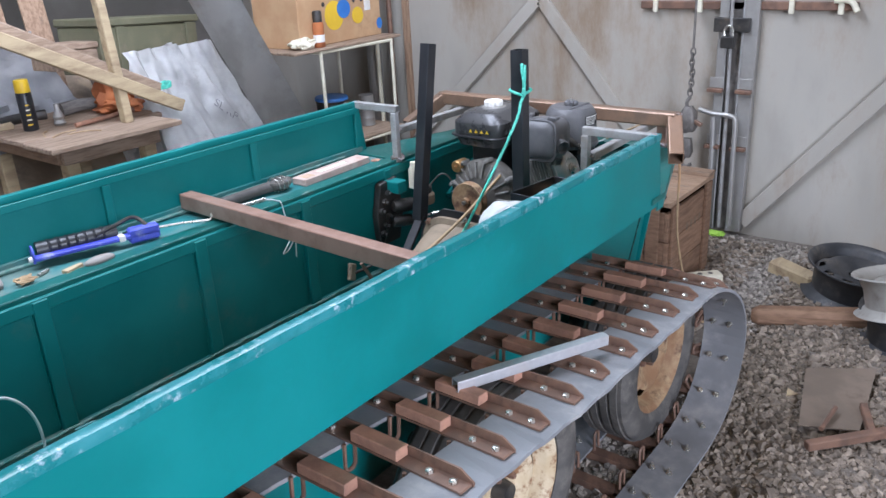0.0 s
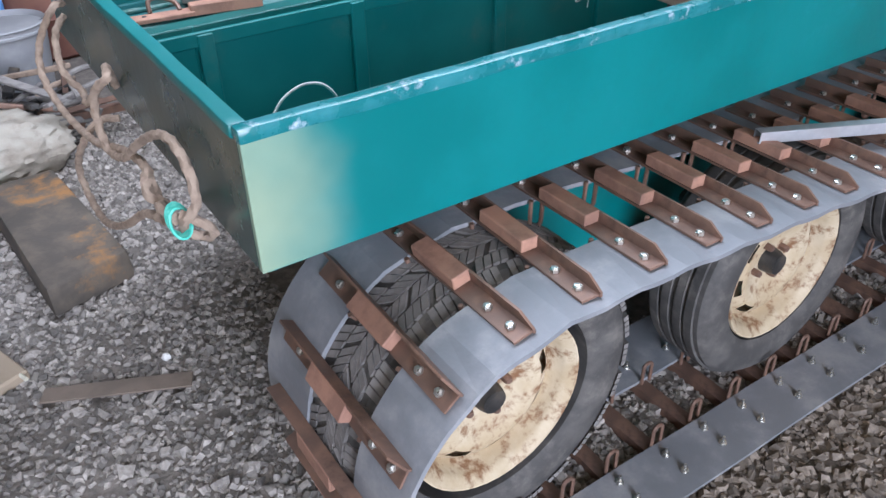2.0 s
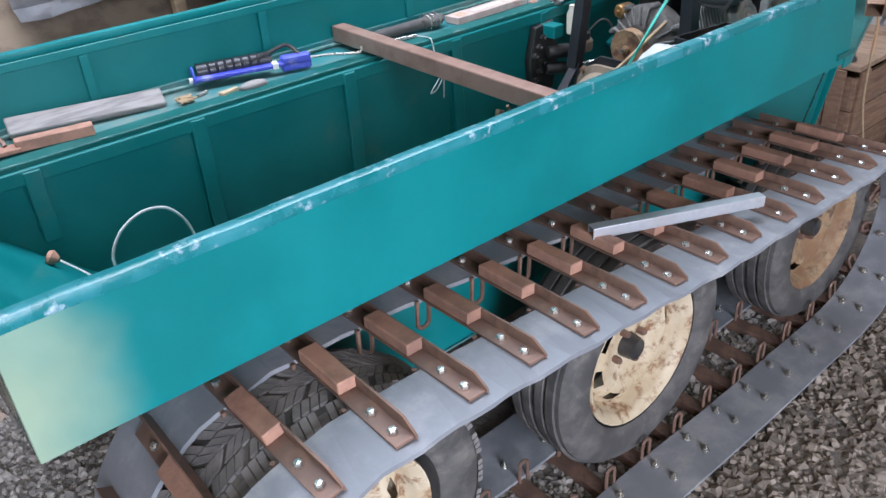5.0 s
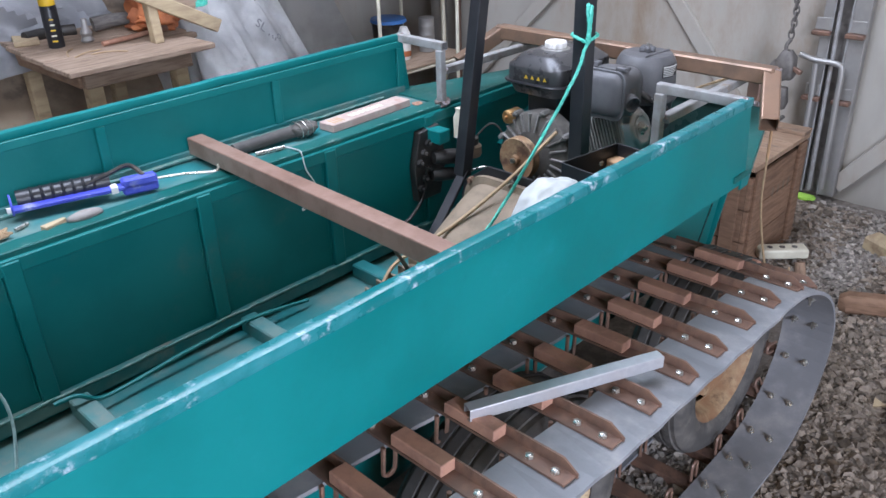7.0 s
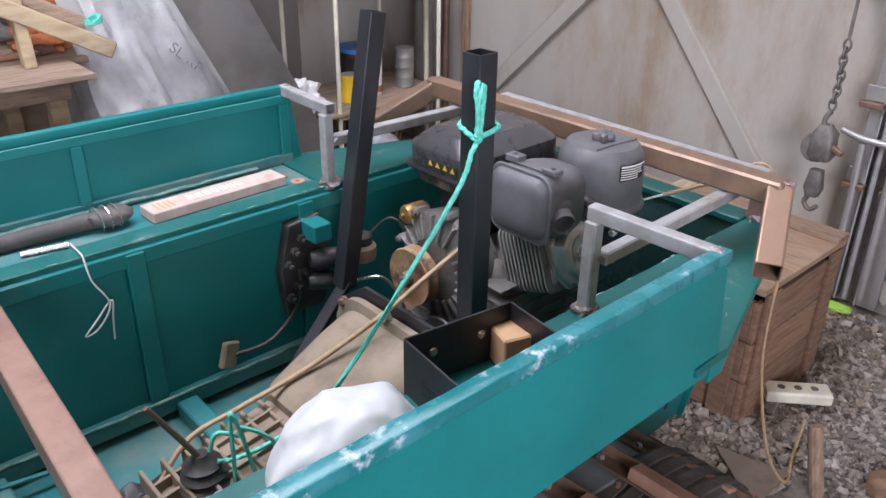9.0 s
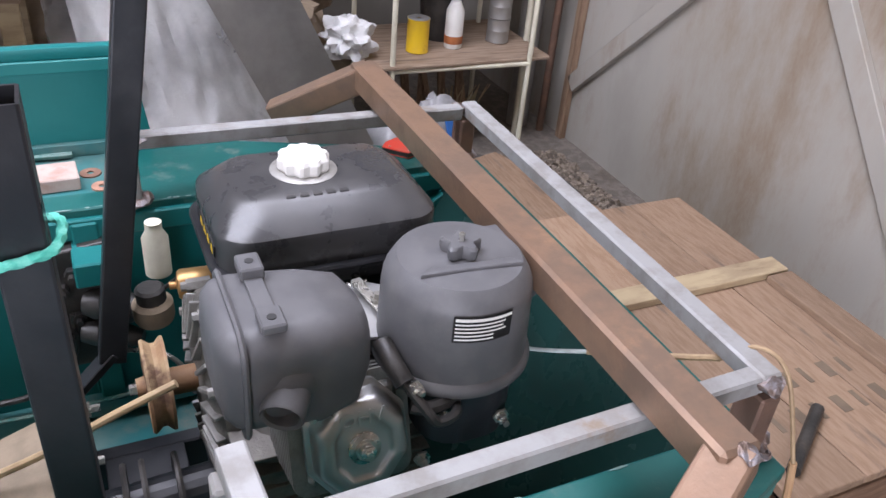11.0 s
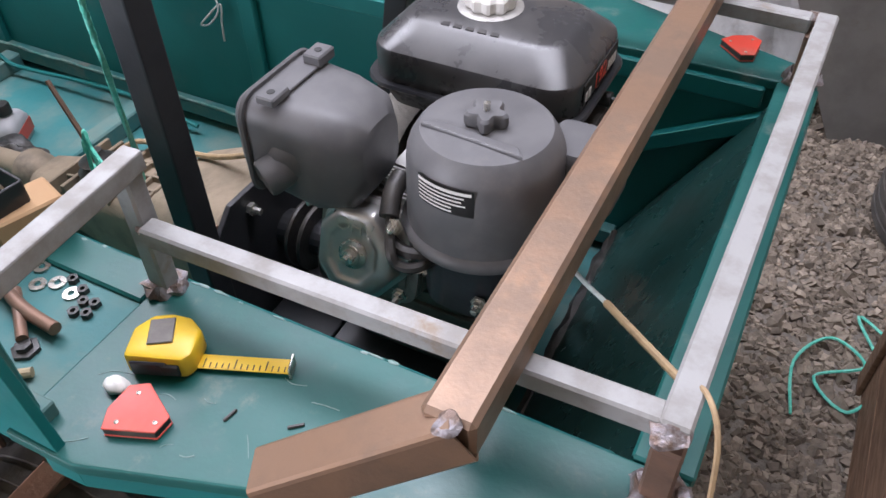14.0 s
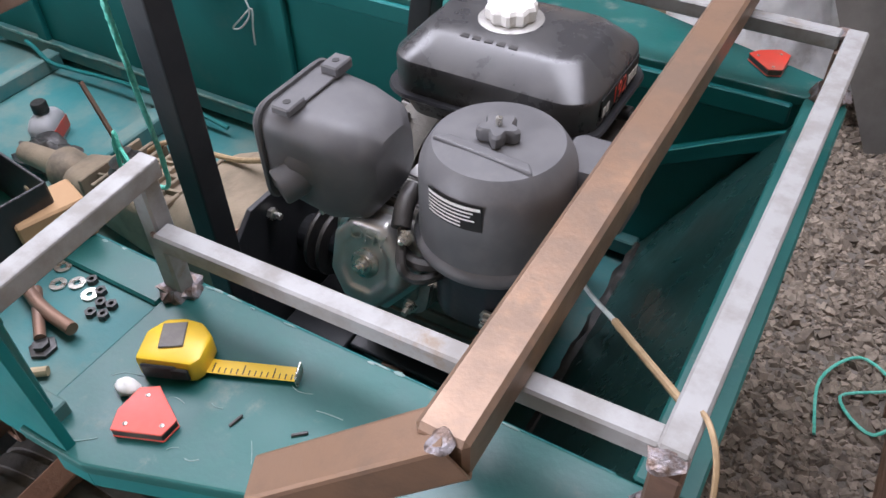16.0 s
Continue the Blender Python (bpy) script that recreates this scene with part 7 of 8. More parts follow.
single("wrench_head", blob((1.99, 2.63, TZ + 0.02), (0.035, 0.03, 0.02), 0.3, 2, 3, 1.0, -0.018), RUST, "rusty wrench jaw on the table", "wrench", smooth=True)
single("leather_sheath", sweep([(1.82, 2.92, TZ + 0.03), (1.92, 2.90, TZ + 0.04), (2.02, 2.86, TZ + 0.035)], 0.034, 10, taper=0.7), GREYWOOD, "brown round leather case on the table", "case", smooth=True)
single("orange_cloth", blob((2.02, 2.74, TZ + 0.03), (0.10, 0.12, 0.04), 0.6, 2.2, 4, 3.0, -0.028), ORANGE, "dirty orange cloth heap on the table", "cloth", smooth=True)
single("table_plank", bar((1.50, 2.86, TZ + 0.012), (1.58, 3.12, TZ + 0.012), 0.10, 0.022, 0.003), PALEWOOD, "short plank lying on the table", "plank")
for i, (x, y, a) in enumerate(((1.60, 2.50, 20), (1.66, 2.44, -30), (1.56, 2.58, 60))):
    single("wire_scrap", at(pose(x, y, TZ + 0.003, 0, 0, a), sweep([(-0.07, 0, 0), (0, 0.012, 0.003), (0.07, 0, 0)], 0.003, 6)), CANE, "thin pale stick on the table", "stick", "sticks on the table")

# stored heap of stones and sheets behind the table
rng = random.Random(5)
heap = bmesh.new()
bmesh.ops.create_grid(heap, x_segments=60, y_segments=40, size=1)
for v in heap.verts:
    x, y = 1.88 + 1.22 * v.co.x, 3.45 + 0.85 * v.co.y
    rise = max(0, min(1, (y - 2.62) / 0.9))
    v.co = Vector((x, y, -0.06 + rise * (0.98 + 0.12 * noise.noise(Vector((x * 2, y * 2, 0)))) + 0.07 * noise.noise(Vector((x * 6, y * 6, 2))) * rise))
tagged(part("rubble_heap", heap, CLAY, smooth=True), "heap of earth and stored rubble covered with sheets", "heap", kind="stuff")
for i in range(26):
    x, y = rng.uniform(2.25, 3.0), rng.uniform(2.50, 2.85)
    z = max(0.03, (y - 2.45) * 1.5 + rng.uniform(-0.05, 0.15)) if i > 8 else rng.uniform(0.25, 0.7)
    s_ = rng.uniform(0.09, 0.17)
    single("rubble_stone", blob((x, y + 0.08, z), (s_ * 1.2, s_ * 0.8, s_ * 0.6), 0.45, 1.5, 2, i * 1.3), CLAY, "tan rough stone in the stored heap", "stone", "stones in the heap")
poly_a = sheet([(2.04, 2.66, 1.14), (2.56, 2.66, 1.14), (2.84, 2.28, 0.12), (2.16, 2.28, 0.12)], 44, 50, 0.05, 5.0, 0.002, 2.0)
single("polythene_sheet", poly_a, POLY, "crumpled silvery polythene sheet with printed letters hanging over the heap", "plastic sheet", smooth=True)
t_ = bpy.data.curves.new("sheet_print", "FONT")
t_.body, t_.size = "SL RP", 0.062
tx = new("sheet_print", t_)
me_ = bpy.data.meshes.new_from_object(tx.evaluated_get(bpy.context.evaluated_depsgraph_get()))
bpy.data.objects.remove(tx)
for k, (px, pz) in enumerate(((2.40, 0.84), (2.52, 0.62))):
    lt = bmesh.new()
    lt.from_mesh(me_)
    yy = 2.28 + (pz - 0.12) / 0.98 * 0.38 - 0.055
    lt.transform(Matrix.Translation((px, yy, pz)) @ Matrix.Rotation(radians(68), 4, "X") @ Matrix.Rotation(radians(-48), 4, "Z"))
    single("sheet_print", lt, PAILGREY, "grey stamped letters on the polythene sheet", "print")
poly_b = sheet([(2.0, 2.95, 1.05), (2.35, 2.7, 1.15), (2.30, 2.5, 0.55), (2.02, 2.7, 0.45)], 24, 24, 0.07, 4, 0.002, 8.0)
single("polythene_sheet", poly_b, POLY, "grey creased polythene film over the heap", "plastic sheet", smooth=True)
poly_c = sheet([(0.75, 3.15, 1.1), (1.9, 3.2, 1.25), (2.0, 2.95, 0.75), (0.8, 3.0, 0.7)], 40, 20, 0.09, 5, 0.003, 5.0)
single("grey_tarpaulin", poly_c, PAILGREY, "dull grey-green tarpaulin over the heap", "tarpaulin", smooth=True)
single("blue_cover", sheet([(0.7, 3.5, 1.5), (1.35, 3.55, 1.5), (1.4, 3.3, 0.9), (0.7, 3.3, 0.9)], 20, 16, 0.05, 5, 0.003, 3.0), BLUE, "blue plastic cover hanging over the heap", "plastic cover", smooth=True)
single("orange_rag", blob((2.03, 2.78, 0.93), (0.09, 0.07, 0.12), 0.6, 2.2, 4, 7.0), ORANGE, "orange cloth hanging in the heap", "cloth", smooth=True)
# leaning curved metal sheet
cs = bmesh.new()
g_ = []
for i in range(9):
    row = []
    for j in range(25):
        u, v = i / 8 - 0.5, j / 24
        row.append(cs.verts.new((3.02 - 0.80 * v + 0.05 * v * v + u * 0.235, 2.18 + 0.05 * (1 - 4 * u * u) + 0.12 * v, -0.03 + 1.55 * v + u * 0.10)))
    g_.append(row)
for i in range(8):
    for j in range(24):
        cs.faces.new((g_[i][j], g_[i + 1][j], g_[i + 1][j + 1], g_[i][j + 1]))
bmesh.ops.solidify(cs, geom=cs.faces[:], thickness=0.004)
single("curved_metal_sheet", cs, GALV, "dull grey curved metal sheet leaning against the heap", "metal sheet", smooth=True)
# long olive box, small crate, timbers
am = thing("olive_box", (2.35, 3.05, 0.98), "olive green wooden military-style box lying on the heap", "box")
m = pose(2.36, 3.02, 1.0, 0, 4, 14)
part("body", at(m, box(-0.40, 0.30, -0.14, 0.14, 0, 0.23, 0.006)), KHAKI, am)
part("lid", at(m, box(-0.41, 0.31, -0.15, 0.15, 0.232, 0.27, 0.006)), KHAKI, am)
for x in (-0.3, 0.2):
    part("batten", at(m, box(x, x + 0.05, -0.156, -0.14, 0.0, 0.23, 0.003)), KHAKI, am)
cr = thing("small_wood_box", (1.80, 2.72, 1.12), "small brown wooden box on the heap", "box")
m = pose(1.80, 2.74, 1.10, 0, 3, 10)
part("body", at(m, box(-0.12, 0.12, -0.08, 0.08, 0, 0.085, 0.004)), WOOD, cr)
part("lid", at(m, box(-0.125, 0.125, -0.085, 0.085, 0.087, 0.115, 0.004)), WOOD, cr)
single("pale_timber", dent(bar((1.22, 2.52, 1.40), (2.165, 2.43, 0.885), 0.05, 0.06, 0.004), 0.003, 9), PALEWOOD, "long pale yellow timber leaning down over the heap", "timber")
single("mossy_timber", dent(bar((1.25, 2.57, 1.44), (2.10, 2.50, 0.975), 0.06, 0.05, 0.006), 0.006, 12), WOOD, "dark dusty board on the leaning timber", "timber")
single("upright_stake", dent(bar((1.885, 2.46, TZ), (1.86, 2.50, 1.75), 0.05, 0.04, 0.004), 0.003, 9), PALEWOOD, "pale wooden stake standing on the table", "stake")
tc = [(2.12 + 0.045 * math.cos(i * 0.8), 2.50 + 0.03 * math.sin(i * 0.8), 0.985 + 0.012 * math.sin(i * 1.7)) for i in range(26)]
single("green_cord_coil", sweep(tc, 0.0055, 6, per=4), GREENROPE, "coil of green cord on the timber", "cord", smooth=True)
for i in range(5):
    x = 1.1 + i * 0.22
    single("stored_board", dent(bar((x, 3.25, 0.9), (x + 0.15, 3.7, 1.9), 0.12, 0.025, 0.003), 0.004, 8, i), WOOD_Z, "old board leaning on the wall", "board", "boards on the wall")

# metal rack in the corner
rack = thing("metal_rack", (3.5, 2.75, GROUND_Z), "white painted tube rack with boards, cluttered", "rack")
for x, y in ((3.20, 2.52), (3.80, 2.50), (3.20, 2.98), (3.80, 2.98)):
    part("leg", rod((x, y, GROUND_Z), (x, y, 1.0 if y > 2.6 else 0.995), 0.011, 10), CREAM, rack, smooth=True)
for z in (0.985, 0.40):
    part("front_tube", rod((3.20, 2.52, z), (3.80, 2.50, z), 0.010, 10), CREAM, rack, smooth=True)
    part("side_tube", rod((3.20, 2.52, z), (3.20, 2.98, z), 0.010, 10), CREAM, rack, smooth=True)
    part("side_tube", rod((3.80, 2.50, z), (3.80, 2.98, z), 0.010, 10), CREAM, rack, smooth=True)
    part("shelf_board", box(3.12 if z < 0.9 else 2.98, 3.90, 2.50, 3.02, z + 0.011, z + 0.026, 0.003), WOOD, rack)
cbx = thing("cardboard_box", (3.60, 2.80, 1.012), "brown cardboard fruit box with yellow printed shapes", "box")
m = pose(3.60, 2.80, 1.012, 0, 0, 4)
part("carton", at(m, box(-0.50, 0.26, -0.18, 0.18, 0, 0.30, 0.004)), CARD, cbx)
for x, z, w, h in ((-0.19, 0.16, 0.085, 0.085), (0.03, 0.14, 0.055, 0.05)):
    part("yellow_print", at(m @ Matrix.Translation((x, -0.1815, z)), prism([(w * math.cos(a), h * math.sin(a)) for a in [2 * math.pi * i / 20 for i in range(20)]], 0, 0.001, m=Matrix.Rotation(radians(90), 4, "X"))), PRINT_Y, cbx)
part("blue_print", at(m @ Matrix.Translation((-0.10, -0.183, 0.19)), prism([(0.062 * math.cos(a), 0.055 * math.sin(a)) for a in [2 * math.pi * i / 20 for i in range(20)]], 0, 0.001, m=Matrix.Rotation(radians(90), 4, "X"))), BLUE, cbx)
part("white_label", at(m, box(0.10, 0.16, -0.1825, -0.181, 0.16, 0.24)), WHITE, cbx)
part("blue_print", at(m @ Matrix.Translation((0.24, -0.182, 0.07)), prism([(0.028 * math.cos(a), 0.035 * math.sin(a)) for a in [2 * math.pi * i / 16 for i in range(16)]], 0, 0.001, m=Matrix.Rotation(radians(90), 4, "X"))), BLUE, cbx)
for x in (0.0, 0.075, -0.28):
    part("vent_hole", at(m @ Matrix.Translation((x, -0.182, 0.23)), prism([(0.014 * math.cos(a), 0.014 * math.sin(a)) for a in [2 * math.pi * i / 14 for i in range(14)]], 0, 0.001, m=Matrix.Rotation(radians(90), 4, "X"))), INK, cbx)
sc = thing("spray_can", (3.22, 2.56, 1.012), "orange spray can with a black cap on the rack", "spray can")
part("body", lathe([(0.030, 0.0), (0.033, 0.004), (0.033, 0.13), (0.026, 0.145)], (3.24, 2.56, 1.012), (3.24, 2.56, 2), 20), ORANGE, sc, smooth=True)
part("cap", lathe([(0.027, 0.14), (0.028, 0.20), (0.024, 0.206), (0.0001, 0.206)], (3.24, 2.56, 1.012), (3.24, 2.56, 2), 20), OILY, sc, smooth=True)
part("white_label", lathe([(0.0334, 0.03), (0.0336, 0.032), (0.0336, 0.07), (0.0334, 0.072)], (3.24, 2.56, 1.012), (3.24, 2.56, 2), 20), WHITE, sc, smooth=True)
single("pale_rag", blob((3.14, 2.60, 1.04), (0.08, 0.06, 0.035), 0.6, 2.4, 3, 4.0, -0.027), CREAM, "pale crumpled rag on the rack", "rag", smooth=True)
yc = thing("paint_can", (3.36, 2.66, 0.428), "yellow paint can on the lower shelf", "paint can")
part("body", lathe([(0.045, 0.0), (0.047, 0.004), (0.045, 0.008), (0.045, 0.13), (0.047, 0.135)], (3.36, 2.66, 0.428), (3.36, 2.66, 2), 24), YELLOW, yc, smooth=True)
part("lid", lathe([(0.046, 0.135), (0.040, 0.138), (0.0001, 0.134)], (3.36, 2.66, 0.428), (3.36, 2.66, 2), 24), GALV, yc, smooth=True)
pb = thing("spray_bottle", (3.53, 2.68, 0.428), "white plastic bottle with an orange neck on the shelf", "bottle")
part("body", lathe([(0.036, 0.0), (0.038, 0.006), (0.038, 0.15), (0.02, 0.19), (0.0001, 0.192)], (3.53, 2.68, 0.428), (3.53, 2.68, 2), 20), WHITE, pb, smooth=True)
part("neck_band", lathe([(0.0385, 0.02), (0.0388, 0.022), (0.0388, 0.05), (0.0385, 0.052)], (3.53, 2.68, 0.428), (3.53, 2.68, 2), 20), ORANGE, pb, smooth=True)
dp = thing("dark_pail", (3.53, 2.82, 0.428), "dark pail with a round blue lid on the shelf", "pail")
part("shell", lathe([(0.08, 0.0), (0.095, 0.2), (0.098, 0.2)], (3.53, 2.82, 0.428), (3.53, 2.82, 2), 24), OILY, dp, smooth=True)
part("lid", lathe([(0.10, 0.0), (0.11, 0.004), (0.105, 0.022), (0.05, 0.028), (0.0001, 0.028)], (3.53, 2.81, 0.63), (3.53, 2.80, 1), 28), BLUE, dp, "blue lid", smooth=True)
for k, z in enumerate((0.428, 0.53)):
    tn = thing("tin_can", (3.76, 2.72, z), "dull silver tin can, stacked on the shelf", "can", "stacked cans")
    part("body", lathe([(0.048, 0.0), (0.05, 0.003), (0.048, 0.008), (0.048, 0.05), (0.049, 0.052), (0.048, 0.054), (0.048, 0.092), (0.05, 0.097), (0.05, 0.1)], (3.76, 2.72, z), (3.76, 2.72, 3), 24), GALV, tn, smooth=True)
    part("lid", lathe([(0.049, 0.098), (0.043, 0.0985), (0.0001, 0.097)], (3.76, 2.72, z), (3.76, 2.72, 3), 24), CREAM, tn, smooth=True)
single("crumpled_film", blob((3.06, 2.64, 0.50), (0.09, 0.08, 0.08), 0.8, 2.6, 4, 2.0, -0.07), POLY, "crumpled pale packing film on the shelf", "film", smooth=True)
single("grey_drainpipe", rod((3.98, 2.82, GROUND_Z), (3.98, 2.82, 3.4), 0.05, 20), GALV, "grey vertical pipe in the corner", "pipe", smooth=True)
single("white_pole", rod((3.90, 2.70, GROUND_Z), (3.90, 2.74, 2.6), 0.014, 10), CREAM, "thin white pole standing by the rack", "pole", smooth=True)
single("brown_pole", rod((4.05, 2.72, GROUND_Z), (4.05, 2.72, 3.4), 0.018, 10), RUST, "thin brown pipe on the wall corner", "pipe", smooth=True)
for i in range(6):
    x = 3.40 + 0.06 * i
    single("wood_scrap", dent(bar((x, 2.78 + 0.03 * (i % 2), GROUND_Z), (x + 0.05 * math.sin(i * 2.1), 2.90, 0.36), 0.035, 0.02, 0.003), 0.004, 12, i), WOOD_Z, "old stick standing under the rack", "stick", "sticks under the rack")
gr = bmesh.new()
for i in range(14):
    a = rng.uniform(-0.7, 0.7)
    sweep([(3.50 + 0.01 * i, 2.66, 0.0), (3.50 + 0.01 * i + 0.05 * a, 2.64, 0.16), (3.50 + 0.01 * i + 0.12 * a, 2.62 - 0.03 * abs(a), 0.28)], 0.006, 5, bm=gr, taper=0.3)
tagged(part("dry_grass_bundle", gr, PALEWOOD), "bundle of dry yellow stalks under the rack", "dry stalks", kind="stuff")

# ---- in front of the bow: rope, sack, scrap box, cans, tyres, board ----
rope = thing("hemp_rope", (-0.063, 0.55, 0.60), "thick tan hemp rope looped through holes in the end board", "rope")
LAY = {"n": 9, "per": 12, "twist": 170, "lobes": 0.16}
part("strand", sweep([(-0.006, 1.06, 0.90), (-0.035, 1.03, 0.90), (-0.075, 1.07, 0.82), (-0.092, 1.05, 0.755), (-0.085, 0.97, 0.705), (-0.075, 0.83, 0.70), (-0.068, 0.68, 0.725), (-0.055, 0.53, 0.77), (-0.050, 0.44, 0.79), (-0.050, 0.37, 0.80),
                      (-0.050, 0.33, 0.765), (-0.054, 0.27, 0.755), (-0.058, 0.20, 0.785)], 0.0078, **LAY), ROPE, rope, smooth=True)
part("strand", sweep([(-0.006, 0.685, 0.83), (-0.030, 0.60, 0.90), (-0.045, 0.535, 0.905), (-0.065, 0.58, 0.865), (-0.070, 0.60, 0.80), (-0.068, 0.57, 0.755), (-0.060, 0.48, 0.775), (-0.048, 0.40, 0.83), (-0.036, 0.30, 0.885), (-0.030, 0.225, 0.90),
                      (-0.030, 0.165, 0.875), (-0.034, 0.150, 0.83), (-0.050, 0.170, 0.795), (-0.045, 0.205, 0.76), (-0.020, 0.19, 0.745), (-0.012, 0.165, 0.765), (-0.030, 0.165, 0.79), (-0.052, 0.185, 0.80)], 0.0078, **LAY), ROPE, rope, smooth=True)
part("strand", sweep([(-0.006, 0.74, 0.74), (-0.045, 0.76, 0.735), (-0.080, 0.80, 0.68), (-0.095, 0.87, 0.60), (-0.094, 0.87, 0.535), (-0.090, 0.78, 0.505), (-0.085, 0.66, 0.545), (-0.078, 0.52, 0.62), (-0.068, 0.37, 0.715), (-0.056, 0.26, 0.75), (-0.056, 0.20, 0.79)], 0.0078, **LAY), ROPE, rope, smooth=True)
part("strand", sweep([(-0.050, 0.36, 0.80), (-0.064, 0.33, 0.775), (-0.046, 0.31, 0.755), (-0.060, 0.28, 0.77), (-0.050, 0.24, 0.765)], 0.0092, **LAY), ROPE, rope, smooth=True)
part("strand", sweep([(-0.006, 1.10, 0.86), (-0.042, 1.04, 0.84), (-0.056, 0.98, 0.78), (-0.035, 0.93, 0.74), (-0.042, 0.86, 0.74), (-0.010, 0.80, 0.80)], 0.0078, **LAY), ROPE, rope, smooth=True)
part("binding", sweep([(-0.054 + 0.016 * math.cos(a), 0.182 + 0.012 * math.sin(a) + 0.0006 * i, 0.785 + 0.022 * math.sin(a)) for i, a in enumerate([0.6 * k for k in range(40)])], 0.0028, 6, per=2), GREENROPE, rope, "turquoise cord binding", smooth=True)

slab = dent(prism([(-0.30, 1.97), (-0.24, 1.22), (0.01, 1.30), (-0.06, 1.98)], GROUND_Z, GROUND_Z + 0.11, bevel=0.015), 0.014, 7, 3)
single("timber_slab", slab, SLAB, "dark weathered timber slab with an orange worn end, on the gravel", "timber", smooth=True)
single("metal_strip", dent(bar((-0.34, 0.90, GROUND_Z + 0.018), (0.0, 0.74, GROUND_Z + 0.018), 0.055, 0.006, 0.001), 0.003, 10), PLATE, "flat rusty metal strip on the gravel", "metal strip")
single("white_pebble", blob((-0.03, 0.86, GROUND_Z + 0.02), (0.012, 0.01, 0.012), 0.3, 2, 2, 1.0), WHITE, "small white scrap on the gravel", "scrap")
single("green_stick", rod((-0.46, 1.25, GROUND_Z + 0.02), (-0.36, 0.98, GROUND_Z + 0.025), 0.006, 8), CREAM, "thin pale rod lying on the gravel", "rod")
sackm = bmesh.new()
bmesh.ops.create_icosphere(sackm, subdivisions=5, radius=1)
for v in sackm.verts:
    p = v.co.copy()
    k = 1 + 0.22 * noise.noise(p * 1.8 + Vector((1, 5, 2))) - 0.18 * abs(noise.noise(p * 3.4)) + 0.05 * noise.noise(p * 8)
    v.co = Vector((p.x * 0.30, p.y * 0.20, p.z * 0.13)) * k
    v.co.z = max(v.co.z, -0.09)
sackm.transform(pose(-0.20, 2.30, 0.055, 0, 0, 18))
single("woven_sack", sackm, DIRTYSACK, "dirty white woven sack lying on the gravel", "sack", smooth=True)
# scrap box
sb = thing("scrap_box", (-0.42, 2.86, GROUND_Z), "old wooden box full of rusty scrap and tools", "box")
m = pose(-0.42, 2.86, GROUND_Z, 0, 0, 12)
for a, b in (((-0.28, -0.25), (0.28, -0.25)), ((0.28, -0.25), (0.28, 0.25)), ((0.28, 0.25), (-0.28, 0.25)), ((-0.28, 0.25), (-0.28, -0.25))):
    part("side", at(m, bar((*a, 0.10), (*b, 0.10), 0.018, 0.20, 0.003)), GREYWOOD, sb)
part("bottom", at(m, box(-0.27, 0.27, -0.24, 0.24, 0.005, 0.02)), GREYWOOD, sb)
rng = random.Random(11)
for i in range(46):
    x, y, z, a = rng.uniform(-0.24, 0.24), rng.uniform(-0.20, 0.20), rng.uniform(0.10, 0.22), rng.uniform(0, 180)
    L_ = rng.uniform(0.08, 0.2)
    mt = rng.choice([RUST, RUST, RUST_OR, OILY, GREYWOOD, PALEWOOD, WOOD])
    k = pose(x, y, z, rng.uniform(-18, 18), rng.uniform(-18, 18), a)
    if i % 3:
        b_ = bar((-L_, 0, 0), (L_, 0, 0), rng.uniform(0.015, 0.05), rng.uniform(0.01, 0.03), 0.003)
    else:
        b_ = sweep([(-L_, 0, 0), (0, rng.uniform(-0.06, 0.06), 0.02), (L_, rng.uniform(-0.04, 0.04), 0)], rng.uniform(0.006, 0.016), 7)
    single("scrap_piece", at(m @ k, b_), mt, "rusty metal or wood scrap piece in the box", "scrap", "scrap in the box")
for i in range(26):
    x, y = rng.uniform(-0.08, 0.22), rng.uniform(2.30, 2.72)
    L_ = rng.uniform(0.1, 0.24)
    b_ = bar((-L_, 0, 0), (L_, 0, 0), rng.uniform(0.02, 0.05), rng.uniform(0.012, 0.035), 0.003) if i % 3 else sweep([(-L_, 0, 0), (0, 0.06, 0.03), (L_, -0.02, 0)], 0.012, 7)
    single("scrap_piece", at(pose(x, y, rng.uniform(0.02, 0.24), rng.uniform(-30, 30), rng.uniform(-30, 30), rng.uniform(0, 180)), b_), rng.choice([RUST, OILY, RUST, GREYWOOD, ROPE]), "rusty bar or dirty rope end in the scrap heap", "scrap", "scrap heap")
single("lamp_bulb", lathe([(0.0001, 0.0), (0.02, 0.006), (0.03, 0.03), (0.022, 0.055), (0.014, 0.065), (0.014, 0.10), (0.0001, 0.10)], (-0.21, 2.72, 0.25), (-0.10, 2.70, 0.29), 18), CREAM, "pale round bulb-like knob on the scrap", "knob", smooth=True)
# jerrycan, pail, blue can, drum
jc = thing("jerrycan", (-0.42, 3.32, GROUND_Z), "dusty dark green plastic jerrycan", "jerrycan")
m = pose(-0.42, 3.32, GROUND_Z + 0.02, 0, -4, 14)
part("body", loft([(-0.20, 0.20, -0.13, 0.13, 0.05, 0.0), (-0.215, 0.215, -0.14, 0.14, 0.06, 0.03), (-0.215, 0.215, -0.14, 0.14, 0.06, 0.36), (-0.19, 0.19, -0.12, 0.12, 0.06, 0.42), (-0.12, 0.12, -0.07, 0.07, 0.05, 0.44)], m=m, n=6), JERRY, jc, smooth=True)
part("handle", at(m, sweep([(-0.12, 0, 0.42), (-0.10, 0, 0.475), (0.06, 0, 0.48), (0.12, 0, 0.43)], 0.018, 9)), JERRY, jc, smooth=True)
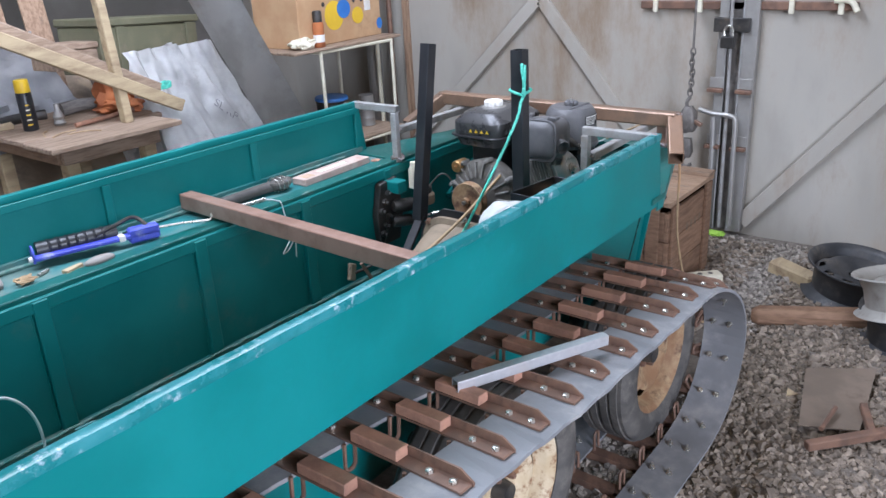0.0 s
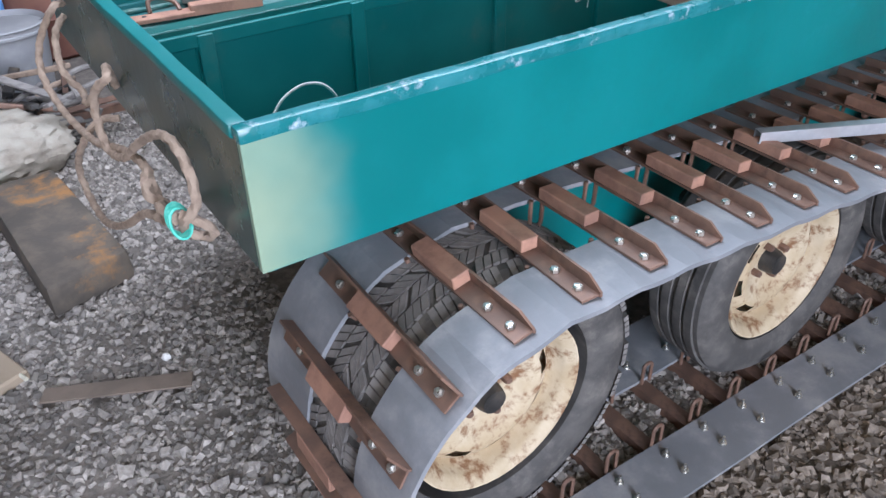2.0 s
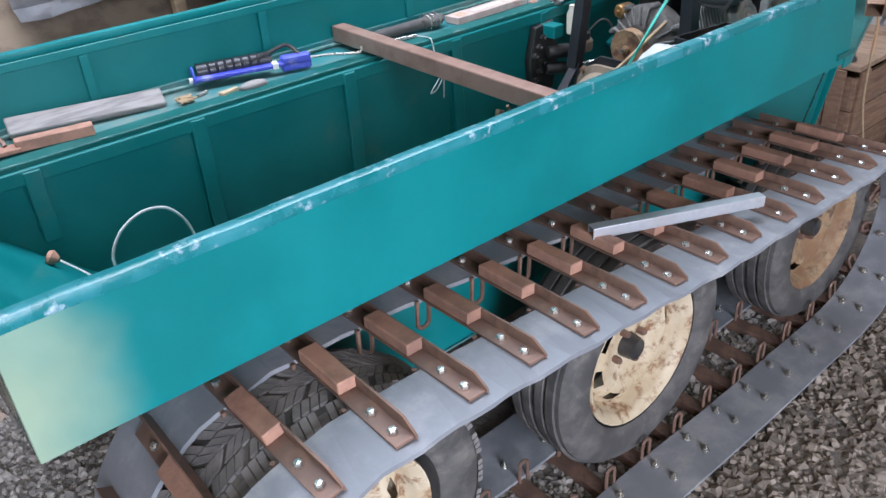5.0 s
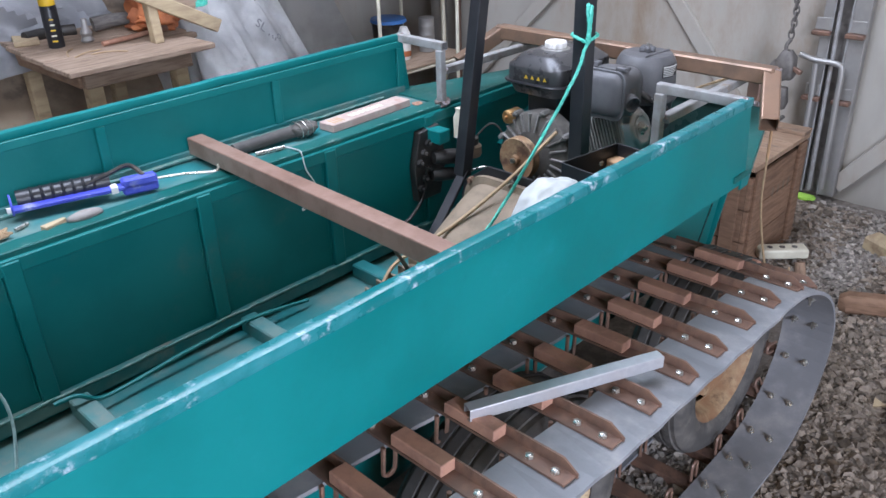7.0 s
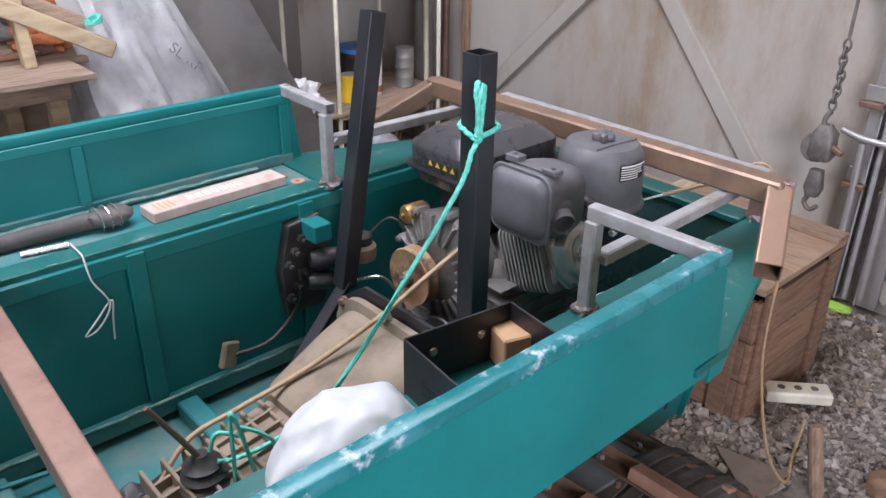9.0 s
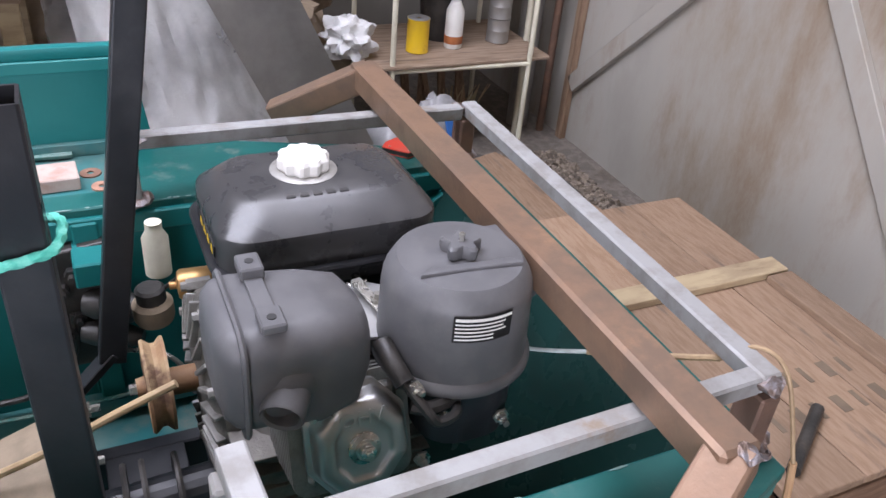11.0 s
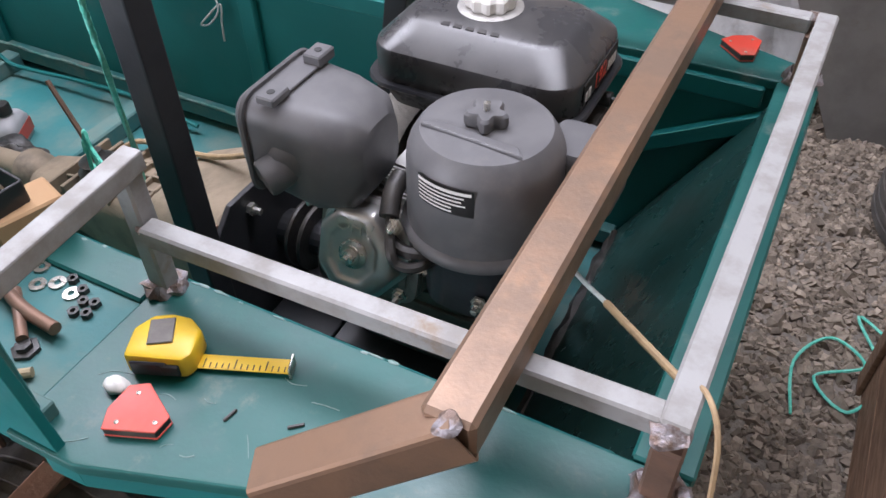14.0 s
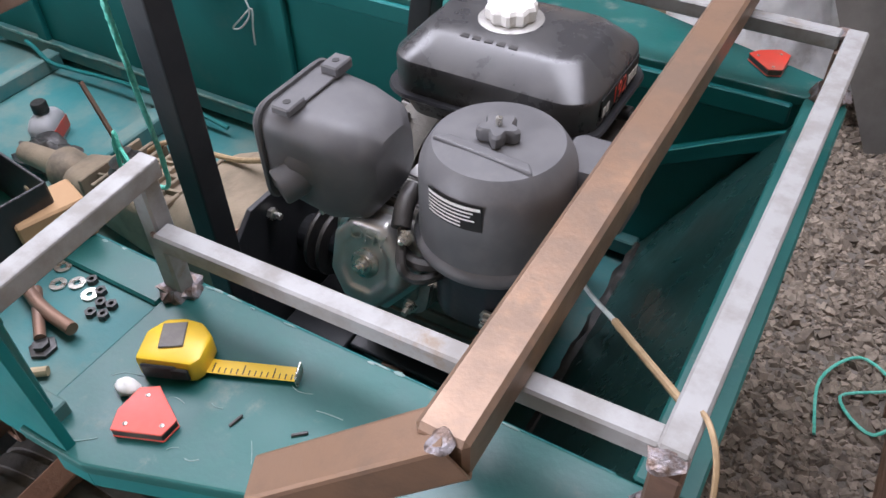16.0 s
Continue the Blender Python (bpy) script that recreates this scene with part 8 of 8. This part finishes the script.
part("cap", at(m, lathe([(0.03, 0.0), (0.03, 0.03), (0.0001, 0.032)], (-0.17, 0, 0.40), (-0.19, 0, 0.9), 18)), JERRY, jc, smooth=True)
for x in (-0.07, 0.07):
    part("rib", at(m, box(x, x + 0.012, -0.146, -0.135, 0.05, 0.34, 0.004)), JERRY, jc)
pl = thing("grey_pail", (0.0, 2.98, GROUND_Z), "grey zinc pail with a wire bail", "pail")
part("shell", lathe([(0.13, 0.0), (0.14, 0.005), (0.182, 0.355), (0.188, 0.36), (0.184, 0.365), (0.178, 0.355), (0.14, 0.03), (0.0001, 0.025)], (0.0, 2.98, GROUND_Z), (0.0, 3.0, 2), 36), PAILGREY, pl, smooth=True)
part("rim_band", lathe([(0.183, 0.325), (0.186, 0.328), (0.186, 0.338), (0.183, 0.34)], (0.0, 2.98, GROUND_Z), (0.0, 3.0, 2), 36), PAILGREY, pl, smooth=True)
part("contents", lathe([(0.172, 0.29), (0.1, 0.30), (0.0001, 0.305)], (0.0, 2.98, GROUND_Z), (0.0, 3.0, 2), 30), CREAM, pl, "pale crusted paint inside")
part("bail", sweep([(-0.15, 3.01, 0.315), (-0.07, 2.90, 0.30), (0.04, 2.91, 0.30), (0.17, 3.0, 0.318)], 0.004, 7), OILY, pl, smooth=True)
bc = thing("blue_canister", (-0.06, 3.52, GROUND_Z), "light blue plastic canister with a handle", "canister")
m = pose(-0.06, 3.52, GROUND_Z, 0, 0, 20)
pale_blue = material("light_blue_plastic", (0.16, 0.36, 0.72), (0.2, 0.42, 0.78), rough=0.45, bump=0.08)
part("body", loft([(-0.12, 0.12, -0.09, 0.09, 0.03, 0.0), (-0.125, 0.125, -0.095, 0.095, 0.035, 0.32), (-0.06, 0.06, -0.05, 0.05, 0.03, 0.38)], m=m), pale_blue, bc, smooth=True)
part("handle", at(m, sweep([(-0.09, 0, 0.34), (-0.08, 0, 0.41), (0.05, 0, 0.43), (0.10, 0, 0.35)], 0.022, 9)), pale_blue, bc, smooth=True)
dr = thing("rusty_drum", (0.28, 3.62, GROUND_Z), "red-brown rusty metal drum", "drum")
drum_m = material("red_brown_rust", (0.17, 0.07, 0.05), (0.22, 0.1, 0.07), scale=6, rough=0.75, bump=0.2, dirt=(0.12, 0.06, 0.04), dirt_scale=4)
part("shell", lathe([(0.20, 0.0), (0.225, 0.02), (0.225, 0.2), (0.232, 0.21), (0.225, 0.22), (0.225, 0.42), (0.18, 0.50), (0.07, 0.54), (0.0001, 0.545)], (0.28, 3.62, GROUND_Z), (0.28, 3.62, 2), 32), drum_m, dr, smooth=True)
part("spout", lathe([(0.035, 0.0), (0.035, 0.03), (0.0001, 0.032)], (0.36, 3.50, 0.47), (0.40, 3.42, 0.65), 16), CREAM, dr, "pale bung", smooth=True)
part("handle", sweep([(0.16, 3.52, 0.47), (0.18, 3.50, 0.53), (0.24, 3.49, 0.55), (0.28, 3.50, 0.52)], 0.01, 8), drum_m, dr, smooth=True)
single("glass_bottle", lathe([(0.06, 0.0), (0.065, 0.01), (0.06, 0.12), (0.03, 0.2), (0.02, 0.3)], (0.12, 3.66, 0.50), (0.12, 3.66, 2), 20), JERRY, "dusty green glass bottle on the drum", "bottle", smooth=True)
# stored tyres
for p, ax, r, lb in (((-0.62, 3.62, 0.29), (0.35, -1, 0.12), 0.33, "old tyre standing against the stored things"), ((-0.25, 3.95, 0.06), (0, 0, 1), 0.33, "old tyre lying in a stack"), ((-0.25, 3.95, 0.25), (0, 0, 1), 0.33, "old tyre lying in a stack"),
                     ((-0.22, 3.97, 0.44), (0, 0.05, 1), 0.33, "old tyre lying in a stack"), ((0.75, 3.70, 0.42), (0, 0, 1), 0.31, "old tyre lying on stored things"), ((0.75, 3.70, 0.24), (0, 0, 1), 0.31, "old tyre lying on stored things"),
                     ((0.75, 3.70, 0.06), (0, 0, 1), 0.31, "old tyre lying on stored things"), ((-1.05, 3.5, 0.06), (0, 0, 1), 0.32, "old tyre lying on the floor"), ((-1.05, 3.5, 0.25), (0, 0, 1), 0.32, "old tyre lying on the floor")):
    wheel("worn_car_tyre", p, ax, r, 0.18, 0, None, lb, group="stored tyres")
single("leather_bag", blob((1.05, 3.45, 0.55), (0.22, 0.15, 0.16), 0.25, 1.6, 4, 2.0), WOOD, "brown leather bag on the stored things", "bag", smooth=True)
vise = thing("hand_pump", (0.62, 3.45, 0.50), "grey metal hand pump on the tyres", "pump")
part("barrel", rod((0.60, 3.48, 0.50), (0.55, 3.42, 0.72), 0.02, 12), GALV, vise, smooth=True)
part("grip", rod((0.55, 3.45, 0.62), (0.72, 3.40, 0.64), 0.022, 12), OILY, vise, smooth=True)
part("jaw", blob((0.66, 3.44, 0.56), (0.06, 0.04, 0.05), 0.4, 2, 3, 1.0), OILY, vise, smooth=True)
# foam board on tyres, blue tub, rusty rail, post foot
fb = thing("foam_board", (-0.56, 0.93, 0.53), "yellow foam board with a tan skin, lying on stacked tyres", "foam board")
fp = [(-0.285, 0.80), (-0.30, 0.87), (-0.60, 1.32), (-0.95, 1.10), (-0.62, 0.52)]
b_ = prism([(x, y) for x, y in fp], 0.535, 0.612, bevel=0.004)
bmesh.ops.subdivide_edges(b_, edges=[e for e in b_.edges if e.calc_length() > 0.2], cuts=10)
part("core", dent(b_, 0.006, 22, 1), FOAM, fb)
part("skin", prism([(x * 0.995 - 0.003, y * 0.998 + 0.002) for x, y in fp], 0.616, 0.620), SKIN, fb)
for x, y in ((-0.40, 0.97), (-0.50, 0.83)):
    part("stain", lathe([(0.0001, 0.0006), (0.035, 0.0006), (0.035, 0)], (x, y, 0.6205), (x, y, 1), 16), WOOD, fb, "dark round stain")
disc = thing("cutting_disc", (-0.519, 0.953, 0.6215), "dark grinding disc with a red label on the foam board", "grinding disc")
part("disc", lathe([(0.0001, 0.0), (0.060, 0.0), (0.062, 0.002), (0.060, 0.004), (0.0001, 0.004)], (-0.519, 0.953, 0.6215), (-0.519, 0.953, 1), 32), OILY, disc, smooth=True)
part("red_label", lathe([(0.022, 0.0), (0.042, 0.0), (0.042, 0.0006), (0.022, 0.0006)], (-0.519, 0.953, 0.6257), (-0.519, 0.953, 1), 28, closed=True), RED, disc, "worn red printed ring")
part("bore_ring", lathe([(0.006, 0.0), (0.018, 0.0), (0.018, 0.001), (0.006, 0.001)], (-0.519, 0.953, 0.6257), (-0.519, 0.953, 1), 20, closed=True), ZINC, disc)
brush = thing("bristle_brush", (-0.553, 0.804, 0.6215), "worn wooden brush with pale bristles on the foam board", "brush")
bm_pose = pose(-0.553, 0.804, 0.6215, 0, 0, 15)
part("handle", at(bm_pose, box(-0.075, 0.05, -0.022, 0.022, 0.0, 0.030, 0.004)), PALEWOOD, brush)
tuft = bmesh.new()
for i in range(40):
    sweep([(-0.06 + 0.026 * (i % 4), 0.020 + 0.004 * (i % 3), 0.006 + 0.0022 * (i // 4)), (-0.06 + 0.028 * (i % 4), 0.046, 0.010 + 0.0026 * (i // 4))], 0.0022, 4, bm=tuft, per=1)
part("bristles", at(bm_pose, tuft), CANE, brush, "dusty yellowish bristles")
for k in range(3):
    wheel("worn_car_tyre", (-0.74, 0.97, 0.065 + k * 0.185), (0.03 * (k - 1), 0, 1), 0.285, 0.18, 0, None, "old tyre wrapped in dark film, in a stack", group="tyres under the foam board", rubber=FILM)
bt_ = thing("blue_tub", (-0.78, 2.35, GROUND_Z), "bright blue plastic tub with a grey film bag in it", "tub")
part("shell", lathe([(0.13, 0.0), (0.17, 0.34), (0.175, 0.345), (0.165, 0.34), (0.13, 0.02), (0.0001, 0.02)], (-0.78, 2.35, GROUND_Z), (-0.78, 2.35, 2), 30), BLUE, bt_, smooth=True)
part("liner", blob((-0.78, 2.35, 0.36), (0.16, 0.16, 0.10), 0.5, 2.4, 4, 6.0), PAILGREY, bt_, smooth=True)
single("rusty_channel", bar((-0.62, 1.30, 0.70), (-0.42, 2.15, GROUND_Z + 0.02), 0.06, 0.035, 0.004), RUST, "rusty steel channel leaning down to the floor", "steel channel")
single("white_conduit", sweep([(-0.62, 2.30, 0.0), (-0.64, 2.50, 0.25), (-0.70, 2.75, 0.50)], 0.008, 7), CREAM, "white plastic conduit leaning in the clutter", "conduit", smooth=True)
single("rusty_arch", sweep([(-0.52, 1.95, GROUND_Z), (-0.50, 2.0, 0.12), (-0.40, 2.05, 0.17), (-0.33, 2.05, 0.10), (-0.32, 2.03, GROUND_Z)], 0.028, 8), RUST, "rusty bent steel arch on the floor", "bracket", smooth=True)
single("brown_wedge", at(pose(-0.47, 1.45, GROUND_Z, 0, 0, 30), prism([(-0.10, -0.035), (0.10, -0.035), (0.08, 0.035), (-0.10, 0.035)], 0, 0.10, bevel=0.004)), RUST, "rusty steel block on the gravel", "block")
single("flat_stone", at(pose(-0.47, 1.08, GROUND_Z, 0, 0, 20), dent(box(-0.09, 0.09, -0.11, 0.11, 0, 0.03, 0.006), 0.008, 12)), CLAY, "flat tan stone on the gravel", "stone")
